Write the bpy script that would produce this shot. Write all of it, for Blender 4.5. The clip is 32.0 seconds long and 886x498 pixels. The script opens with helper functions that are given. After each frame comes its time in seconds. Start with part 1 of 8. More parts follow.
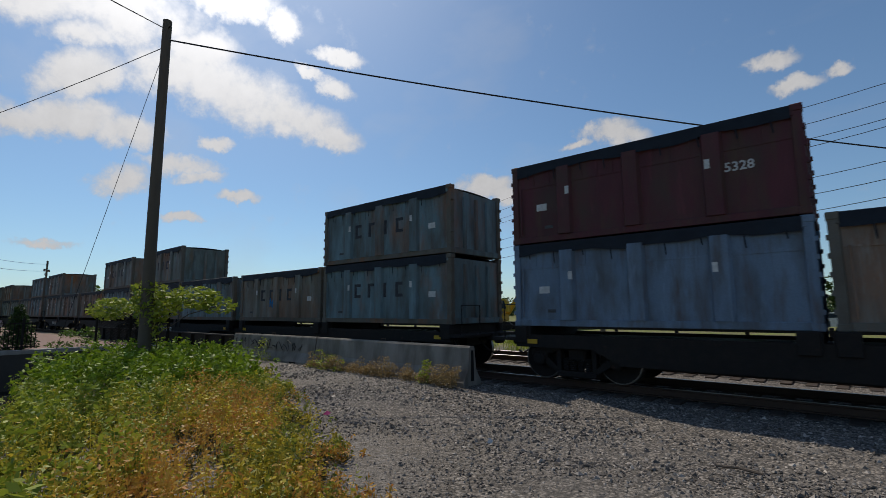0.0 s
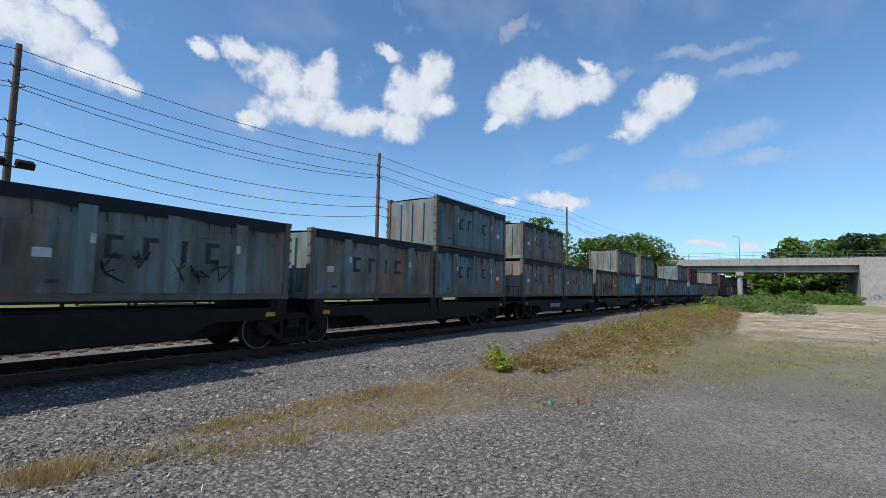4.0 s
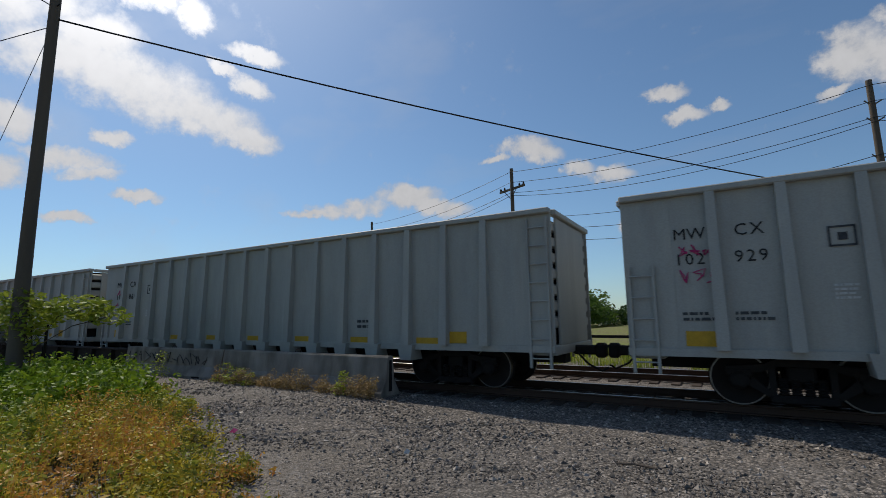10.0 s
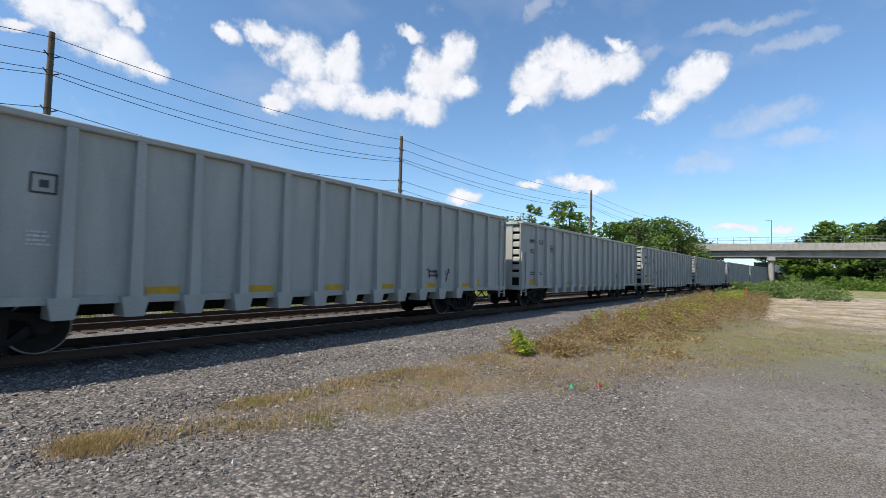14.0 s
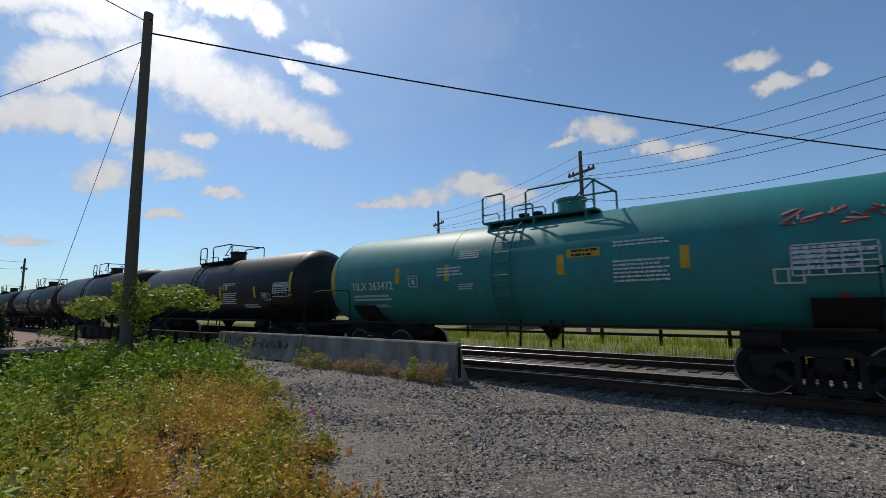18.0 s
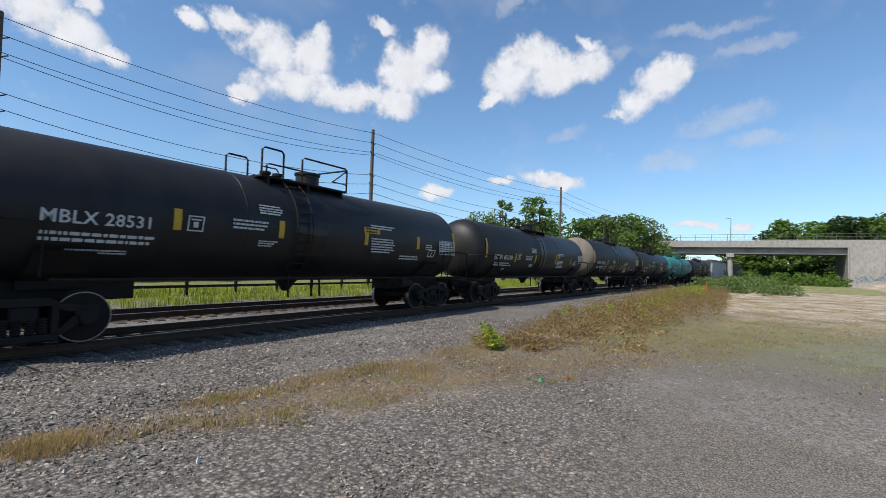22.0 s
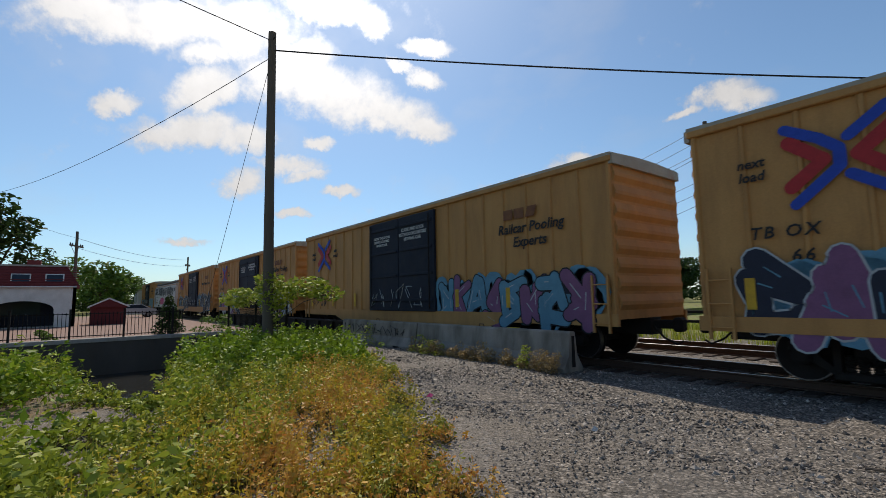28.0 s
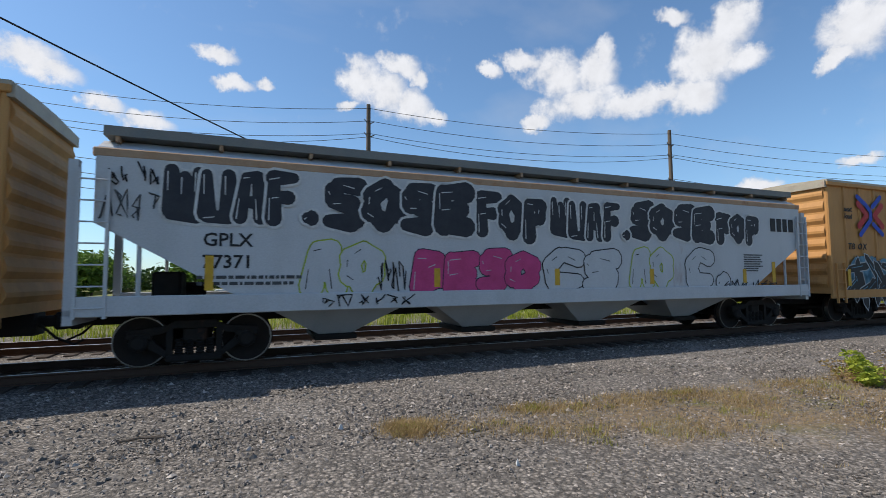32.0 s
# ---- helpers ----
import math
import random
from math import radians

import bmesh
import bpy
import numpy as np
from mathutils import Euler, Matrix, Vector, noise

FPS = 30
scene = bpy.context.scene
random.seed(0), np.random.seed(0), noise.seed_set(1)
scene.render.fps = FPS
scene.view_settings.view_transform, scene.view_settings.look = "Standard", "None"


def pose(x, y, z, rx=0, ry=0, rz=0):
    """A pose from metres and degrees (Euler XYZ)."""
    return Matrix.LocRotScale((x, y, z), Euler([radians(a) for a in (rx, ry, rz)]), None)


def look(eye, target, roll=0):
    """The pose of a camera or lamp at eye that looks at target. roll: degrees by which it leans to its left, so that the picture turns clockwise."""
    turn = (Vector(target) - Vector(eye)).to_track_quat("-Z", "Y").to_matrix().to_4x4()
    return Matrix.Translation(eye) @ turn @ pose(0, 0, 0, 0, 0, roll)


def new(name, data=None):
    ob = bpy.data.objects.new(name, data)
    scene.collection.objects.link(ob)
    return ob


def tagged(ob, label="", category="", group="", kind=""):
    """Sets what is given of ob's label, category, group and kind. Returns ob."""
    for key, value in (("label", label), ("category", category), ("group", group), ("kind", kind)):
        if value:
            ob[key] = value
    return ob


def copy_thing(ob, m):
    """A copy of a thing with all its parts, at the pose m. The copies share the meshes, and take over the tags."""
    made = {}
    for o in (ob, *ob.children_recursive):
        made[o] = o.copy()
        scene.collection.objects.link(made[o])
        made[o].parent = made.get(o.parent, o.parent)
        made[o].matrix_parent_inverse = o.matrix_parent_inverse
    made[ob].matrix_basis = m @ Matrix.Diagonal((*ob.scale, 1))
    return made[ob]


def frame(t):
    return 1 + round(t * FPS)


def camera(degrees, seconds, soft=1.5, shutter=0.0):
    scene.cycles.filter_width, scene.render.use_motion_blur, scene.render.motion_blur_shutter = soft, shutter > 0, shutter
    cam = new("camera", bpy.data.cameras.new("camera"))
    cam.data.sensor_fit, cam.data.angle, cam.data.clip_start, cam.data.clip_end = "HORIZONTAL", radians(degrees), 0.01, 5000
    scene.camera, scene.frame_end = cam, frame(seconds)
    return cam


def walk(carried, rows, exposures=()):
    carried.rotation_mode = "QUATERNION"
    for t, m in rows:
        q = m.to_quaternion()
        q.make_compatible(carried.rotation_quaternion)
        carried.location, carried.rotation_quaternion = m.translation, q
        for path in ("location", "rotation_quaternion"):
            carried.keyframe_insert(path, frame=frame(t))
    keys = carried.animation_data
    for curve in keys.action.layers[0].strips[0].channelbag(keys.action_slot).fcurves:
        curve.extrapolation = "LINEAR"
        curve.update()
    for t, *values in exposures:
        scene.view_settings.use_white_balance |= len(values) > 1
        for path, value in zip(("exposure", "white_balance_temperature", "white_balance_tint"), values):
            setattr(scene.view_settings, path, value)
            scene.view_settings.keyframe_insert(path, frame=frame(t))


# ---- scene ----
cam = camera(86.77, 32.0, soft=0.85, shutter=0.05)
EYE = Vector((0, 0, 1.57))
PATH = [
    (0.0, EYE, (-6.4174, 7.5586, 1.2975), -0.37),
    (0.5, EYE, (-4.7526, 8.7196, 1.1754), -0.88),
    (1.0, EYE, (1.8339, 9.7878, 0.9143), 0.27),
    (1.5, EYE, (6.6392, 7.4095, 1.0097), 0.24),
    (2.0, EYE, (7.2558, 6.8167, 0.9416), 0.83),
    (2.5, EYE, (7.6781, 6.3465, 0.8774), 0.97),
    (3.0, EYE, (7.9967, 5.9475, 0.8248), 1.08),
    (3.5, EYE, (8.2227, 5.6332, 0.8088), 1.18),
    (5.5, EYE, (8.5357, 5.1315, 0.8993), 1.03),
    (6.0, EYE, (8.5360, 5.1260, 0.9278), 1.11),
    (6.5, EYE, (8.4569, 5.2502, 0.9573), 1.24),
    (7.0, EYE, (7.4970, 6.5517, 0.9327), 1.38),
    (7.5, EYE, (4.4913, 8.8681, 1.0886), 0.86),
    (8.0, EYE, (-0.3726, 9.9068, 1.3104), 0.44),
    (8.5, EYE, (-4.2425, 8.9032, 1.6532), -0.22),
    (9.0, EYE, (-5.0494, 8.4912, 1.5498), -0.65),
    (9.5, EYE, (-5.5211, 8.2105, 1.4507), -0.99),
    (10.0, EYE, (-5.0222, 8.5209, 1.4736), -0.72),
    (10.5, EYE, (-1.9873, 9.7113, 1.3193), -0.12),
    (11.0, EYE, (4.5038, 8.8957, 0.7635), 0.08),
    (11.5, EYE, (6.9889, 7.1226, 0.6517), 0.86),
    (12.0, EYE, (7.6282, 6.4376, 0.6072), 1.15),
    (12.5, EYE, (8.0535, 5.9041, 0.5312), 1.31),
    (13.0, EYE, (8.2841, 5.5763, 0.5277), 1.35),
    (13.5, EYE, (8.4128, 5.3844, 0.4832), 1.38),
    (14.0, EYE, (8.1335, 5.7994, 0.4614), 1.48),
    (14.5, EYE, (6.2881, 7.7494, 0.6377), 1.26),
    (15.0, EYE, (2.0731, 9.7288, 1.0257), 1.18),
    (15.5, EYE, (-2.8112, 9.4394, 1.7305), -1.29),
    (17.5, EYE, (-5.9635, 7.9241, 1.2826), -0.61),
    (18.0, EYE, (-6.2091, 7.7414, 1.2318), -0.62),
    (18.5, EYE, (-6.4047, 7.5867, 1.1922), -0.68),
    (19.0, EYE, (-6.1643, 7.7968, 1.1007), -0.68),
    (19.5, EYE, (-4.5878, 8.8413, 0.8855), -0.54),
    (20.0, EYE, (1.5478, 9.8500, 0.7633), -0.06),
    (20.5, EYE, (6.6745, 7.4266, 0.5447), 0.54),
    (21.0, EYE, (7.9159, 6.0958, 0.4226), 1.14),
    (21.5, EYE, (8.2544, 5.6295, 0.4175), 1.32),
    (22.0, EYE, (8.4761, 5.2934, 0.3689), 1.69),
    (22.5, EYE, (8.0688, 5.8989, 0.3105), 1.58),
    (23.0, EYE, (6.0798, 7.9314, 0.3573), 1.42),
    (23.5, EYE, (1.2192, 9.9077, 0.5922), 1.02),
    (24.0, EYE, (-4.0751, 9.0678, 1.0812), -0.32),
    (24.5, EYE, (-5.6089, 8.2096, 1.0693), -0.44),
    (25.0, EYE, (-6.4042, 7.6121, 1.0211), -0.66),
    (25.5, EYE, (-6.8960, 7.1828, 0.9233), -0.76),
    (26.0, EYE, (-7.1643, 6.9241, 0.8536), -0.96),
    (26.5, EYE, (-7.3628, 6.7087, 0.8844), -1.00),
    (28.5, EYE, (-7.9333, 5.9956, 1.0560), -1.08),
    (29.0, EYE, (-7.9773, 5.9331, 1.0777), -1.01),
    (29.5, EYE, (-7.9237, 5.9951, 1.1288), -1.13),
    (30.0, EYE, (-7.6028, 6.3970, 1.1298), -1.11),
    (30.5, EYE, (-6.1438, 7.8135, 1.0967), -0.95),
    (31.0, EYE, (-2.7332, 9.5716, 0.9558), -0.80),
    (31.5, EYE, (1.9081, 9.7683, 0.9696), -0.40),
    (32.0, EYE, (3.8643, 9.2010, 0.6390), -0.40),
]
EXPOSURES = [
    (0.0, -0.75, 7000, 10), (0.6, -0.75, 6500, 10), (1.0, -0.65, 5800, 9), (1.4, -0.5, 5950, 9), (2.0, -0.2, 6300, 9), (3.0, -0.15, 6250, 9), (6.5, -0.15, 6250, 9), (7.2, -0.17, 6150, 10), (8.0, -0.17, 6500, 10), (9.0, -0.7, 6800, 10), (10.2, -0.75, 6900, 10),
    (11.0, -0.35, 6800, 10), (12.0, 0.08, 6800, 10), (14.2, 0.1, 6700, 10), (15.4, 0.12, 6600, 10), (17.5, -0.5, 6800, 10), (19.4, -0.75, 6400, 10), (20.0, -0.8, 6200, 10), (21.0, 0.0, 6600, 10),
    (22.0, -0.05, 6700, 10), (22.9, -0.05, 6600, 10), (24.0, 0.02, 6700, 10), (25.0, -0.3, 6800, 10), (26.0, -0.35, 7100, 11), (29.0, -0.42, 7250, 10), (30.4, -0.47, 7250, 10), (31.2, -0.55, 6750, 10), (32.0, -0.05, 6750, 10)]
walk(cam, [(t, look(EYE, EYE + Vector(ahead), roll)) for t, eye, ahead, roll in PATH], EXPOSURES)

# ---- light: one sun behind light cloud, high on the far left side of the track ----
SUN_AZ, SUN_EL = 68.0, 50.0      # degrees left of the line straight across the track, degrees up
sun_dir = Vector((-math.sin(radians(SUN_AZ)) * math.cos(radians(SUN_EL)), math.cos(radians(SUN_AZ)) * math.cos(radians(SUN_EL)), math.sin(radians(SUN_EL))))
sun_data = bpy.data.lights.new("sun", "SUN")
sun_data.energy, sun_data.angle, sun_data.color = 5.0, radians(0.6), (1.0, 0.95, 0.87)
sun_ob = new("sun", sun_data)
sun_ob.matrix_world = look(sun_dir * 100, (0, 0, 0))

# clouds: degrees left, degrees up, half width, half height, tilt
CLOUDS_RIGHT_A = [
    (-13.1, 23.1, 2.4, 2.3, -6), (-15.5, 22.0, 3.0, 2.4, -20), (-18.9, 20.7, 2.8, 1.8, -27), (-21.9, 19.5, 1.5, 0.9, -22), (-17.6, 25.0, 2.3, 1.3, -18), (-20.1, 23.6, 1.0, 1.1, 14),
    (-11.2, 20.1, 1.4, 0.5, 11), (-33.2, 24.9, 2.5, 1.3, -27), (-36.6, 23.2, 3.6, 2.4, -24), (-41.3, 23.0, 2.3, 2.5, 4), (-42.3, 24.8, 1.0, 1.7, 4), (-39.4, 20.1, 4.5, 1.9, 5),
    (-45.0, 19.3, 4.0, 1.4, 3), (-34.5, 18.4, 1.6, 1.1, 6), (-28.9, 24.2, 1.3, 0.8, -10), (-53.4, 22.7, 3.0, 2.7, 0), (-55.6, 25.1, 1.9, 2.1, 18), (-51.7, 19.3, 2.4, 1.7, 0)]
CLOUDS_RIGHT_B = [
    (-49.7, 27.0, 1.6, 0.8, -27), (-56.5, 21.7, 1.8, 1.4, -1), (-48.5, 19.7, 2.3, 0.9, 2), (-67.5, 24.4, 2.9, 2.0, 14), (-65.6, 22.3, 2.9, 2.4, 31), (-70.8, 22.4, 3.5, 2.0, 3),
    (-74.9, 23.0, 2.5, 1.6, -9), (-63.4, 19.7, 1.6, 0.8, 38), (-74.7, 25.2, 1.5, 0.7, -29), (-82.7, 20.7, 2.7, 2.0, 24), (-84.4, 21.4, 1.7, 1.4, 11), (-80.1, 18.8, 2.5, 1.5, 25),
    (-77.9, 17.7, 1.1, 0.5, -8), (-71.2, 10.5, 3.3, 0.8, -8), (-64.8, 10.8, 1.4, 0.5, -2), (-57.1, 9.1, 1.8, 0.9, 0), (-86.2, 5.1, 1.9, 0.4, -2), (-90.2, 5.0, 1.0, 0.4, -3)]
CLOUDS_MIDDLE = [
    (20.0, 20.2, 2.9, 1.2, -4), (17.8, 19.3, 2.1, 1.0, 1), (23.7, 19.1, 1.7, 0.5, 15), (13.7, 17.5, 1.7, 1.0, -12), (10.1, 16.4, 2.4, 1.1, -3), (3.4, 23.9, 1.8, 0.8, -2),
    (1.8, 21.3, 2.0, 0.8, 6), (-1.5, 22.0, 1.0, 0.6, 5), (7.2, 10.5, 2.0, 0.9, 5)]
CLOUDS_LEFT_A = [
    (84.0, 28.1, 9.1, 2.3, 11), (90.2, 27.7, 4.4, 1.1, 15), (75.7, 28.7, 5.9, 2.9, 12), (66.8, 32.5, 4.6, 1.9, 8), (60.2, 31.6, 1.5, 1.6, 4), (79.6, 26.0, 3.0, 1.3, 13),
    (65.3, 23.9, 7.2, 3.0, -10), (58.4, 22.1, 5.8, 2.3, -13), (54.2, 20.4, 3.1, 1.3, -9), (71.2, 25.2, 5.2, 2.8, 8), (79.5, 22.6, 3.8, 1.9, 31), (80.9, 18.1, 4.9, 1.7, 15),
    (83.9, 17.1, 2.2, 0.9, 10), (75.3, 18.1, 3.4, 1.6, 7), (87.6, 19.5, 2.0, 1.0, 13), (69.4, 27.2, 4.1, 2.1, 8), (70.4, 15.5, 3.7, 1.1, -1), (75.1, 13.5, 2.6, 1.6, 16)]
CLOUDS_LEFT_B = [
    (67.2, 18.2, 1.7, 0.8, 4), (68.5, 14.4, 2.5, 0.7, 4), (64.5, 12.8, 2.0, 0.6, 2), (69.9, 10.0, 1.9, 0.5, 2), (81.2, 6.3, 2.3, 0.4, 3), (53.4, 29.3, 2.7, 0.8, -4),
    (53.8, 25.7, 2.0, 1.0, -23), (57.0, 27.2, 1.5, 0.6, -17)]
CLOUDS_LOW = [
    (35.2, 14.7, 4.2, 1.3, 5), (41.5, 13.4, 4.8, 1.1, 5), (30.8, 13.7, 3.6, 1.0, -6), (46.5, 12.6, 3.3, 0.6, 6)]
CLOUDS_THIN = [
    (-65.3, 29.7, 2.1, 0.7, 39), (-89.0, 15.9, 4.0, 1.3, 12), (-91.8, 13.7, 2.6, 0.7, 3), (-83.9, 12.0, 3.3, 1.1, 5), (-78.7, 23.7, 1.4, 0.6, 11), (-72.6, 15.7, 2.3, 0.9, 16),
    (-91.2, 22.6, 3.3, 0.7, -3), (-87.0, 25.2, 4.9, 0.6, -5)]


def sky_world():
    w = bpy.data.worlds.new("sky")
    scene.world = w
    w.use_nodes = True
    nt = w.node_tree
    nt.nodes.clear()
    N, Lk = nt.nodes.new, nt.links.new

    def math_node(op, a, b=None, clamp=False):
        n = N("ShaderNodeMath")
        n.operation, n.use_clamp = op, clamp
        for i, v in enumerate((a, b)):
            if v is None:
                continue
            if isinstance(v, (int, float)):
                n.inputs[i].default_value = v
            else:
                Lk(v, n.inputs[i])
        return n.outputs[0]

    def vec_node(op, a, b):
        n = N("ShaderNodeVectorMath")
        n.operation = op
        for i, v in enumerate((a, b)):
            if isinstance(v, (tuple, Vector)):
                n.inputs[i].default_value = tuple(v)
            elif v is not None:
                Lk(v, n.inputs[i])
        return n
    sky = N("ShaderNodeTexSky")
    sky.sky_type, sky.sun_disc = "NISHITA", False
    sky.sun_elevation, sky.sun_rotation = radians(SUN_EL), radians(-SUN_AZ)
    sky.air_density, sky.dust_density, sky.ozone_density = 1.1, 0.1, 1.6
    co = N("ShaderNodeTexCoord").outputs["Generated"]
    noise_a = N("ShaderNodeTexNoise")
    noise_a.inputs["Scale"].default_value, noise_a.inputs["Detail"].default_value, noise_a.inputs["Roughness"].default_value = 9.0, 9.0, 0.66
    Lk(co, noise_a.inputs["Vector"])
    shift = vec_node("SUBTRACT", noise_a.outputs["Color"], (0.5, 0.5, 0.5)).outputs[0]
    scaled = vec_node("SCALE", shift, None)
    scaled.inputs["Scale"].default_value = 0.055
    noise_d = N("ShaderNodeTexNoise")
    noise_d.inputs["Scale"].default_value, noise_d.inputs["Detail"].default_value, noise_d.inputs["Roughness"].default_value = 30.0, 7.0, 0.62
    Lk(co, noise_d.inputs["Vector"])
    ruffle = vec_node("SCALE", vec_node("SUBTRACT", noise_d.outputs["Color"], (0.5, 0.5, 0.5)).outputs[0], None)
    ruffle.inputs["Scale"].default_value = 0.035
    bent = vec_node("ADD", vec_node("ADD", co, scaled.outputs[0]).outputs[0], ruffle.outputs[0]).outputs[0]

    def field(rows):
        """Highest of the rounded heaps, 1 in the middle of each and 0 at its rim."""
        total = None
        for az, el, half_w, half_h, tilt in rows:
            a, e, q = radians(az), radians(el), radians(tilt)
            mid = Vector((-math.sin(a) * math.cos(e), math.cos(a) * math.cos(e), math.sin(e)))
            level = Vector((math.cos(a), math.sin(a), 0))
            above = level.cross(mid)
            side, up = level * math.cos(q) + above * math.sin(q), above * math.cos(q) - level * math.sin(q)
            off = vec_node("SUBTRACT", bent, mid).outputs[0]
            u = vec_node("DOT_PRODUCT", off, side / radians(half_w)).outputs["Value"]
            v = vec_node("DOT_PRODUCT", off, up / radians(half_h)).outputs["Value"]
            r2 = math_node("ADD", math_node("MULTIPLY", u, u), math_node("MULTIPLY", v, v))
            d = vec_node("DOT_PRODUCT", off, mid).outputs["Value"]
            r2 = math_node("ADD", r2, math_node("MULTIPLY", math_node("LESS_THAN", d, -0.5), 100.0))
            one = math_node("MAXIMUM", math_node("SUBTRACT", 1.0, r2), -1.0)
            total = one if total is None else math_node("MAXIMUM", total, one)
        return total

    def rise(value, lo, hi):
        n = N("ShaderNodeMapRange")
        n.interpolation_type = "SMOOTHSTEP"
        n.inputs["From Min"].default_value, n.inputs["From Max"].default_value = lo, hi
        Lk(value, n.inputs["Value"])
        return n.outputs[0]
    heaps = field(CLOUDS_LEFT_A + CLOUDS_LEFT_B + CLOUDS_LOW + CLOUDS_MIDDLE + CLOUDS_RIGHT_A + CLOUDS_RIGHT_B)
    thin = field(CLOUDS_THIN)
    veil = N("ShaderNodeMapping")
    veil.inputs["Scale"].default_value, veil.inputs["Rotation"].default_value = (1.2, 4.0, 5.0), (0.3, 0.5, 0.2)
    Lk(co, veil.inputs["Vector"])
    noise_c = N("ShaderNodeTexNoise")
    noise_c.inputs["Scale"].default_value, noise_c.inputs["Detail"].default_value = 1.6, 6.0
    Lk(veil.outputs[0], noise_c.inputs["Vector"])
    wisps = math_node("MULTIPLY", math_node("SUBTRACT", noise_c.outputs["Fac"], 0.52, True), 0.9)
    grain = math_node("SUBTRACT", math_node("ADD", math_node("MULTIPLY", noise_a.outputs["Fac"], 2.4), math_node("MULTIPLY", noise_d.outputs["Fac"], 1.8)), 2.1)
    cover = rise(math_node("ADD", heaps, grain), -0.75, 0.85)
    streaks = math_node("MULTIPLY", rise(math_node("ADD", thin, grain), -0.7, 1.3), 0.4)
    mask = math_node("MAXIMUM", cover, math_node("MAXIMUM", streaks, wisps), True)
    # brightness of the clouds: brighter towards the sun
    toward = vec_node("DOT_PRODUCT", co, tuple(sun_dir)).outputs["Value"]
    glow = math_node("POWER", math_node("MAXIMUM", toward, 0.0), 14.0)
    bright = math_node("ADD", math_node("MULTIPLY", glow, 16.0), math_node("ADD", math_node("MULTIPLY", noise_d.outputs["Fac"], 2.0), math_node("ADD", 3.9, math_node("MULTIPLY", cover, 1.3))))
    tint = N("ShaderNodeCombineColor")
    Lk(math_node("MULTIPLY", bright, 0.96), tint.inputs[0]), Lk(bright, tint.inputs[1]), Lk(math_node("MULTIPLY", bright, 1.09), tint.inputs[2])
    halo = N("ShaderNodeMixRGB")
    halo.blend_type = "ADD"
    halo.inputs[0].default_value = 1.0
    white = N("ShaderNodeCombineColor")
    haze = math_node("ADD", math_node("MULTIPLY", math_node("POWER", math_node("MAXIMUM", toward, 0.0), 14.0), 4.0), math_node("MULTIPLY", math_node("POWER", math_node("MAXIMUM", toward, 0.0), 4.0), 0.45))
    for i in range(3):
        Lk(haze, white.inputs[i])
    air = N("ShaderNodeMixRGB")
    air.blend_type = "MULTIPLY"
    air.inputs[0].default_value, air.inputs[2].default_value = 1.0, (0.78, 0.98, 1.14, 1)
    Lk(sky.outputs[0], air.inputs[1])
    low = N("ShaderNodeSeparateXYZ")
    Lk(co, low.inputs[0])
    near_rim = math_node("POWER", math_node("SUBTRACT", 1.0, math_node("ABSOLUTE", low.outputs[2]), True), 7.0)
    rim = N("ShaderNodeMixRGB")
    rim.blend_type, rim.inputs[2].default_value = "MULTIPLY", (0.72, 0.80, 0.98, 1)
    Lk(near_rim, rim.inputs[0]), Lk(air.outputs[0], rim.inputs[1])
    Lk(rim.outputs[0], halo.inputs[1]), Lk(white.outputs[0], halo.inputs[2])
    mix = N("ShaderNodeMixRGB")
    Lk(mask, mix.inputs[0]), Lk(halo.outputs[0], mix.inputs[1]), Lk(tint.outputs[0], mix.inputs[2])
    back = N("ShaderNodeBackground")
    back.inputs["Strength"].default_value = 0.14
    Lk(mix.outputs[0], back.inputs[0])
    out = N("ShaderNodeOutputWorld")
    Lk(back.outputs[0], out.inputs[0])


sky_world()

# ---- materials ----
MATS = {}


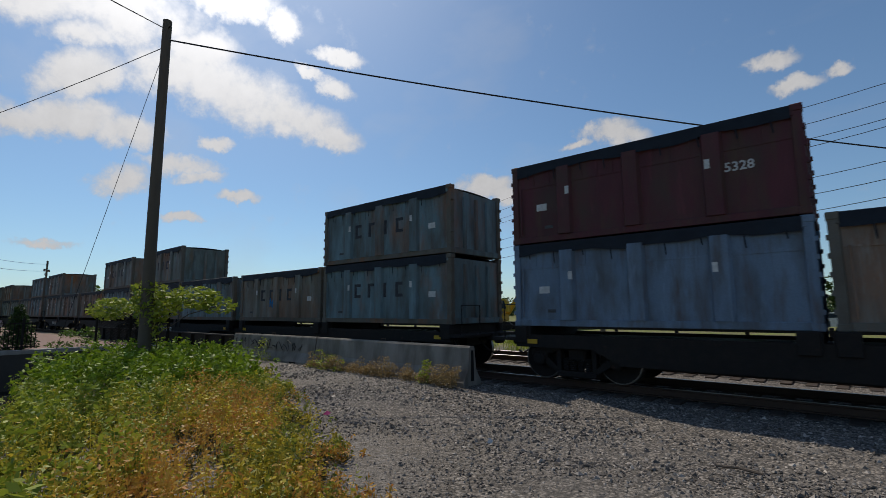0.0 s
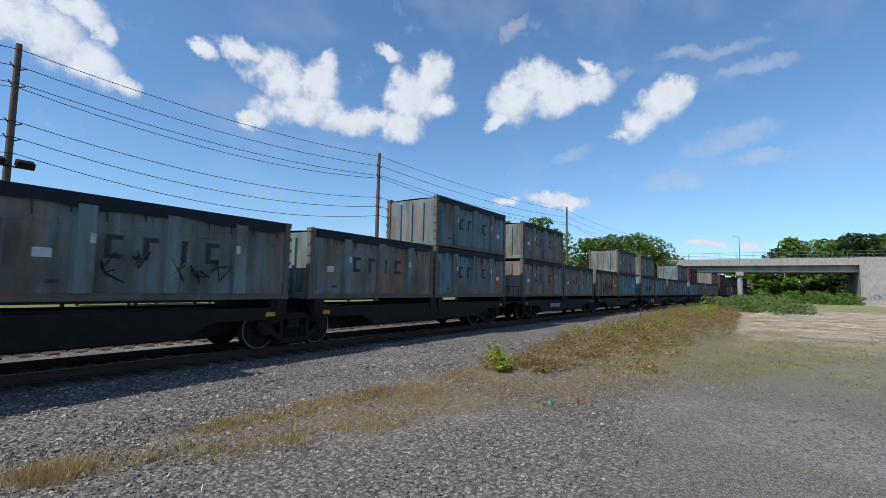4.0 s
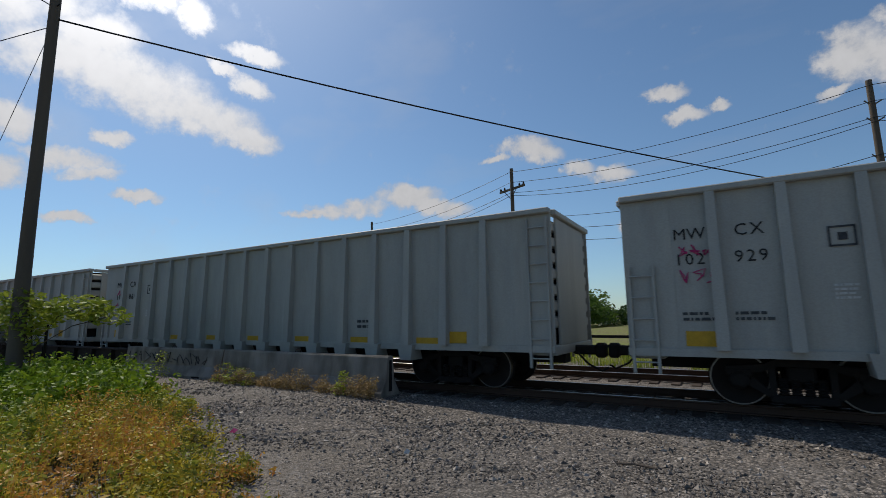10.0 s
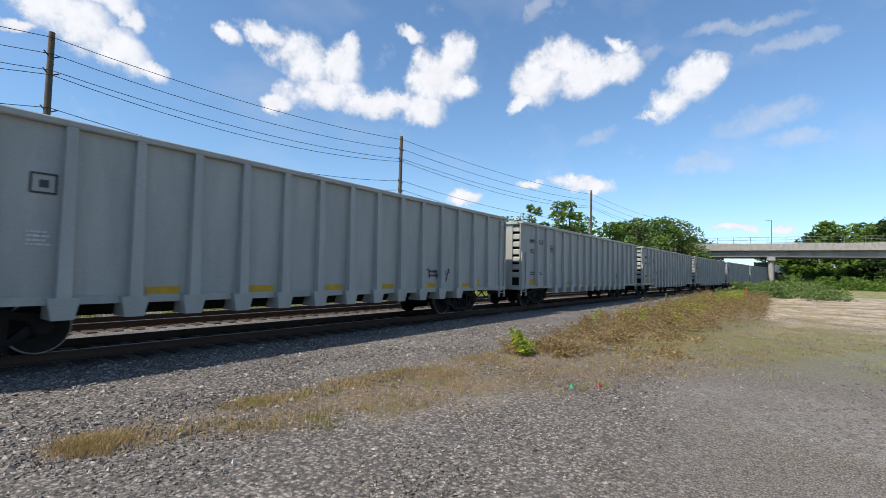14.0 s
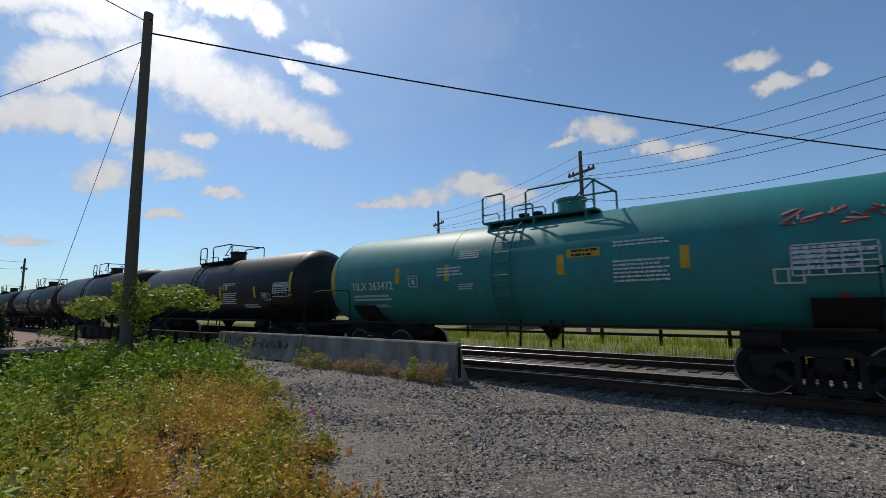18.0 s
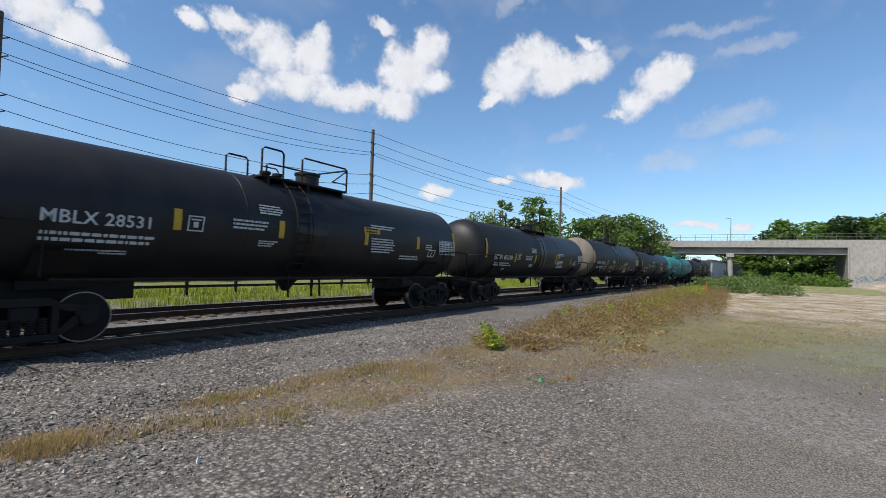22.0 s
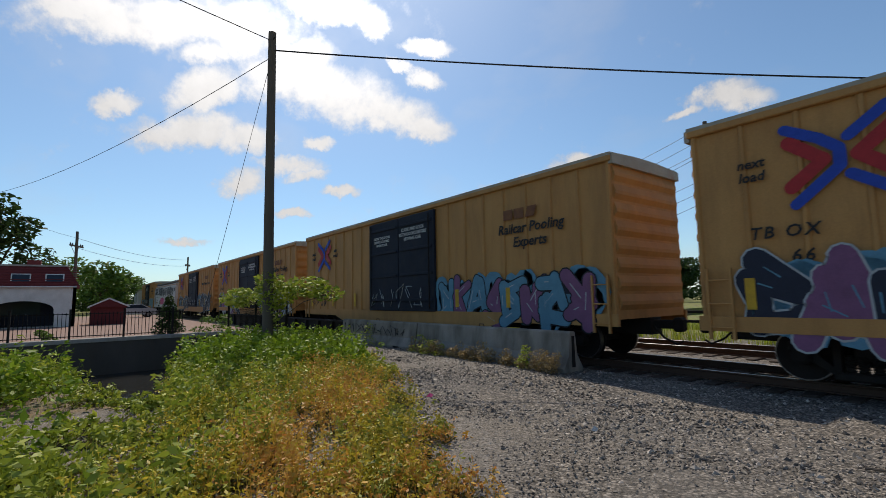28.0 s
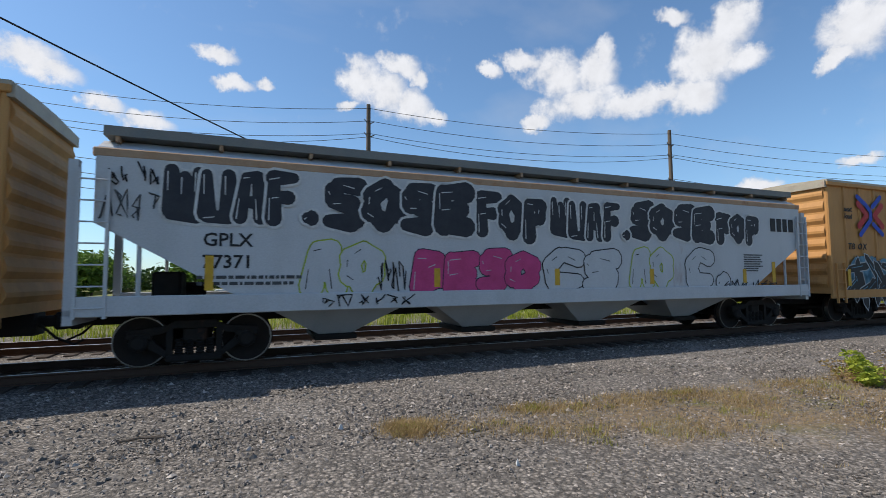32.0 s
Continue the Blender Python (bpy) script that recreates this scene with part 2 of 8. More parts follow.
def material(name, base, rough=0.7, metal=0.0, second=None, scale=3.0, amount=0.5, streak=1.0, rust=0.0, rust_col=(0.16, 0.06, 0.025), bump=0.15, fine=40.0, runs=0.0,
             vary=0.0, spec=0.28, soil=0.0, soil_col=(0.06, 0.045, 0.03), space="Object"):
    """A worn surface: base colour, a second tone in large noise, streaks that run down, rust in patches, fine relief."""
    if name in MATS:
        return MATS[name]
    m = bpy.data.materials.new(name)
    m.use_nodes = True
    nt = m.node_tree
    N, Lk = nt.nodes.new, nt.links.new
    bsdf = nt.nodes["Principled BSDF"]
    bsdf.inputs["Roughness"].default_value, bsdf.inputs["Metallic"].default_value = rough, metal
    bsdf.inputs["Specular IOR Level"].default_value = spec
    co = N("ShaderNodeTexCoord").outputs[space]
    info = N("ShaderNodeObjectInfo").outputs["Random"]
    add = N("ShaderNodeVectorMath")
    add.operation = "MULTIPLY_ADD"
    Lk(info, add.inputs[0])
    add.inputs[1].default_value = (37.0, 17.0, 23.0)
    Lk(co, add.inputs[2])
    stretch = N("ShaderNodeMapping")
    stretch.inputs["Scale"].default_value = (1.0, 1.0, 1.0 / streak)
    Lk(add.outputs[0], stretch.inputs["Vector"])
    big = N("ShaderNodeTexNoise")
    big.inputs["Scale"].default_value, big.inputs["Detail"].default_value, big.inputs["Roughness"].default_value = scale, 6.0, 0.62
    Lk(stretch.outputs[0], big.inputs["Vector"])
    small = N("ShaderNodeTexNoise")
    small.inputs["Scale"].default_value, small.inputs["Detail"].default_value = fine, 3.0
    Lk(add.outputs[0], small.inputs["Vector"])

    def ramp(fac, lo, hi):
        r = N("ShaderNodeMapRange")
        r.inputs["From Min"].default_value, r.inputs["From Max"].default_value = lo, hi
        Lk(fac, r.inputs["Value"])
        return r.outputs[0]

    def mix(fac, a, b, kind="MIX"):
        n = N("ShaderNodeMixRGB")
        n.blend_type = kind
        for i, v in enumerate((fac, a, b)):
            if isinstance(v, (int, float)):
                n.inputs[i].default_value = v
            elif isinstance(v, tuple):
                n.inputs[i].default_value = (*v, 1)
            else:
                Lk(v, n.inputs[i])
        return n.outputs[0]

    def times(a, b):
        n = N("ShaderNodeMath")
        n.operation = "MULTIPLY"
        Lk(a, n.inputs[0])
        n.inputs[1].default_value = b
        return n.outputs[0]
    second = second or tuple(c * 0.55 for c in base)
    col = mix(times(ramp(big.outputs["Fac"], 0.35, 0.7), amount), base, second)
    col = mix(times(ramp(small.outputs["Fac"], 0.35, 0.75), 0.35), col, mix(1.0, col, (0.6, 0.6, 0.6), "MULTIPLY"))
    if vary:
        hsv = N("ShaderNodeHueSaturation")
        val = N("ShaderNodeMapRange")
        val.inputs["To Min"].default_value, val.inputs["To Max"].default_value = 1 - vary, 1 + vary
        Lk(info, val.inputs["Value"])
        Lk(val.outputs[0], hsv.inputs["Value"]), Lk(col, hsv.inputs["Color"])
        col = hsv.outputs["Color"]
    if rust:
        patch = N("ShaderNodeTexNoise")
        patch.inputs["Scale"].default_value, patch.inputs["Detail"].default_value, patch.inputs["Roughness"].default_value = scale * 0.45, 8.0, 0.68
        Lk(stretch.outputs[0], patch.inputs["Vector"])
        spread = ramp(patch.outputs["Fac"], 0.66 - 0.26 * rust, 0.78 - 0.16 * rust)
        n = N("ShaderNodeMath")
        n.operation, n.use_clamp = "MULTIPLY", True
        Lk(spread, n.inputs[0])
        n.inputs[1].default_value = 0.9
        col = mix(n.outputs[0], col, mix(small.outputs["Fac"], rust_col, tuple(c * 2.3 for c in rust_col)))
    if soil:
        dirt = N("ShaderNodeTexNoise")
        dirt.inputs["Scale"].default_value, dirt.inputs["Detail"].default_value = scale * 1.7, 8.0
        Lk(stretch.outputs[0], dirt.inputs["Vector"])
        col = mix(times(ramp(dirt.outputs["Fac"], 0.45, 0.75), soil), col, soil_col)
    if runs:
        # narrow runs of dirty water down the sides
        fall = N("ShaderNodeMapping")
        fall.inputs["Scale"].default_value = (3.4, 3.4, 0.5)
        Lk(add.outputs[0], fall.inputs["Vector"])
        drip = N("ShaderNodeTexNoise")
        drip.inputs["Scale"].default_value, drip.inputs["Detail"].default_value, drip.inputs["Roughness"].default_value = 1.0, 6.0, 0.7
        Lk(fall.outputs[0], drip.inputs["Vector"])
        col = mix(times(ramp(drip.outputs["Fac"], 0.5, 0.74), runs), col, mix(big.outputs["Fac"], soil_col, tuple(0.5 * (a + b) for a, b in zip(soil_col, rust_col))))
        col = mix(times(ramp(drip.outputs["Fac"], 0.42, 0.28), runs * 0.5), col, tuple(min(1.0, c * 1.7) for c in base))
    Lk(col, bsdf.inputs["Base Color"])
    if bump:
        b = N("ShaderNodeBump")
        b.inputs["Strength"].default_value, b.inputs["Distance"].default_value = bump, 0.02
        Lk(small.outputs["Fac"], b.inputs["Height"])
        Lk(b.outputs[0], bsdf.inputs["Normal"])
    MATS[name] = m
    return m


M_GOND = material("light_grey_paint", (0.42, 0.41, 0.365), 0.55, second=(0.31, 0.32, 0.31), scale=1.2, streak=4, amount=0.6, soil=0.25, bump=0.05, runs=0.18, soil_col=(0.2, 0.19, 0.17))
M_DARK = material("grimy_black_steel", (0.013, 0.0115, 0.011), 0.8, second=(0.026, 0.019, 0.015), scale=4, rust=0.12, rust_col=(0.05, 0.022, 0.012), soil=0.2, soil_col=(0.035, 0.028, 0.022), bump=0.2, spec=0.25)
M_WHEEL = material("wheel_steel", (0.016, 0.013, 0.012), 0.85, metal=0.0, spec=0.25, second=(0.032, 0.022, 0.017), scale=6, bump=0.1)
M_RIM = material("polished_tread", (0.26, 0.25, 0.24), 0.4, metal=1.0, scale=9, bump=0.02)
M_RAIL = material("rusty_rail", (0.075, 0.042, 0.028), 0.8, scale=2, second=(0.06, 0.035, 0.025), bump=0.1)
M_RAILTOP = material("worn_rail_head", (0.36, 0.34, 0.32), 0.42, metal=1.0, scale=2, bump=0.0)
M_TIE = material("creosoted_timber", (0.045, 0.032, 0.025), 0.9, second=(0.09, 0.07, 0.055), scale=5, bump=0.4, vary=0.3)
M_YEL = material("yellow_reflector", (0.62, 0.36, 0.03), 0.5, scale=4, soil=0.2, bump=0.0)
M_WHITE = material("white_stencil", (0.62, 0.62, 0.60), 0.6, scale=8, soil=0.15, bump=0.0)
M_BLACK = material("black_lettering", (0.02, 0.02, 0.022), 0.6, scale=8, bump=0.0)
M_RED = material("red_lettering", (0.45, 0.03, 0.035), 0.6, scale=8, bump=0.0)
M_BLUEL = material("blue_lettering", (0.02, 0.07, 0.42), 0.6, scale=8, bump=0.0)
M_FADED = material("faded_black_lettering", (0.045, 0.045, 0.05), 0.75, second=(0.11, 0.12, 0.12), scale=9, amount=0.8, bump=0.0)
M_TANK = material("black_tank_paint", (0.010, 0.010, 0.0105), 0.5, second=(0.02, 0.019, 0.018), scale=0.9, streak=3, soil=0.16, soil_col=(0.06, 0.053, 0.047), bump=0.06, spec=0.3)
M_TEAL = material("teal_tank_paint", (0.024, 0.215, 0.20), 0.5, second=(0.03, 0.16, 0.155), scale=1.1, streak=3, soil=0.3, bump=0.03)
M_WTANK = material("white_tank_paint", (0.62, 0.60, 0.56), 0.45, second=(0.48, 0.45, 0.40), scale=1.1, streak=3, soil=0.25, bump=0.03)
M_YBOX = material("yellow_boxcar_paint", (0.50, 0.255, 0.085), 0.65, second=(0.40, 0.18, 0.055), scale=1.0, streak=3, soil=0.3, rust=0.12, bump=0.08, runs=0.35, soil_col=(0.2, 0.1, 0.04))
M_YROOF = material("galvanised_roof", (0.40, 0.35, 0.27), 0.5, scale=1.5, rust=0.3, bump=0.05)
M_DOOR = material("dark_blue_door_paint", (0.010, 0.014, 0.026), 0.75, second=(0.02, 0.026, 0.04), scale=2, soil=0.15, bump=0.05)
M_HOPPER = material("pale_grey_hopper_paint", (0.50, 0.51, 0.52), 0.5, second=(0.42, 0.43, 0.44), scale=1.0, streak=3, soil=0.12, rust=0.05, bump=0.04)
M_RUSTBAND = material("rusty_roof_edge", (0.40, 0.27, 0.17), 0.7, second=(0.28, 0.14, 0.07), scale=3, rust=0.3, bump=0.1)
M_BROWN = material("brown_boxcar_paint", (0.15, 0.06, 0.03), 0.7, scale=1.2, streak=3, soil=0.3, bump=0.08)
CONT = [material("container_" + n, c, 0.7, second=s, scale=sc, streak=2.4, amount=0.9, rust=r, soil=0.75, soil_col=(0.06, 0.05, 0.035), bump=0.2, rust_col=(0.17, 0.065, 0.024), spec=0.3, runs=0.75) for n, c, s, r, sc in (
    ("blue_grey", (0.16, 0.25, 0.285), (0.095, 0.135, 0.14), 0.6, 1.0), ("grey_green", (0.20, 0.25, 0.245), (0.11, 0.12, 0.095), 0.72, 1.1),
    ("rusty", (0.21, 0.225, 0.205), (0.13, 0.09, 0.06), 0.92, 0.9), ("slate_blue", (0.12, 0.165, 0.215), (0.08, 0.115, 0.16), 0.2, 1.2),
    ("maroon", (0.11, 0.03, 0.038), (0.07, 0.024, 0.028), 0.2, 1.2), ("sky_blue", (0.16, 0.23, 0.31), (0.12, 0.175, 0.245), 0.15, 1.2))]
M_RUSTPOST = material("rust_brown_frame", (0.15, 0.14, 0.12), 0.85, second=(0.10, 0.075, 0.05), scale=2.5, streak=2, rust=0.5, soil=0.4, bump=0.25)
M_TARP = material("black_tarpaulin", (0.010, 0.013, 0.020), 0.7, second=(0.02, 0.032, 0.045), scale=2.5, bump=0.4, spec=0.25)
M_CONC = material("weathered_concrete", (0.36, 0.34, 0.31), 0.9, second=(0.23, 0.22, 0.20), scale=1.5, streak=2, soil=0.4, soil_col=(0.09, 0.08, 0.06), bump=0.35)
M_POLE = material("weathered_pole_timber", (0.14, 0.11, 0.085), 0.9, second=(0.07, 0.055, 0.045), scale=2, streak=8, bump=0.4)
M_WIRE = material("black_cable", (0.015, 0.015, 0.017), 0.6, bump=0.0)
M_LEAF = material("green_leaves", (0.075, 0.13, 0.025), 0.6, second=(0.04, 0.085, 0.015), scale=1.2, vary=0.3, bump=0.0)
M_BARK = material("bark", (0.10, 0.075, 0.055), 0.95, scale=4, streak=4, bump=0.6)


# ---- mesh tools ----
class Shape:
    """Collects vertices and faces of one part."""

    def __init__(self):
        self.v, self.f = [], []

    def add(self, verts, faces):
        n = len(self.v)
        self.v += [tuple(p) for p in verts]
        self.f += [tuple(i + n for i in f) for f in faces]
        return self

    def box(self, x0, x1, y0, y1, z0, z1, bevel=0.0):
        if bevel <= 0:
            return self.add([(x, y, z) for x in (x0, x1) for y in (y0, y1) for z in (z0, z1)],
                            [(0, 1, 3, 2), (4, 6, 7, 5), (0, 4, 5, 1), (2, 3, 7, 6), (0, 2, 6, 4), (1, 5, 7, 3)])
        b = min(bevel, (x1 - x0) * 0.45, (y1 - y0) * 0.45, (z1 - z0) * 0.45)
        bm = bmesh.new()
        bmesh.ops.create_cube(bm, size=1.0, matrix=Matrix.LocRotScale(((x0 + x1) / 2, (y0 + y1) / 2, (z0 + z1) / 2), None, (x1 - x0, y1 - y0, z1 - z0)))
        bmesh.ops.bevel(bm, geom=bm.edges[:], offset=b, segments=1, affect="EDGES")
        bm.verts.index_update()
        self.add([v.co[:] for v in bm.verts], [[v.index for v in f.verts] for f in bm.faces])
        bm.free()
        return self

    def prism(self, outline, a0, a1, axis="y"):
        """An outline of (u, v) drawn out along an axis: y: (x, z); x: (y, z); z: (x, y)."""
        def put(u, v, a):
            return {"y": (u, a, v), "x": (a, u, v), "z": (u, v, a)}[axis]
        n = len(outline)
        verts = [put(u, v, a0) for u, v in outline] + [put(u, v, a1) for u, v in outline]
        faces = [tuple(range(n))[::-1], tuple(range(n, 2 * n))] + [(i, (i + 1) % n, n + (i + 1) % n, n + i) for i in range(n)]
        return self.add(verts, faces)

    def lathe(self, profile, segs=24, axis="x", mid=(0, 0, 0)):
        """profile of (along, radius), turned round an axis."""
        n = len(self.v)
        for a, r in profile:
            for k in range(segs):
                c, s = math.cos(2 * math.pi * k / segs) * r, math.sin(2 * math.pi * k / segs) * r
                p = {"x": (a, c, s), "y": (c, a, s), "z": (c, s, a)}[axis]
                self.v.append((p[0] + mid[0], p[1] + mid[1], p[2] + mid[2]))
        for i in range(len(profile) - 1):
            for k in range(segs):
                a, b = n + i * segs + k, n + i * segs + (k + 1) % segs
                self.f.append((a, b, b + segs, a + segs))
        self.f.append(tuple(range(n, n + segs))[::-1])
        m = n + (len(profile) - 1) * segs
        self.f.append(tuple(range(m, m + segs)))
        return self

    def tube(self, points, r=0.02, segs=6, taper=1.0):
        pts = [Vector(p) for p in points]
        n = len(self.v)
        for i, p in enumerate(pts):
            d = (pts[min(i + 1, len(pts) - 1)] - pts[max(i - 1, 0)]).normalized()
            u = d.cross(Vector((0, 0, 1)) if abs(d.z) < 0.9 else Vector((1, 0, 0))).normalized()
            w = d.cross(u)
            rr = r * (1 + (taper - 1) * i / max(1, len(pts) - 1))
            for k in range(segs):
                a = 2 * math.pi * k / segs
                self.v.append(tuple(p + u * math.cos(a) * rr + w * math.sin(a) * rr))
        for i in range(len(pts) - 1):
            for k in range(segs):
                a, b = n + i * segs + k, n + i * segs + (k + 1) % segs
                self.f.append((a, b, b + segs, a + segs))
        self.f.append(tuple(range(n, n + segs))[::-1])
        m = n + (len(pts) - 1) * segs
        self.f.append(tuple(range(m, m + segs)))
        return self

    def quad(self, a, b, c, d):
        return self.add([a, b, c, d], [(0, 1, 2, 3)])

    def mesh(self, name, mat, smooth=None):
        me = bpy.data.meshes.new(name)
        me.from_pydata(self.v, [], self.f)
        me.materials.append(mat)
        if smooth:
            me.polygons.foreach_set("use_smooth", [True] * len(me.polygons))
            me.set_sharp_from_angle(angle=radians(smooth))
        me.update()
        return me


def part(name, shape, mat, parent, label="", at=(0, 0, 0), smooth=None, turn=(0, 0, 0)):
    """Links a shape (or a finished mesh, for repeats) as one mesh object under a thing or a part."""
    ob = new(name, shape.mesh(name, mat, smooth) if isinstance(shape, Shape) else shape)
    ob.parent = parent
    ob.matrix_basis = pose(*at, *turn)
    if label:
        tagged(ob, label)
    return ob


def thing(name, label, category, group="", kind=""):
    ob = new(name)
    ob.empty_display_size = 0.2
    return tagged(ob, label, category, group, kind)


def solid(name, shape, mat, label, category="", group="", kind="", smooth=None):
    ob = new(name, shape.mesh(name, mat, smooth))
    return tagged(ob, label, category, group, kind)


TEXTS = {}


def lettering(text, size, mat, bold=0.0, shear=0.0, spacing=1.0):
    """A thin raised mesh of the built-in font, standing in the x-z plane and read from -y."""
    key = (text, size, mat.name, bold, shear, spacing)
    if key not in TEXTS:
        cu = bpy.data.curves.new("lettering", "FONT")
        cu.body, cu.size, cu.extrude, cu.offset, cu.shear, cu.resolution_u, cu.space_character = text, size, 0.004, bold, shear, 2, spacing
        cu.align_x, cu.align_y = "CENTER", "CENTER"
        ob = bpy.data.objects.new("lettering", cu)
        me = bpy.data.meshes.new_from_object(ob)
        bpy.data.objects.remove(ob)
        me.transform(Matrix.Rotation(radians(90), 4, "X"))
        me.materials.clear()
        me.materials.append(mat)
        TEXTS[key] = me
    return TEXTS[key]


def print_rows(shape, x0, z0, width, rows, height, y, rng):
    """Small print too fine to read, as plain bars."""
    for i in range(rows):
        x = x0
        while x < x0 + width * (0.75 + 0.25 * rng.random()):
            w = height * (0.7 + 2.2 * rng.random())
            shape.box(x, x + w, y - 0.006, y, z0 - i * height * 1.9, z0 - i * height * 1.9 + height)
            x += w + height * 0.5


# ---- the track's line: straight past the camera, bending gently at both ends ----
Y0, R_RIGHT, R_LEFT, BEND = 10.95, 850.0, 520.0, -92.0


def on_track(s, lateral=0.0):
    """Place and heading of the track's middle, s metres along it; s = 0 is straight across from the camera."""
    if s > 0:
        u = min(s, 170.0)
        a = u / R_RIGHT
        x, y, h = R_RIGHT * math.sin(a), Y0 - R_RIGHT * (1 - math.cos(a)), -a
        x, y = x + (s - u) * math.cos(h), y + (s - u) * math.sin(h)
    elif s > BEND:
        x, y, h = s, Y0, 0.0
    else:
        w = BEND - s
        u = min(w, 260.0)
        a = u / R_LEFT
        x, y, h = BEND - R_LEFT * math.sin(a), Y0 + R_LEFT * (1 - math.cos(a)), -a
        x, y = x - (w - u) * math.cos(h), y - (w - u) * math.sin(h)
    return x - math.sin(h) * lateral, y + math.cos(h) * lateral, h


SPEED = 20.0
MOVING = []           # (thing, place along the track of its middle at 0 s, half the distance of its pivots, height)


def rolling(ob, s, half, z=0.0):
    MOVING.append((ob, s, half, z))
    return ob


def car_pose(s, half, z):
    xa, ya, _ = on_track(s - half)
    xb, yb, _ = on_track(s + half)
    return Matrix.Translation(((xa + xb) / 2, (ya + yb) / 2, z)) @ Matrix.Rotation(math.atan2(yb - ya, xb - xa), 4, "Z")

# ---- the train ----
rng = random.Random(7)


def bogie_meshes():
    side = Shape()
    side.prism([(-1.1, 0.56), (-0.55, 0.6), (-0.36, 0.7), (0.36, 0.7), (0.55, 0.6), (1.1, 0.56), (1.08, 0.68), (0.5, 0.74), (0.32, 0.84), (-0.32, 0.84), (-0.5, 0.74), (-1.08, 0.68)], -0.09, 0.09)
    for s in (-1, 1):
        side.prism([(s * 0.78, 0.38), (s * 0.7, 0.52), (s * 0.46, 0.3), (s * 0.4, 0.14)][::s], -0.08, 0.08)
        side.prism([(s * 0.36, 0.2), (s * 0.46, 0.2), (s * 0.46, 0.7), (s * 0.36, 0.7)][::s], -0.08, 0.08)
    side.box(-0.46, 0.46, -0.11, 0.11, 0.1, 0.22, 0.02)
    springs = Shape()
    coil = [(0.22, 0.06)] + [(0.23 + 0.022 * k, 0.085 if k % 2 else 0.066) for k in range(12)] + [(0.5, 0.06)]
    springs.box(-0.36, 0.36, -0.09, 0.09, 0.2, 0.225)
    for x in (-0.26, -0.09, 0.09, 0.26):
        springs.lathe(coil, 8, "z", (x, 0, 0))
    for wx in (-0.89, 0.89):
        side.lathe([(-0.15, 0.1), (-0.12, 0.15), (-0.02, 0.17), (0.08, 0.17)], 12, "y", (wx, 0, 0.46))
        side.box(wx - 0.2, wx + 0.2, -0.1, 0.1, 0.5, 0.66, 0.03)
    wheel = Shape().lathe([(-0.07, 0.16), (-0.065, 0.34), (-0.075, 0.37), (-0.075, 0.455), (0.055, 0.462), (0.065, 0.49), (0.09, 0.49), (0.09, 0.38), (0.04, 0.34), (0.05, 0.14)], 32, "y")
    rim = Shape().lathe([(-0.079, 0.435), (-0.079, 0.456), (-0.06, 0.4615), (-0.02, 0.4625), (0.03, 0.4625)], 32, "y")
    rim.f = [f for f in rim.f if len(f) == 4]
    axle = Shape().lathe([(-0.95, 0.075), (-0.7, 0.09), (0.7, 0.09), (0.95, 0.075)], 10, "y")
    bolster = Shape().box(-0.2, 0.2, -1.05, 1.05, 0.42, 0.72, 0.04)
    bolster.lathe([(0.72, 0.25), (0.8, 0.22)], 16, "z")
    body_faces = len(wheel.f)
    wheel.add(rim.v, rim.f)
    wheel_me = wheel.mesh("wheel", M_WHEEL, 40)
    wheel_me.materials.append(M_RIM)
    for poly in wheel_me.polygons[body_faces:]:
        poly.material_index = 1
    return (side.mesh("side_frame", M_DARK), springs.mesh("spring_nest", M_DARK, 40), wheel_me, axle.mesh("axle", M_DARK, 40), bolster.mesh("bolster", M_DARK))


SIDE_ME, SPRING_ME, WHEEL_ME, AXLE_ME, BOLSTER_ME = bogie_meshes()


def bogie(parent, x):
    b = part("bogie", BOLSTER_ME, None, parent, at=(x, 0, 0))
    for sy in (-1, 1):
        part("side_frame", SIDE_ME, None, b, at=(0, 1.0 * sy, 0))
        part("spring_nest", SPRING_ME, None, b, at=(0, 1.0 * sy, 0))
        for wx in (-0.89, 0.89):
            w = part("wheel", WHEEL_ME, None, b, at=(wx, 0.78 * sy, 0.46), turn=(0, 0, 0 if sy < 0 else 180))
    for wx in (-0.89, 0.89):
        part("axle", AXLE_ME, None, b, at=(wx, 0, 0.46))
    return b


COUPLER_ME = Shape().box(-0.05, 0.62, -0.09, 0.09, 0.74, 0.94, 0.03).box(0.45, 0.68, -0.16, 0.14, 0.68, 1.0, 0.05).mesh("coupler", M_DARK)
HOSE_ME = Shape().tube([(0.1, -0.3, 0.8), (0.35, -0.32, 0.55), (0.62, -0.3, 0.42), (0.75, -0.28, 0.5)], 0.025, 6).mesh("brake_hose", M_DARK, 60)


def couplers(parent, half):
    for s in (-1, 1):
        part("coupler", COUPLER_ME, None, parent, at=(s * half, 0, 0), turn=(0, 0, 0 if s > 0 else 180))
        part("brake_hose", HOSE_ME, None, parent, at=(s * half, 0, 0), turn=(0, 0, 0 if s > 0 else 180))


def ladder_mesh(h, w=0.45, steps=5, mat=M_GOND):
    s = Shape()
    for x in (-w / 2, w / 2):
        s.box(x - 0.025, x + 0.025, -0.06, 0.0, 0, h)
    for k in range(steps):
        z = (k + 0.5) * h / steps
        s.tube([(-w / 2, -0.05, z), (w / 2, -0.05, z)], 0.016, 6)
    return s.mesh("ladder", mat)


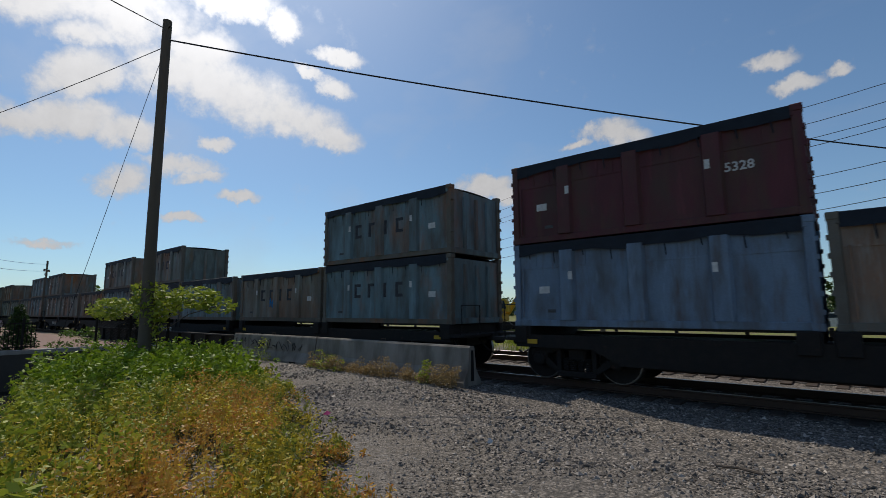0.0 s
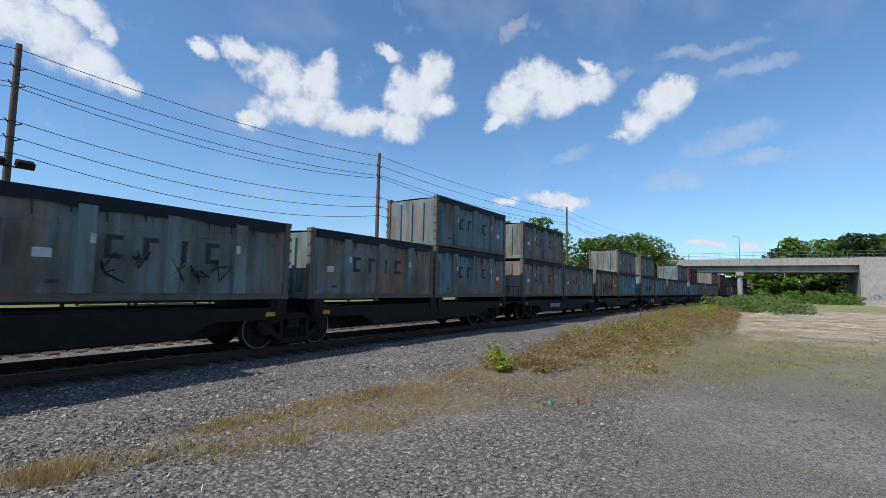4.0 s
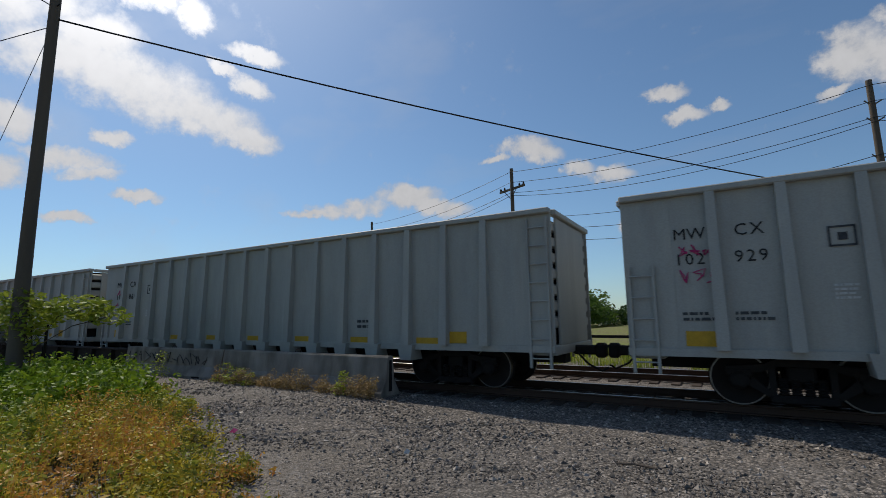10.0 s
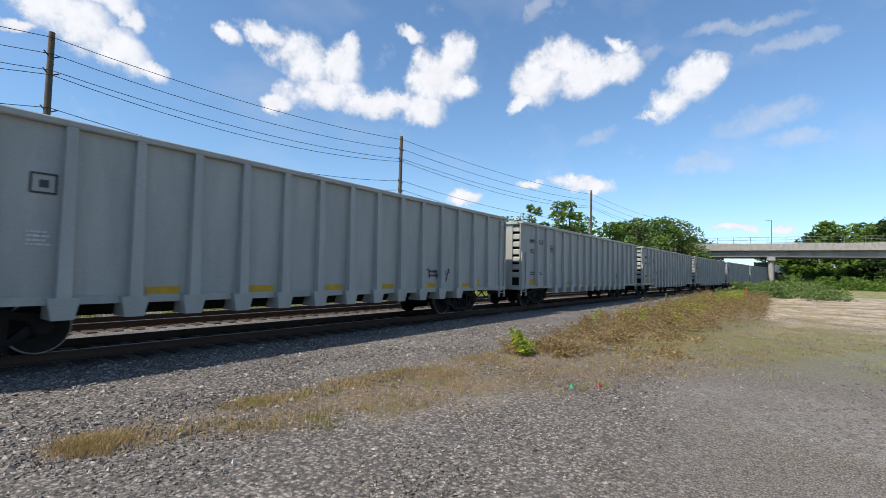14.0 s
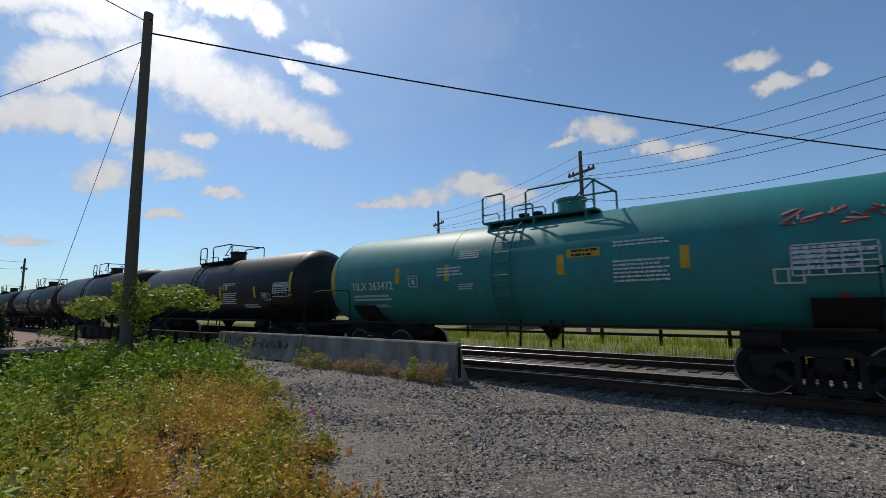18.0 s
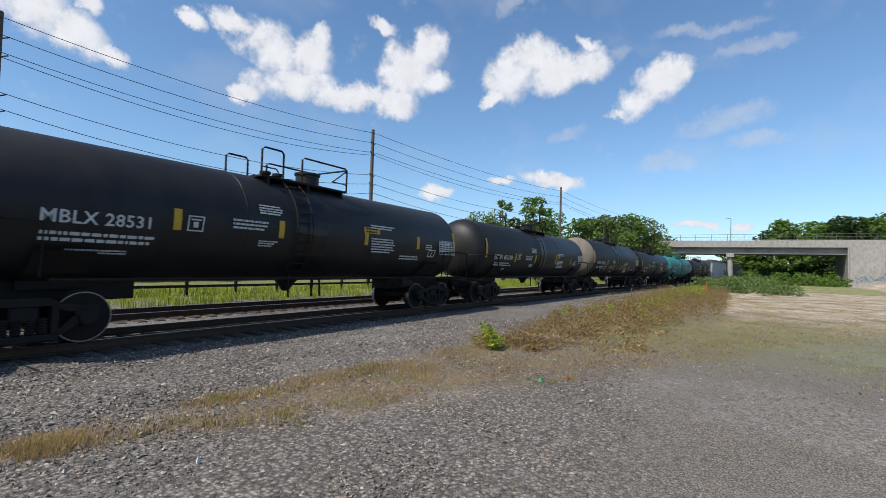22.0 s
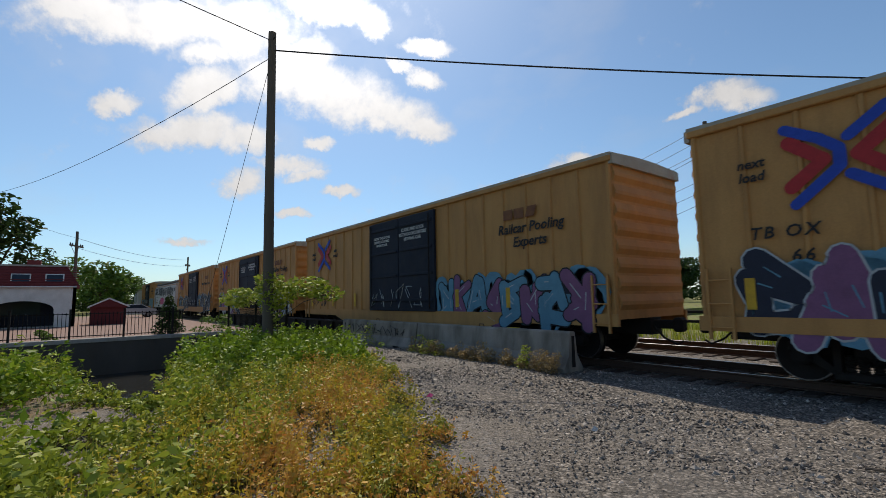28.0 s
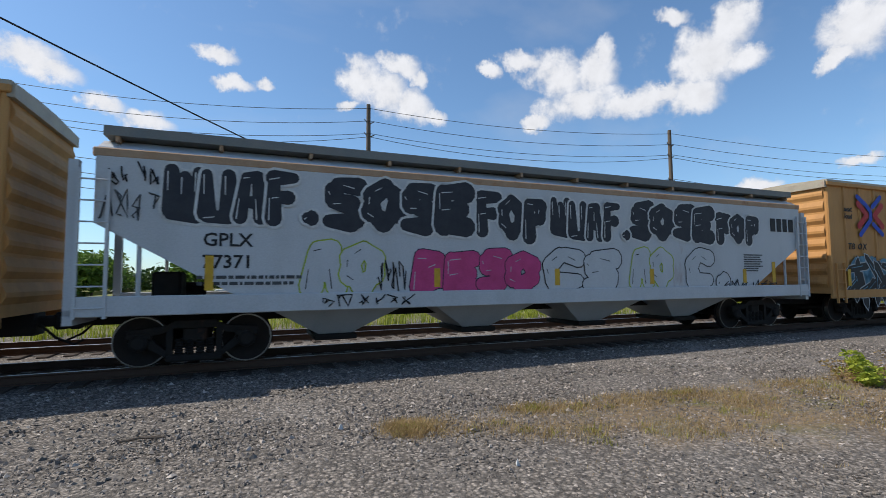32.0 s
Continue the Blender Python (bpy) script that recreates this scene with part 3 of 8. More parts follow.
def gondola():
    """Long high-sided grey gondola with outside ribs, tapering feet and louvred ends."""
    L, W, T, B = 18.45, 1.52, 3.86, 0.98
    g = thing("gondola_car", "long light grey steel gondola car with outside ribs", "railcar", "gondola cars")
    half = L / 2
    t = 0.05
    for s in (-1, 1):
        part("side_sheet", Shape().box(-half + 0.85, half - 0.85, s * (W - t / 2) - t / 2, s * (W - t / 2) + t / 2, B, T - 0.1), M_GOND, g)
        part("bulkhead", Shape().box(s * (half - 0.85) - 0.03, s * (half - 0.85) + 0.03, -W + t, W - t, B + 0.06, T - 0.12), M_GOND, g)
    part("floor_sheet", Shape().box(-half + 0.85, half - 0.85, -W + t, W - t, B, B + 0.06), M_GOND, g)
    for s in (-1, 1):
        part("end_post", Shape().box(-0.42, 0.43, -W, -W + 0.04, B, T - 0.1), M_GOND, g, at=(s * (half - 0.43), 0, 0))
        part("end_post", Shape().box(-0.42, 0.43, W - 0.04, W, B, T - 0.1), M_GOND, g, at=(s * (half - 0.43), 0, 0))
    rib = Shape().add([(-0.1, 0, 0.98), (0.1, 0, 0.98), (0.1, -0.19, 0.98), (-0.1, -0.19, 0.98), (-0.075, 0, 3.76), (0.075, 0, 3.76), (0.075, -0.1, 3.76), (-0.075, -0.1, 3.76)],
                      [(0, 1, 2, 3), (7, 6, 5, 4), (3, 2, 6, 7), (2, 1, 5, 6), (0, 3, 7, 4)]).mesh("rib", M_GOND)
    foot = Shape().add([(-0.22, 0.1, 0.98), (0.22, 0.1, 0.98), (0.22, -0.19, 0.98), (-0.22, -0.19, 0.98), (-0.15, 0.35, 0.62), (0.15, 0.35, 0.62), (0.15, -0.16, 0.62), (-0.15, -0.16, 0.62)],
                       [(0, 3, 2, 1), (4, 5, 6, 7), (3, 7, 6, 2), (2, 6, 5, 1), (0, 4, 7, 3), (0, 1, 5, 4)]).mesh("rib_foot", M_GOND)
    n = 16
    for k in range(n):
        x = -half + 1.53 + (L - 3.06) * k / (n - 1)
        for s in (-1, 1):
            r = part("rib", rib, None, g, at=(x, s * W, 0), turn=(0, 0, 0 if s < 0 else 180))
            if abs(x) < half - 3.2:
                part("rib_foot", foot, None, r)
    for s in (-1, 1):
        part("top_chord", Shape().box(-half, half, s * W - 0.11, s * W + 0.09, T - 0.12, T, 0.02), M_GOND, g)
        part("side_sill", Shape().box(-half, half, s * W - 0.05, s * W + 0.05, B - 0.12, B + 0.02), M_GOND, g)
        part("end_chord", Shape().box(s * half - 0.08, s * half + 0.08, -W + 0.1, W - 0.1, T - 0.14, T - 0.02, 0.02), M_GOND, g)
        part("end_sill", Shape().box(s * (half - 0.3) - 0.3, s * (half - 0.3) + 0.3, -1.45, 1.45, 0.8, 1.0, 0.02), M_GOND, g)
        louvre = Shape().prism([(-0.02, 0), (0.05, 0.03), (0.05, 0.2), (-0.02, 0.25)], -1.44, 1.44, "y").mesh("end_louvre", M_GOND)
        for k in range(7):
            part("end_louvre", louvre, None, g, at=(s * (half - 0.1), 0, 1.35 + 0.34 * k), turn=(0, 0, 0 if s > 0 else 180))
        part("end_panel", Shape().box(s * (half - 0.03) - 0.025, s * (half - 0.03) + 0.025, -1.12, 1.12, 1.0, T - 0.15, 0.01), M_GOND, g)
        # black sheet behind the louvres stands in for the shade in their openings
        part("end_sheet", Shape().box(s * (half - 0.22) - 0.02, s * (half - 0.22) + 0.02, -1.46, 1.46, 1.0, T - 0.15), M_DARK, g)
    part("centre_sill", Shape().box(-half + 0.2, half - 0.2, -0.22, 0.22, 0.55, 0.9), M_DARK, g)
    lad, tall_lad = ladder_mesh(1.95, 0.42, 5), ladder_mesh(3.1, 0.42, 8)
    for x, y, a, me in ((-half + 0.3, -W - 0.01, 0, lad), (half - 0.3, -W - 0.01, 0, tall_lad), (-half + 0.3, W + 0.01, 180, tall_lad), (half - 0.3, W + 0.01, 180, lad)):
        part("ladder", me, None, g, at=(x, y, 0.55), turn=(0, 0, a))
    tag = Shape().box(-0.3, 0.3, -0.012, 0.0, 0, 0.14).mesh("reflector", M_YEL)
    big = Shape().box(-0.28, 0.28, -0.012, 0.0, 0, 0.26).mesh("reflector", M_YEL)
    for k in (3, 5, 7, 9, 11, 13):
        part("reflector", tag, None, g, at=(-half + 1.53 + (L - 3.06) * (k + 0.5) / 15, -W - 0.002, 1.0))
    part("reflector", big, None, g, at=(-half + 1.25, -W - 0.002, 1.04))
    part("reflector", big, None, g, at=(half - 2.3, -W - 0.002, 1.02))
    for x in (-half + 2.6, half - 2.6):
        bogie(g, x)
    couplers(g, half)
    return g, L


def small_print(parent, x, z, w, rows, y, mat=M_FADED, h=0.07):
    s = Shape()
    print_rows(s, x, z, w, rows, h, y, rng)
    return part("small_print", s, mat, parent)


def blob(shape, cx, cz, rx, rz, y, rng, n=18, wob=0.25, d=0.006):
    ph = [rng.random() * 6.28 for _ in range(4)]
    out = []
    for k in range(n):
        a = 2 * math.pi * k / n
        r = 1 + wob * (math.sin(2 * a + ph[0]) * 0.5 + math.sin(3 * a + ph[1]) * 0.5 + math.sin(5 * a + ph[2]) * 0.25)
        out.append((cx + rx * r * math.cos(a), cz + rz * r * math.sin(a)))
    shape.prism(out, y - d, y)


FORMS = (
    ((0.1, 0, 0.45, 1), (0.45, 1, 0.85, 0), (0.25, 0.4, 0.7, 0.4)), ((0.15, 0, 0.15, 1), (0.15, 1, 0.8, 0.92), (0.15, 0.5, 0.7, 0.55), (0.15, 0.03, 0.85, 0)),
    ((0.15, 0, 0.2, 1), (0.2, 0.45, 0.8, 1), (0.3, 0.55, 0.9, 0)), ((0.15, 0, 0.15, 1), (0.15, 1, 0.75, 0.8), (0.75, 0.8, 0.2, 0.5), (0.3, 0.5, 0.9, 0)),
    ((0.85, 0.9, 0.3, 1), (0.3, 1, 0.2, 0.6), (0.2, 0.6, 0.8, 0.4), (0.8, 0.4, 0.7, 0), (0.7, 0, 0.1, 0.1)), ((0.2, 0.1, 0.1, 0.6), (0.1, 0.6, 0.4, 1), (0.4, 1, 0.85, 0.7), (0.85, 0.7, 0.75, 0.1), (0.75, 0.1, 0.2, 0.1)),
    ((0.1, 0, 0.1, 1), (0.1, 1, 0.8, 0), (0.8, 0, 0.85, 1)), ((0.45, 0, 0.5, 1), (0.05, 0.9, 0.95, 1)), ((0.15, 1, 0.2, 0.1), (0.2, 0.1, 0.9, 0)))


def stroke(shape, a, b, wa, wb, y, d=0.002, round_ends=True):
    """One flat paint stroke from a to b in the x-z plane, wide wa at its start and wb at its end."""
    (xa, za), (xb, zb) = a, b
    run = math.hypot(xb - xa, zb - za) or 1e-4
    ux, uz = (xb - xa) / run, (zb - za) / run
    out = []
    if round_ends:
        for (px, pz), w, turn in (((xa, za), wa, 90), ((xb, zb), wb, -90)):
            for q in range(0, 181, 36):
                ang = radians(turn + q)
                c, sn = math.cos(ang), math.sin(ang)
                out.append((px + (ux * c - uz * sn) * w, pz + (uz * c + ux * sn) * w))
    else:
        out = [(xa - uz * wa, za + ux * wa), (xa - ux * wa * 0.8, za - uz * wa * 0.8 - wa * 0.4), (xa + uz * wa, za - ux * wa), (xb + uz * wb, zb - ux * wb), (xb + ux * wb * 1.6, zb + uz * wb * 1.6), (xb - uz * wb, zb + ux * wb)]
    shape.prism(out, y - d, y)


def fat_letters(parent, x0, z0, width, height, count, y, fill, edge, rng, inner=None, label="spray-painted bubble letters", fills=(), cloud=None, sharp=False):
    """A row of sprayed letter forms: a cloud behind, an outline, a fill and thin light strokes."""
    outer, bodies, marks, back = Shape(), {}, Shape(), Shape()
    w = width / count
    fat = min(w, height) * (0.15 if sharp else 0.22)
    rim = 0.024 + 0.008 * height
    for k in range(count):
        mat = fills[k % len(fills)] if fills else fill
        body = bodies.setdefault(mat.name, (mat, Shape()))[1]
        form = list(FORMS[rng.randrange(len(FORMS))])
        if sharp:
            form += [(rng.uniform(0.2, 0.8), rng.uniform(0.2, 0.8), rng.uniform(-0.4, 1.4), rng.choice((-0.1, 1.1))) for _ in range(3)]
        else:
            form += [(rng.uniform(0.1, 0.9), rng.uniform(0.1, 0.5), rng.uniform(0.1, 0.9), rng.uniform(0.5, 0.9))]
        flip_x, flip_z = rng.random() < 0.6, rng.random() < 0.6
        form = [(1 - xa if flip_x else xa, 1 - za if flip_z else za, 1 - xb if flip_x else xb, 1 - zb if flip_z else zb) for xa, za, xb, zb in form]
        shake = 0.16
        lean, rise, tall = rng.uniform(-0.15, 0.2), rng.uniform(-0.06, 0.06) * height, height * rng.uniform(0.82, 1.0)
        if cloud:
            for _ in range(2):
                blob(back, x0 + w * (k + rng.random()), z0 + height * rng.uniform(0.4, 0.6), w * 0.7, height * 0.47, y + 0.001 * (k % 2), rng, d=0.001)
        deep = y - 0.003 - 0.003 * k
        for i, (xa, za, xb, zb) in enumerate(form):
            pa = (x0 + w * (k - 0.1 + 1.2 * xa + lean * za + rng.uniform(-shake, shake)), z0 + rise + tall * (0.1 + 0.8 * za) + rng.uniform(-shake, shake) * height)
            pb = (x0 + w * (k - 0.1 + 1.2 * xb + lean * zb + rng.uniform(-shake, shake)), z0 + rise + tall * (0.1 + 0.8 * zb) + rng.uniform(-shake, shake) * height)
            wa, wb = fat * rng.uniform(0.8, 1.25), fat * rng.uniform(0.7, 1.2)
            stroke(outer, pa, pb, wa + rim, wb + rim, deep, 0.001, not sharp)
            stroke(body, pa, pb, wa, wb, deep - 0.001 - 0.0002 * i, 0.001, not sharp)
            if rng.random() < 0.7:
                m0, m1 = 0.2 + 0.2 * rng.random(), 0.55 + 0.3 * rng.random()
                off = wa * 0.45
                stroke(marks, (pa[0] + (pb[0] - pa[0]) * m0 - off, pa[1] + (pb[1] - pa[1]) * m0 + off * 0.4), (pa[0] + (pb[0] - pa[0]) * m1 - off, pa[1] + (pb[1] - pa[1]) * m1 + off * 0.4), 0.014, 0.01, deep - 0.0026, 0.0004)
    g = None
    for mat, shape in bodies.values():
        if g is None:
            g = tagged(part("graffiti", shape, mat, parent), label, kind="stuff")
        else:
            tagged(part("graffiti_fill", shape, mat, g), kind="stuff")
    tagged(part("outline", outer, edge, g), kind="stuff")
    if marks.f:
        tagged(part("inner_line", marks, inner or edge, g), kind="stuff")
    if cloud:
        tagged(part("paint_cloud", back, cloud, g), kind="stuff")
    return g


def scrawl(parent, x0, z0, width, height, y, mat, rng, n=5, r=0.014):
    s = Shape()
    w = width / n
    for k in range(n):
        pts = []
        for i in range(7):
            pts.append((x0 + w * (k + rng.random()), y - 0.012, z0 + height * rng.random()))
        smooth = []
        for i in range(len(pts) - 1):
            for f in (0, 0.5):
                smooth.append(Vector(pts[i]).lerp(Vector(pts[i + 1]), f))
        s.tube(smooth, r, 4)
    return tagged(part("graffiti_tag", s, mat, parent), "hand-sprayed scribbled tag", kind="stuff")


# two large tags as brush lines of (x, z) along the car
WIDE_TAG = (
    ((-5.73, 2.17), (-5.95, 1.75), (-6.35, 1.3), (-6.1, 1.2), (-5.64, 1.28)), ((-5.66, 1.66), (-5.58, 1.5), (-5.45, 1.4)),
    ((-4.62, 2.0), (-4.95, 1.85), (-5.2, 1.5), (-5.2, 1.2), (-4.95, 1.1), (-4.7, 1.4), (-4.6, 1.8)), ((-4.0, 1.85), (-3.63, 2.23), (-3.7, 1.7), (-3.83, 1.16)),
    ((-3.3, 1.18), (-3.15, 1.7), (-2.8, 2.0), (-2.55, 1.85)), ((-2.7, 1.8), (-3.0, 1.5), (-2.95, 1.2), (-2.6, 1.25)), ((-2.26, 1.77), (-2.05, 1.62), (-1.85, 1.6), (-1.67, 1.75)))
PANEL_TAG = (
    ((1.61, 2.25), (1.58, 1.9), (1.38, 1.67), (1.62, 1.5), (1.78, 1.22)), ((1.58, 1.72), (1.91, 1.8)), ((2.3, 2.1), (2.55, 2.22), (2.84, 2.2), (2.76, 1.7), (2.63, 1.21), (2.5, 1.6), (2.3, 2.1)),
    ((2.55, 2.05), (2.6, 1.75)), ((3.51, 2.26), (3.8, 2.2), (4.03, 2.11), (3.9, 1.6), (3.74, 1.28), (3.6, 1.6), (3.52, 1.8), (3.95, 1.86)), ((3.55, 2.05), (3.85, 2.02)),
    ((4.95, 2.3), (4.75, 2.15), (4.55, 2.12), (4.7, 1.6), (4.95, 1.2), (5.15, 1.6), (5.31, 2.17), (5.1, 2.15), (4.95, 2.3)), ((4.85, 1.6), (4.95, 2.05), (5.05, 1.6)),
    ((5.67, 2.33), (6.1, 2.38), (6.34, 2.19), (6.1, 1.7), (5.87, 1.3), (5.85, 1.8), (5.78, 2.2)), ((6.0, 2.1), (6.15, 1.95), (6.0, 1.85)),
    ((6.79, 1.2), (6.85, 1.7), (7.2, 2.0), (7.6, 2.0), (7.95, 1.7), (8.0, 1.2)), ((7.0, 1.45), (7.3, 1.3), (7.6, 1.35), (7.75, 1.5), (7.3, 1.6), (7.0, 1.45)),
    ((8.1, 1.9), (8.0, 1.5), (8.15, 1.45), (8.1, 1.2)), ((8.25, 1.7), (8.3, 1.35), (8.4, 1.6), (8.5, 1.3), (8.7, 1.5)))


def sprayed(parent, lines, y, mat, r):
    """Brush lines of spray paint on a flat side."""
    s = Shape()
    for line in lines:
        pts = []
        for a, b in zip(line, line[1:]):
            pts += [(a[0] + (b[0] - a[0]) * f, a[1] + (b[1] - a[1]) * f) for f in (0.0, 0.5)]
        pts.append(line[-1])
        soft = [pts[0]] + [((p[0] + 2 * q[0] + n[0]) / 4, (p[1] + 2 * q[1] + n[1]) / 4) for p, q, n in zip(pts, pts[1:], pts[2:])] + [pts[-1]]
        for i, (p, q) in enumerate(zip(soft, soft[1:])):
            stroke(s, p, q, r, r, y - 0.0004 * i, 0.001)
    return tagged(part("graffiti_tag", s, mat, parent), "hand-sprayed dark tag", kind="stuff")


GOND_NUMBERS = ["796", "929", "866", "828", "", "162", "047", "937"]
GOND_FIRST, GOND_PITCH = -181.7, 19.85


def build_gondolas():
    base, L = gondola()
    cars = [base] + [copy_thing(base, pose(0, 0, 0)) for _ in range(7)]
    half = L / 2
    for k, c in enumerate(cars):
        rolling(c, GOND_FIRST - GOND_PITCH * k + half, half - 2.6)
        y = -1.53
        part("mark", lettering("MW", 0.29, M_BLACK, 0.0, 0, 1.0), None, c, at=(-half + 1.15, y, 3.02))
        part("mark", lettering("CX", 0.29, M_BLACK, 0.0, 0, 1.2), None, c, at=(-half + 2.06, y, 3.02))
        part("number", lettering("103" if k == 6 else "102", 0.29, M_BLACK, 0.0, 0, 1.2), None, c, at=(-half + 1.13, y, 2.56))
        if GOND_NUMBERS[k]:
            part("number", lettering(GOND_NUMBERS[k], 0.29, M_BLACK, 0.0, 0, 1.2), None, c, at=(-half + 2.06, y, 2.56))
        if k in (1, 2):
            scrawl(c, -half + 0.95, 2.62, 0.55, 0.22, y, M_PINK, random.Random(k), 3, 0.012)
            scrawl(c, -half + 0.9, 2.1, 0.7, 0.3, y, M_PINK, random.Random(k + 9), 3, 0.01)
        small_print(c, -half + 0.95, 1.58, 0.5, 2, y, M_FADED, 0.05)
        small_print(c, -half + 1.75, 1.58, 0.5, 2, y, M_FADED, 0.05)
        small_print(c, -half + 3.1, 2.0, 0.3, 4, y, M_WHITE, 0.035)
        s = Shape()
        s.box(-half + 3.1, -half + 3.45, y - 0.006, y, 2.62, 2.65).box(-half + 3.1, -half + 3.45, y - 0.006, y, 2.92, 2.95)
        s.box(-half + 3.1, -half + 3.13, y - 0.006, y, 2.65, 2.92).box(-half + 3.42, -half + 3.45, y - 0.006, y, 2.65, 2.92).box(-half + 3.22, -half + 3.34, y - 0.006, y, 2.72, 2.84)
        part("stencil_box", s, M_FADED, c)
        small_print(c, half - 5.2, 1.5, 0.6, 2, y)
        r2 = random.Random(100 + k)
        if k == 3:
            sprayed(c, WIDE_TAG, y - 0.012, M_INK, 0.05)
        if k == 5:
            scrawl(c, 3.6, 1.15, 1.6, 0.5, y, M_FADED, r2, 3, 0.015)
        if k in (0, 1):
            scrawl(c, half - 3.4, 1.05, 0.9, 0.5, y, M_RED, r2, 2, 0.012)
        if k in (0,):
            scrawl(c, half - 10.5, 1.15, 3.0, 0.35, y, material("faded_orange_spray", (0.5, 0.16, 0.08), 0.7, bump=0), r2, 4, 0.012)
        if k in (6, 7):
            scrawl(c, -half + 3.2, 1.1, 2.4, 0.7, y, M_BLACK, r2, 4, 0.016)
        if k == 6:
            sprayed(c, PANEL_TAG, y - 0.012, M_BLACK, 0.022)


# containers and their flat cars
CL, CW, CH = 5.74, 1.22, 1.9
DECK, UPPER = 1.2, 1.2 + CH + 0.035


def container(variant):
    """Low open-topped waste container with ribs, corner posts and a tarpaulin rim."""
    mat = CONT[variant]
    words = ("blue-grey", "grey-green", "rust-streaked grey", "slate blue", "dark maroon", "pale blue")[variant]
    c = thing("waste_container", "low " + words + " steel waste container with tarpaulin top", "container", "waste containers")
    h, t = CL / 2, 0.05
    for s in (-1, 1):
        panel = Shape().box(-h + 0.12, h - 0.12, s * (CW - 0.06) - t / 2, s * (CW - 0.06) + t / 2, 0.12, CH - 0.1)
        panel.box(-h + 0.15, h - 0.15, s * (CW - 0.035) - 0.012, s * (CW - 0.035) + 0.012, CH - 0.58, CH - 0.54)
        for x in (-2.3, -1.9, -1.1, -0.75, -0.4, 0.4, 0.75, 1.1, 1.9, 2.25):
            panel.box(x - 0.02, x + 0.02, s * (CW - 0.035) - 0.014, s * (CW - 0.035) + 0.014, CH - 0.54, CH - 0.2)
        part("side_panel", panel, mat, c)
        part("end_panel", Shape().box(s * (h - 0.08) - t / 2, s * (h - 0.08) + t / 2, -CW + 0.1, CW - 0.1, 0.12, CH - 0.1), mat, c)
        part("bottom_rail", Shape().box(-h + 0.1, h - 0.1, s * (CW - 0.05) - 0.05, s * (CW - 0.05) + 0.05, 0.0, 0.14, 0.01), M_RUSTPOST if variant < 3 else mat, c)
        part("top_rail", Shape().box(-h + 0.1, h - 0.1, s * (CW - 0.05) - 0.06, s * (CW - 0.05) + 0.06, CH - 0.2, CH - 0.06, 0.015), mat, c)
        part("end_rail", Shape().box(s * (h - 0.06) - 0.06, s * (h - 0.06) + 0.06, -CW + 0.1, CW - 0.1, 0.0, 0.16, 0.01), mat, c)
        for sy in (-1, 1):
            post = Shape().box(s * (h - 0.08) - 0.08, s * (h - 0.08) + 0.08, sy * (CW - 0.08) - 0.08, sy * (CW - 0.08) + 0.08, 0, CH, 0.015)
            for z0, z1 in ((-0.01, 0.12), (CH - 0.12, CH + 0.01)):
                post.box(s * (h - 0.08) - 0.095, s * (h - 0.08) + 0.095, sy * (CW - 0.08) - 0.095, sy * (CW - 0.08) + 0.095, z0, z1, 0.015)
            for k in range(5):
                zc = 0.3 + 0.3 * k
                post.box(s * h - 0.03, s * h + 0.03, sy * (CW - 0.05) - 0.06, sy * (CW - 0.05) + 0.06, zc - 0.04, zc + 0.04)
            part("corner_post", post, M_RUSTPOST if variant < 3 else mat, c)
    part("floor_plate", Shape().box(-h + 0.1, h - 0.1, -CW + 0.1, CW - 0.1, 0.1, 0.15), mat, c)
    rib = Shape().prism([(-0.19, 0), (-0.14, -0.085), (0.14, -0.085), (0.19, 0)], 0.14, CH - 0.2, "z").mesh("rib", mat)
    for x in (-1.52, -0.02, 1.48):
        for s in (-1, 1):
            part("rib", rib, None, c, at=(x, s * (CW - 0.035), 0), turn=(0, 0, 0 if s < 0 else 180))
    erib = Shape().prism([(-0.07, 0), (-0.05, -0.06), (0.05, -0.06), (0.07, 0)], 0.16, CH - 0.25, "z").mesh("end_rib", mat)
    for s in (-1, 1):
        for y in (-0.55, 0.0, 0.55):
            part("end_rib", erib, None, c, at=(s * (h - 0.055), y, 0), turn=(0, 0, 90 * s))
    tarp = Shape()
    nx, ny = 12, 5
    for i in range(nx + 1):
        for j in range(ny + 1):
            x, y = -h + 0.16 + (CL - 0.32) * i / nx, -CW + 0.06 + (2 * CW - 0.12) * j / ny
            tarp.v.append((x, y, CH - 0.06 + 0.05 * math.sin(math.pi * j / ny) + 0.012 * math.sin(3 * x + variant) * (0 < j < ny)))
    for i in range(nx):
        for j in range(ny):
            a = i * (ny + 1) + j
            tarp.f.append((a, a + ny + 1, a + ny + 2, a + 1))
    for s in (-1, 1):
        pts = []
        for i in range(25):
            x = -h + 0.16 + (CL - 0.32) * i / 24
            pts.append((x, s * (CW + 0.03 + 0.012 * math.sin(3.7 * x + 2 * variant)), CH - 0.25 + 0.03 * math.sin(2.1 * x + variant) + 0.022 * math.sin(5.3 * x)))
        for i in range(24):
            a, b = pts[i], pts[i + 1]
            up = CH + 0.012
            tarp.add([a, b, (b[0], s * (CW + 0.022), up - 0.02), (a[0], s * (CW + 0.022), up - 0.02), (b[0], s * (CW - 0.06), up), (a[0], s * (CW - 0.06), up)], [(0, 1, 2, 3), (3, 2, 4, 5)] if s < 0 else [(3, 2, 1, 0), (5, 4, 2, 3)])
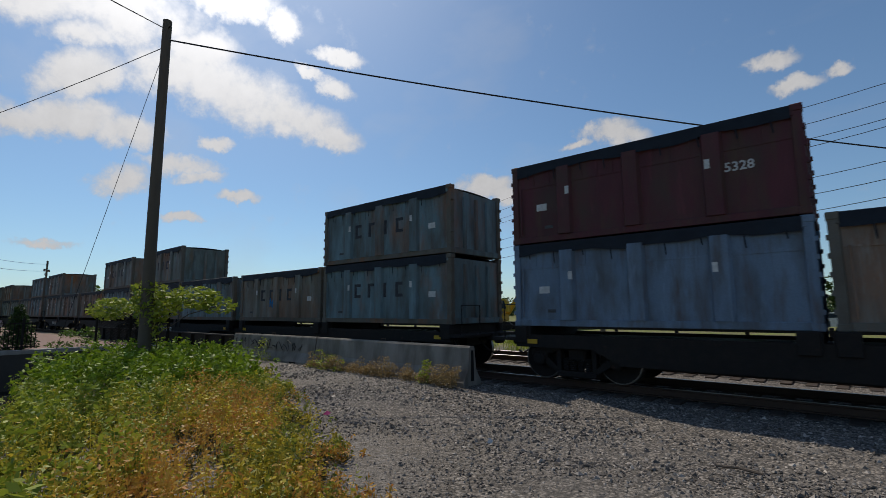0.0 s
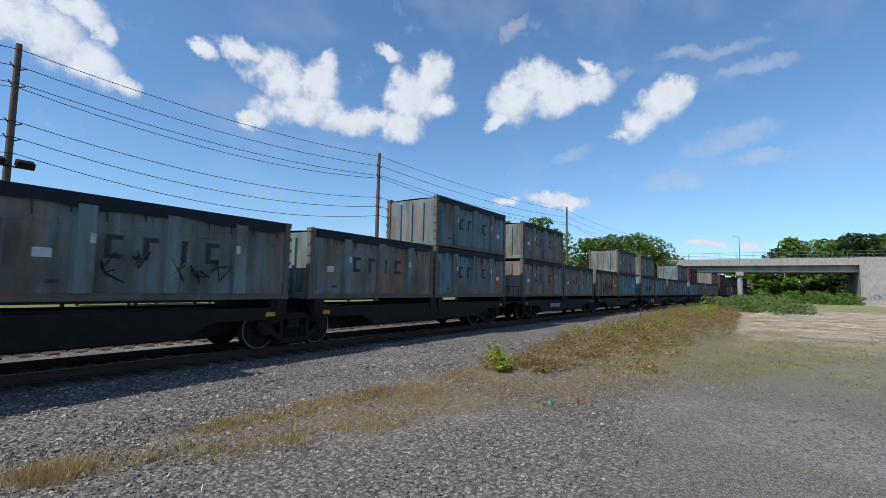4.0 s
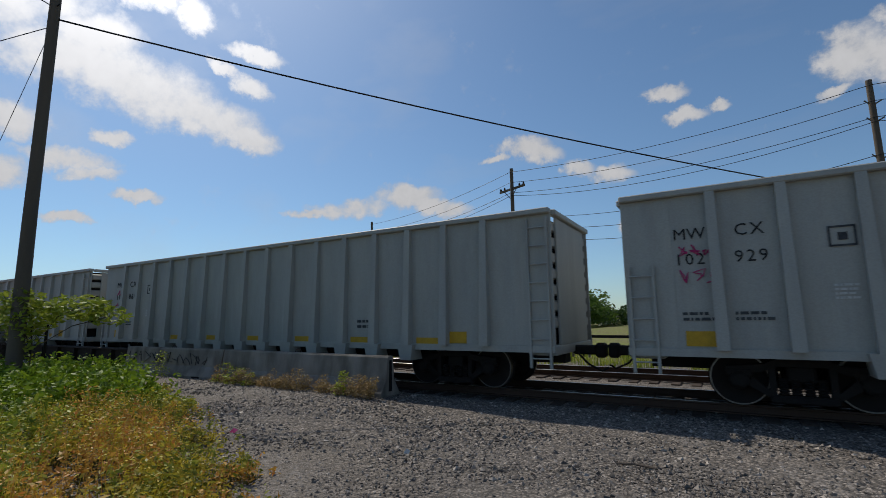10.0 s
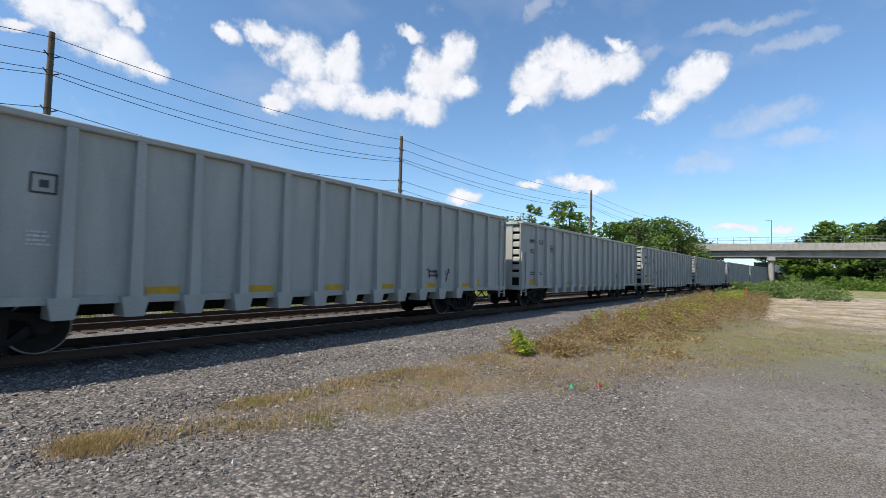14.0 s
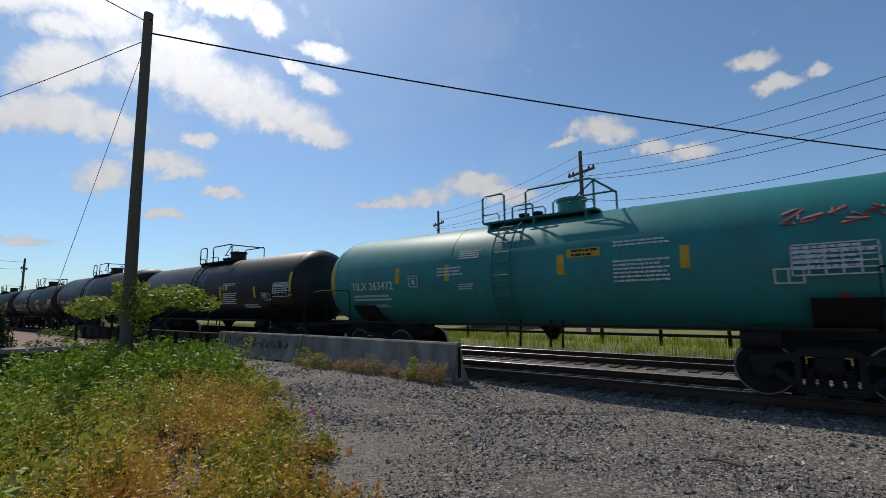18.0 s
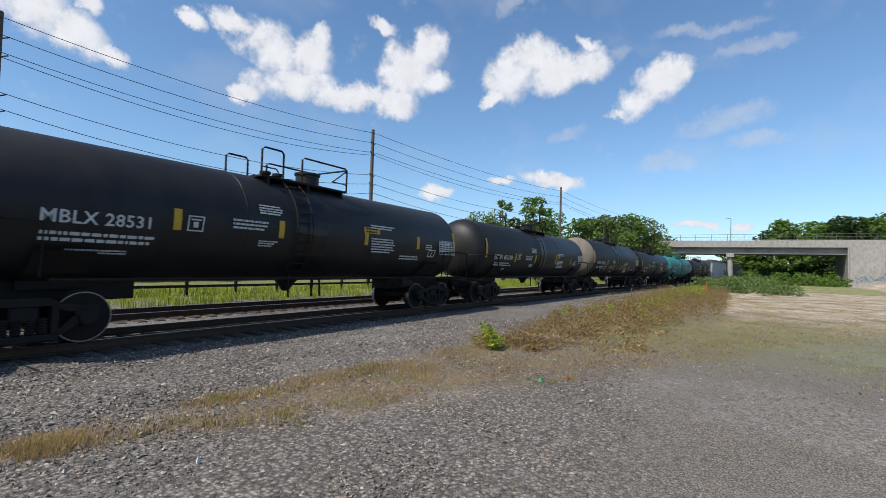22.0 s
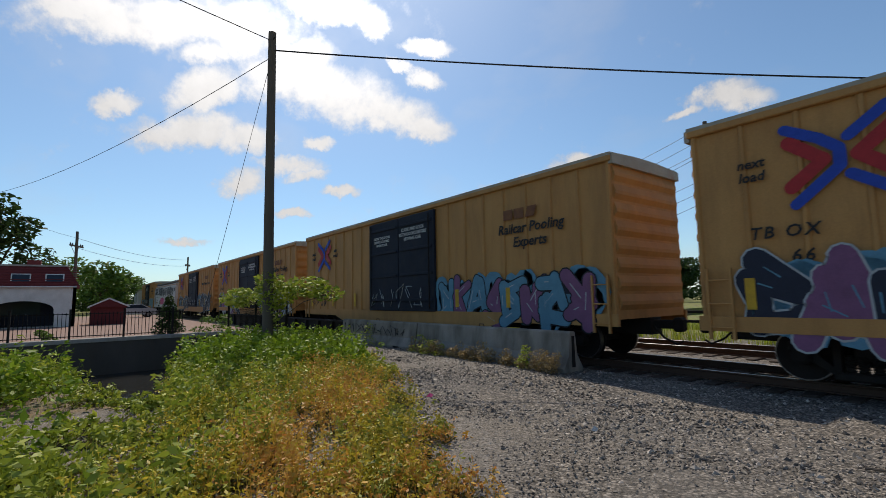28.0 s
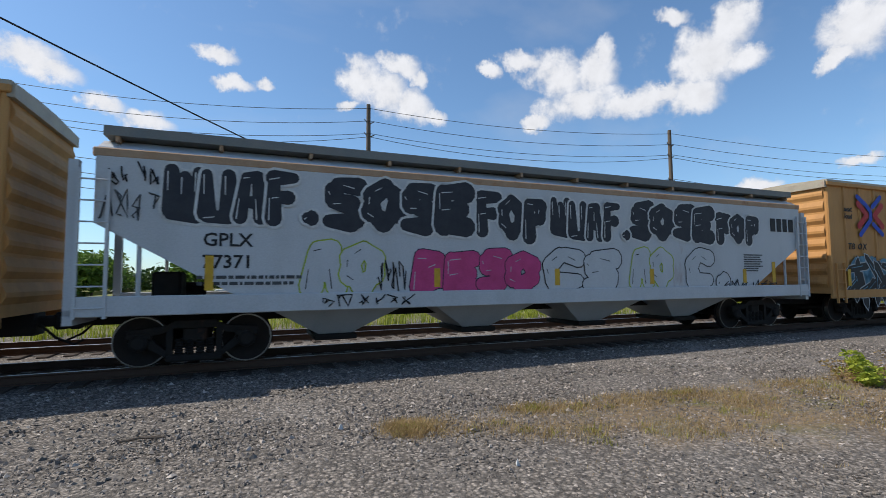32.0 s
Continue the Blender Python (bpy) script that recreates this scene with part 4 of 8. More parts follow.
    for k in range(9):
        x = -h + 0.5 + 0.6 * k + 0.07 * math.sin(5 * k + variant)
        tarp.tube([(x, -CW - 0.04, CH - 0.22), (x + 0.02, -CW - 0.03, CH - 0.42 - 0.07 * math.sin(3 * k + variant))], 0.012, 4)
    part("tarpaulin", tarp, M_TARP, c, "black tarpaulin rim", smooth=50)
    y = -CW + 0.025 - 0.005
    tag = Shape().box(-0.045, 0.045, -0.01, 0, -0.09, 0.09).mesh("plate", M_WHITE)
    part("plate", tag, None, c, at=(-1.42, -CW - 0.045, 1.12))
    part("plate", tag, None, c, at=(1.4, -CW - 0.045, 1.12))
    part("notice", Shape().box(-0.13, 0.13, -0.008, 0, -0.08, 0.08), M_WHITE, c, at=(2.15 if variant in (0, 2) else -2.1, -CW + 0.034, 0.82))
    part("notice", Shape().box(-0.08, 0.12, -0.008, 0, -0.035, 0.035), M_FADED, c, at=(-1.95, -CW + 0.034, 0.34))
    part("lock_bar", Shape().tube([(-2.62, -CW - 0.02, 0.2), (-2.62, -CW - 0.02, 1.35)], 0.02, 6), mat, c)
    return c


def maker_mark(c, mat, high):
    """The owner's four-part mark as plain blocks."""
    for x, w in ((-1.06, 0.3), (-0.42, 0.28), (0.23, 0.12), (0.84, 0.3)):
        s = Shape().box(-w / 2, -w / 2 + 0.11, -0.008, 0, -0.22, 0.22)
        s.box(-w / 2 + 0.11, w / 2, -0.008, 0, 0.13, 0.22)
        if w > 0.29:
            s.box(-w / 2 + 0.11, w / 2, -0.008, 0, -0.22, -0.13)
        part("owner_mark", s, mat, c, at=(x, -CW + 0.032, high))


def flat_car():
    """Articulated spine flat car in two units on three bogies."""
    L = 24.0
    half = L / 2
    f = thing("container_flat_car", "articulated black flat car with deep centre beam", "railcar", "container flat cars")
    for s in (-1, 1):
        mid = s * 6.2
        part("spine", Shape().prism([(-5.7, 0.62), (-4.2, 0.3), (4.2, 0.3), (5.7, 0.62), (5.7, 0.96), (-5.7, 0.96)], -0.45, 0.45, "y"), M_DARK, f, at=(mid, 0, 0))
        for y in (-1.2, 1.2):
            part("side_beam", Shape().prism([(-5.75, 0.72), (-3.9, 0.72), (-3.3, 0.42), (3.3, 0.42), (3.9, 0.72), (5.75, 0.72), (5.75, 1.0), (-5.75, 1.0)], y - 0.05, y + 0.05, "y"), M_DARK, f, at=(mid, 0, 0))
        for x in (-5.5, -0.2, 0.2, 5.5):
            part("cross_beam", Shape().box(-0.14, 0.14, -1.25, 1.25, 0.9, 1.19, 0.02), M_DARK, f, at=(mid + x, 0, 0))
        for x in (-5.6, -0.25, 0.25, 5.6):
            for y in (-1.2, 1.2):
                part("corner_pedestal", Shape().box(-0.16, 0.16, -0.1, 0.1, 0.8, 1.2, 0.02), M_DARK, f, at=(mid + x, y, 0))
        yl = Shape().box(-0.26, 0.26, -0.012, 0, 0, 0.1).mesh("reflector", M_YEL)
        for x in (-5.45, 5.45):
            part("reflector", yl, None, f, at=(mid + x, -1.262, 0.8))
    for x in (-half + 1.45, 0.0, half - 1.45):
        bogie(f, x)
    couplers(f, half + 0.1)
    for s in (-1, 1):
        part("end_platform", Shape().box(-0.5, 0.35, -1.3, 1.3, 0.86, 0.93), M_DARK, f, at=(s * (half + 0.1), 0, 0))
        part("grab_rail", Shape().tube([(0, -1.2, 0.93), (0, -1.2, 1.7), (0, -0.4, 1.7), (0, -0.4, 0.93)], 0.018, 6), M_DARK, f, at=(s * (half + 0.3), 0, 0))
    return f


SLOTS = (-9.1, -3.2, 3.2, 9.1)
# per flat car, from its left end: lower variant, upper variant or None
FLAT_GAP0, FLAT_PITCH = -7.0, 25.92
LOADS = {
    3: ((1, 1), (2, None), (0, None), (1, 2)), 2: ((0, 1), (2, None), (1, None), (2, 2)), 1: ((4, 4), (2, None), (1, None), (0, 2)), 0: ((5, 4), (2, None), (1, None), (1, 1)),
    -1: ((0, 1), (0, None), (2, None), (0, 0)), -2: ((1, 1), (1, None), (2, None), (0, 1)), -3: ((1, 2), (1, None), (1, None), (0, 0)),
    -4: ((0, 0), (0, None), (2, None), (0, 1)), -5: ((3, 2), (1, None), (0, None), (2, 0)), -6: ((0, 0), (3, None), (2, None), (2, 3))}
LAST_CAR = ((3, 2), (3, None), (0, None), (4, 2))


def build_container_cars():
    base = flat_car()
    kinds = [container(k) for k in range(6)]
    used, first = set(), True
    rows = [(FLAT_GAP0 + 0.97 + FLAT_PITCH * k + 12.0, LOADS[k], k) for k in sorted(LOADS)] + [(-518.5, LAST_CAR, 9)]
    for mid, load, k in rows:
        f = base if first else copy_thing(base, pose(0, 0, 0))
        first = False
        rolling(f, mid, 9.0)
        if k in (-4, -5, -1, -2, 9):
            part("number", lettering({-4: "EPIX 91414", -5: "EPIX 91022", -1: "EPIX 91492", -2: "EPIX 91117", 9: "EPIX 9151"}[k], 0.3, M_WHITE, 0.006), None, f, at=(-7.6, -1.257, 0.68))
        for i, (low, up) in enumerate(load):
            for level, var in ((DECK, low), (UPPER, up)):
                if var is None:
                    continue
                c = kinds[var] if var not in used else copy_thing(kinds[var], pose(0, 0, 0))
                used.add(var)
                rolling(c, mid + SLOTS[i], 2.0, level)
                LOADED.append((c, var, k, i, level))
    for v in range(6):
        if v not in used:
            bpy.data.objects.remove(kinds[v])
    for c, var, k, i, level in LOADED:
        if var in (0, 1, 2):
            maker_mark(c, M_RED if (k, i) in ((-6, 0), (-1, 0)) and level == DECK else M_OWNER, 1.0)
        rc = random.Random(k * 31 + i * 7 + int(level * 3))
        if (k, i, level) == (-1, 2, DECK):
            scrawl(c, -0.55, 0.42, 0.5, 0.5, -CW + 0.034, material("bright_blue_spray", (0.02, 0.22, 0.5), 0.6, bump=0), rc, 3, 0.02)
        if (k, i, level) in ((-1, 0, DECK), (-2, 2, DECK), (-5, 2, DECK), (-3, 1, DECK)):
            scrawl(c, -1.3, 0.3, 2.6, 0.7, -CW - 0.03, M_BLACK, rc, 5, 0.014)
        if (k, i, level) in ((-5, 1, DECK), (-4, 3, DECK)):
            scrawl(c, -0.9, 0.35, 2.0, 0.6, -CW - 0.03, M_WHITE, rc, 4, 0.014)
        if var == 4 and k != 9:
            part("number", lettering("5328", 0.24, M_WHITE, 0.004), None, c, at=(1.9, -CW + 0.03, 1.0))


LOADED = []
M_OWNER = material("weathered_owner_mark", (0.035, 0.034, 0.042), 0.8, second=(0.09, 0.09, 0.095), scale=6, amount=0.6, bump=0.0)


M_SPILL = material("oily_spill", (0.008, 0.008, 0.009), 0.3, second=(0.02, 0.018, 0.016), scale=3, streak=4, bump=0.05)


# tank cars
def tank_car(mat, words, length=15.2, r=1.37, mid=2.41, trim=None, inset=1.55):
    trim = trim or M_DARK
    t = thing("tank_car", words, "railcar", "tank cars")
    half = length / 2
    prof = [(-half, 0.02), (-half + 0.06, r * 0.45), (-half + 0.2, r * 0.75), (-half + 0.42, r * 0.93), (-half + 0.7, r)]
    prof += [(-a, q) for a, q in reversed(prof)]
    part("tank", Shape().lathe(prof, 48, "x", (0, 0, mid)), mat, t, smooth=35)
    for x in (-half + 0.75, -2.2, 2.2, half - 0.75):
        part("weld_seam", Shape().lathe([(x - 0.02, r), (x - 0.015, r + 0.006), (x + 0.015, r + 0.006), (x + 0.02, r)], 48, "x", (0, 0, mid)), mat, t, smooth=40)
    top = mid + r
    part("manway", Shape().lathe([(top - 0.05, 0.34), (top + 0.34, 0.34), (top + 0.36, 0.38), (top + 0.42, 0.38), (top + 0.45, 0.2)], 20, "z", (0.64, 0, 0)), mat, t, smooth=40)
    for x in (-0.35, -0.75):
        part("valve", Shape().lathe([(top - 0.02, 0.1), (top + 0.16, 0.1), (top + 0.18, 0.15), (top + 0.25, 0.15)], 10, "z", (x, 0.1, 0)), M_DARK, t, smooth=40)
    zt = top - 0.02
    part("walkway", Shape().box(-1.5, 1.52, -0.78, -0.4, zt - 0.05, zt).box(-1.5, 1.52, 0.4, 0.78, zt - 0.05, zt).box(-1.5, -1.1, -0.4, 0.4, zt - 0.05, zt), trim, t)
    for x in (-1.3, 0.0, 1.3):
        part("walkway_bracket", Shape().prism([(-0.8, zt - 0.05), (-0.78, zt - 0.42), (-0.45, zt - 0.05)], x - 0.03, x + 0.03, "x"), trim, t)
    for x0, x1, rise in ((-1.5, -0.84, 0.7), (-0.22, 1.5, 0.68)):
        for y in (-0.77, 0.77):
            part("handrail", Shape().tube([(x0, y, zt), (x0, y, zt + rise - 0.06), (x0 + 0.08, y, zt + rise), (x1 - 0.08, y, zt + rise), (x1, y, zt + rise - 0.06), (x1, y, zt)], 0.026, 6), trim, t, smooth=60)
    part("handrail", Shape().tube([(1.5, -0.77, zt + 0.64), (1.5, 0.77, zt + 0.64)], 0.026, 6), trim, t)
    part("rail_brace", Shape().tube([(1.5, -0.77, zt + 0.62), (0.95, -0.77, zt + 0.22)], 0.02, 5), trim, t)
    for x0, x1 in ((-1.5, -1.0), (-0.45, 0.3), (0.9, 1.5)):
        part("toe_guard", Shape().tube([(x0, -0.77, zt + 0.2), (x1 - 0.06, -0.77, zt + 0.2), (x1, -0.77, zt + 0.14), (x1, -0.77, zt)], 0.018, 5), trim, t)
    def stile(x):
        return Shape().tube([(x, -math.sin(radians(q)) * (r + 0.09), mid + math.cos(radians(q)) * (r + 0.09)) for q in range(24, 150, 9)], 0.022, 5)
    lad = part("ladder", stile(-0.85), trim, t)
    part("stile", stile(-0.35), trim, lad)
    rung = Shape().tube([(-0.85, 0, 0), (-0.35, 0, 0)], 0.016, 5).mesh("rung", trim)
    for q in range(28, 150, 11):
        part("rung", rung, None, lad, at=(0, -math.sin(radians(q)) * (r + 0.09), mid + math.cos(radians(q)) * (r + 0.09)))
    if mat is M_TANK:
        part("spill_stain", curved_strip(-0.75, 0.25, -62, 52, r + 0.003, mid, 14), M_SPILL, t, "oily black spill stain")
    part("bottom_outlet", Shape().lathe([(0.75, 0.1), (0.95, 0.22), (1.12, 0.4)], 14, "z"), M_DARK, t, smooth=40)
    for x in (-0.5, 0.3, 0.6):
        part("outlet_rod", Shape().tube([(x, -0.7, 1.25), (x, -0.75, 0.62)], 0.03, 6), M_DARK, t)
    for s in (-1, 1):
        part("stub_sill", Shape().box(s * (half - 1.5) - 2.0, s * (half - 1.5) + 2.0, -0.35, 0.35, 0.72, 1.12, 0.02), M_DARK, t)
        part("saddle", Shape().prism([(-1.3, 1.65), (-0.9, 1.25), (-0.5, 1.1), (-0.5, 0.95), (0.5, 0.95), (0.5, 1.1), (0.9, 1.25), (1.3, 1.65)], s * (half - 2.0) - 0.45, s * (half - 2.0) + 0.45, "x"), M_DARK, t)
        part("end_platform", Shape().box(s * (half + 0.05) - 0.35, s * (half + 0.05) + 0.35, -1.45, 1.45, 1.0, 1.06), M_DARK, t)
        for y in (-1.42, 1.42):
            part("end_handrail", Shape().tube([(s * (half + 0.3), y, 1.06), (s * (half + 0.3), y, 2.1), (s * (half - 0.3), y * 1.02, 2.15), (s * (half - 1.6), y * 1.06, 2.1), (s * (half - 1.6), y * 1.0, 1.2)], 0.022, 6), M_DARK, t, smooth=60)
            part("step", Shape().tube([(s * (half - 0.3), y, 1.0), (s * (half - 0.3), y, 0.45), (s * (half + 0.2), y, 0.45), (s * (half + 0.2), y, 1.0)], 0.02, 6), M_DARK, t)
        part("end_handrail", Shape().tube([(s * (half + 0.3), -1.42, 2.1), (s * (half + 0.3), -0.5, 2.1), (s * (half + 0.3), -0.5, 1.06)], 0.022, 6), M_DARK, t)
        bogie(t, s * (half - inset))
    part("side_rail", Shape().tube([(-half + 1.7, -1.5, 1.16), (half - 1.7, -1.5, 1.16)], 0.03, 6).tube([(-half + 1.7, 1.5, 1.16), (half - 1.7, 1.5, 1.16)], 0.03, 6), M_DARK, t)
    part("brake_cylinder", Shape().lathe([(-0.3, 0.16), (0.3, 0.16)], 14, "x", (half - 3.2, -0.9, 0.95)), M_DARK, t, smooth=40)
    couplers(t, half + 0.1)
    return t


def on_tank(shape_or_mesh, t, x, ang, r=1.377, mid=2.41, name="marking", mat=None, label=""):
    """Puts a flat marking on the tank's near side; ang in degrees up from level."""
    a = radians(ang)
    ob = part(name, shape_or_mesh, mat, t, label)
    ob.matrix_basis = Matrix.Translation((x, -math.cos(a) * r, mid + math.sin(a) * r)) @ Matrix.Rotation(-a, 4, "X")
    return ob


def curved_strip(x0, x1, q0, q1, r=1.377, mid=2.41, n=6):
    s = Shape()
    for i in range(n):
        a, b = radians(q0 + (q1 - q0) * i / n), radians(q0 + (q1 - q0) * (i + 1) / n)
        pa, pb = (-math.cos(a) * r, mid + math.sin(a) * r), (-math.cos(b) * r, mid + math.sin(b) * r)
        s.quad((x0, *pa), (x1, *pa), (x1, *pb), (x0, *pb))
    return s


# place at the start, number, kind (0 black, 1 teal, 2 wide black with a dusty end), degrees round the tank of the reflectors and of the number
TANKS = [(-348.9, "ECUX 405627", 0, -2, -6), (-365.3, "TILX 263472", 1, 2, -9), (-381.6, "ECUX 431013", 0, -8, -15), (-397.9, "XOMX 100167", 2, -27, -14), (-414.3, "ECUX 401090", 0, -13, -14),
         (-431.0, "MBLX 28531", 0, -2, -8), (-447.4, "HPLX 405561", 0, -4, -12), (-464.05, "XOMX 130098", 2, -8, -12), (-480.6, "DPRX 257132", 0, 2, -3), (-497.4, "TILX 728658", 0, -2, -8)]
M_DUSTY = material("dusty_tank_end", (0.23, 0.19, 0.155), 0.8, second=(0.12, 0.10, 0.085), scale=1.5, streak=3, soil=0.4, bump=0.05)


def test_table(r3):
    """Inspection table: a ruled frame with small print."""
    grid = Shape()
    for a in range(6):
        grid.box(0, 1.1, -0.006, 0, -0.1 * a, -0.1 * a + 0.022)
        grid.box(0.215 * a, 0.215 * a + 0.022, -0.006, 0, -0.5, 0.022)
    print_rows(grid, 0.03, -0.06, 0.95, 5, 0.042, -0.001, r3)
    return grid


def build_tanks():
    black = tank_car(M_TANK, "long black tank car with top walkway and yellow reflectors")
    wide = tank_car(M_TANK, "wide black tank car with one dusty brown end", r=1.48, mid=2.55)
    teal = tank_car(M_TEAL, "long teal green tank car with top walkway", inset=2.3, trim=material("dark_teal_paint", (0.02, 0.14, 0.13), 0.55, bump=0.05))
    white = tank_car(M_WTANK, "short dusty white tank car with rust streaks and top walkway", 11.0, 1.29, 2.33, trim=M_WTANK)
    blacks = [black] + [copy_thing(black, pose(0, 0, 0)) for _ in range(sum(row[2] == 0 for row in TANKS) - 1)]
    wides = [wide, copy_thing(wide, pose(0, 0, 0))]
    tagged(wides[1], "wide black tank car with top walkway and yellow reflectors", "tank car")
    for i, (s, text, kind, rq, nq) in enumerate(TANKS):
        t = teal if kind == 1 else (wides if kind == 2 else blacks).pop(0)
        R, MID = (1.487, 2.55) if kind == 2 else (1.377, 2.41)
        rolling(t, s, 5.8)
        r3 = random.Random(40 + i)
        mark = M_WHITE

        def stick(shape, x, q, name, mat=mark, label=""):
            return on_tank(shape, t, x, q, R, MID, name, mat, label)

        def bars(x, q, width, rows, h, mat=mark):
            pr = Shape()
            print_rows(pr, 0, 0, width, rows, h, 0, r3)
            stick(pr, x, q, "small_print", mat)
        stick(lettering(text, 0.32, mark, 0.004, 0, 1.05), -5.15, nq, "number", None)
        bars(-6.0, nq - 13, 1.9, 2, 0.06)
        bars(-5.6, nq - 25, 1.1, 2, 0.03)
        bars(-1.9, rq + 22, 0.7, 4, 0.035)
        bars(-2.6, rq + 4, 0.9, 3, 0.045)
        bars(-1.9, rq - 14, 0.5, 3, 0.03)
        bars(2.05, rq + 16, 1.2, 2, 0.04)
        bars(2.05, rq - 1, 1.15, 6, 0.042)
        bars(5.0, rq - 3, 0.4, 3, 0.04)
        if i % 3 == 2:
            bars(3.6, rq - 22, 1.3, 2, 0.05)
        plate = part("placard", curved_strip(1.72 if kind != 1 else 1.05, 2.45 if kind != 1 else 1.78, rq + 6, rq + 14, R, MID), M_YEL, t, "yellow warning plate")
        pr = Shape()
        print_rows(pr, 0, 0, 0.5, 2, 0.05, 0, r3)
        ob = part("small_print", pr, M_BLACK, plate)
        a = radians(rq + 11)
        ob.matrix_basis = Matrix.Translation((1.8 if kind != 1 else 1.15, -math.cos(a) * (R + 0.004), MID + math.sin(a) * (R + 0.004))) @ Matrix.Rotation(-a, 4, "X")
        stick(test_table(r3), 5.85 if kind != 1 else 4.95, 4, "test_table")
        box_ = Shape().box(0, 0.34, -0.006, 0, 0, 0.025).box(0, 0.34, -0.006, 0, 0.3, 0.325).box(0, 0.025, -0.006, 0, 0, 0.325).box(0.315, 0.34, -0.006, 0, 0, 0.325).box(0.12, 0.22, -0.006, 0, 0.08, 0.2).box(0.06, 0.28, -0.006, 0, 0.23, 0.26)
        stick(box_, -3.62, nq - 3, "stencil_box")
        stick(Shape().box(0, 0.42, -0.006, 0, 0, 0.03).box(0, 0.42, -0.006, 0, 0.25, 0.28).box(0, 0.03, -0.006, 0, 0.03, 0.25).box(0.39, 0.42, -0.006, 0, 0.03, 0.25).box(0.19, 0.22, -0.006, 0, 0.03, 0.25), 4.7 if kind == 1 else 5.2, -22, "stencil_box")
        for x in ((-4.15, -2.35, 0.82, 3.3) if kind == 1 else (-3.9, -1.36, 1.1 if kind == 2 else 1.75, 3.8 if kind == 2 else 4.45)):
            part("reflector", curved_strip(x, x + 0.16 if kind != 2 else x + 0.22, rq - 9, rq + 9, R, MID), M_YEL, t)
        for x in (-7.0, 6.85):
            part("reflector", curved_strip(x, x + 0.16 if kind != 2 else x + 0.26, -16, 20, R, MID), M_YEL, t)
        if kind == 1:
            sp = Shape()
            for k in range(5):
                w0, q0 = 4.9 + 0.27 * k, r3.uniform(22, 27)
                pts = [(w0 + r3.uniform(-0.1, 0.3), q0 + r3.uniform(-5, 8)) for _ in range(6)]
                sp.tube([(x, -math.cos(radians(q)) * (R + 0.001), MID + math.sin(radians(q)) * (R + 0.001)) for x, q in pts], 0.035, 4)
            part("graffiti_tag", sp, material("faded_red_spray", (0.32, 0.10, 0.10), 0.7, second=(0.16, 0.2, 0.18), scale=5, amount=0.9, bump=0), t, "faded red sprayed tag")
            diamond = Shape()
            diamond.prism([(-0.34, 0), (0, -0.34), (0.34, 0), (0, 0.34)], -0.012, 0.0)
            plate = stick(diamond, 5.6, -42, "hazard_placard", material("dull_red_placard", (0.42, 0.07, 0.08), 0.5, bump=0), "red and white diamond hazard placard")
            part("number_panel", Shape().prism([(-0.2, -0.07), (0.2, -0.07), (0.2, 0.07), (-0.2, 0.07)], -0.018, -0.012), M_WHITE, plate)
            part("placard_number", lettering("1235", 0.13, M_BLACK, 0.002), None, plate, at=(0, -0.02, 0))
            part("number_panel", Shape().prism([(-0.13, -0.12), (0, -0.26), (0.13, -0.12)], -0.018, -0.012), M_WHITE, plate)
        if i == 3:
            cap = Shape().lathe([(-7.612, 0.02), (-7.552, (R - 0.007) * 0.452), (-7.41, (R - 0.007) * 0.753), (-7.19, (R - 0.007) * 0.934), (-6.97, R + 0.002)], 48, "x", (0, 0, MID))
            cap.f = [f for f in cap.f if len(f) == 4]
            part("tank_end", cap, M_DUSTY, t, "dusty brown tank end", smooth=40)
        if i in (2, 6, 4):
            on_tank(Shape().tube([(r3.uniform(0, 1.2), -0.01, r3.uniform(-.2, .2)) for _ in range(12)], 0.012, 4), t, -1.6, -24, R, MID, mat=M_FADED, name="graffiti_tag")
    rolling(white, -538.2, 4.0)
    wp = Shape()
    print_rows(wp, 0, 0, 0.9, 5, 0.05, 0, random.Random(3))
    on_tank(wp, white, 3.3, 12, 1.297, 2.33, mat=M_FADED, name="test_table")
    part("placard", curved_strip(1.0, 1.7, 2, 12, 1.297, 2.33), M_YEL, white)
    r3 = random.Random(5)
    for k in range(3):
        tag = Shape().tube([(r3.uniform(0, 1.3), -0.008, r3.uniform(-0.42, 0.36) - 0.1 * k) for _ in range(11)], 0.035, 4)
        on_tank(tag, white, -4.4 + 0.25 * k, -8, 1.297, 2.33, mat=M_BLACK, name="graffiti_tag")
    part("reflector", curved_strip(4.7, 4.83, -2, 18, 1.297, 2.33), M_YEL, white)


# covered hoppers
M_GRATE = material("dark_grey_grating", (0.17, 0.18, 0.175), 0.7, second=(0.24, 0.22, 0.19), scale=3, bump=0.3)


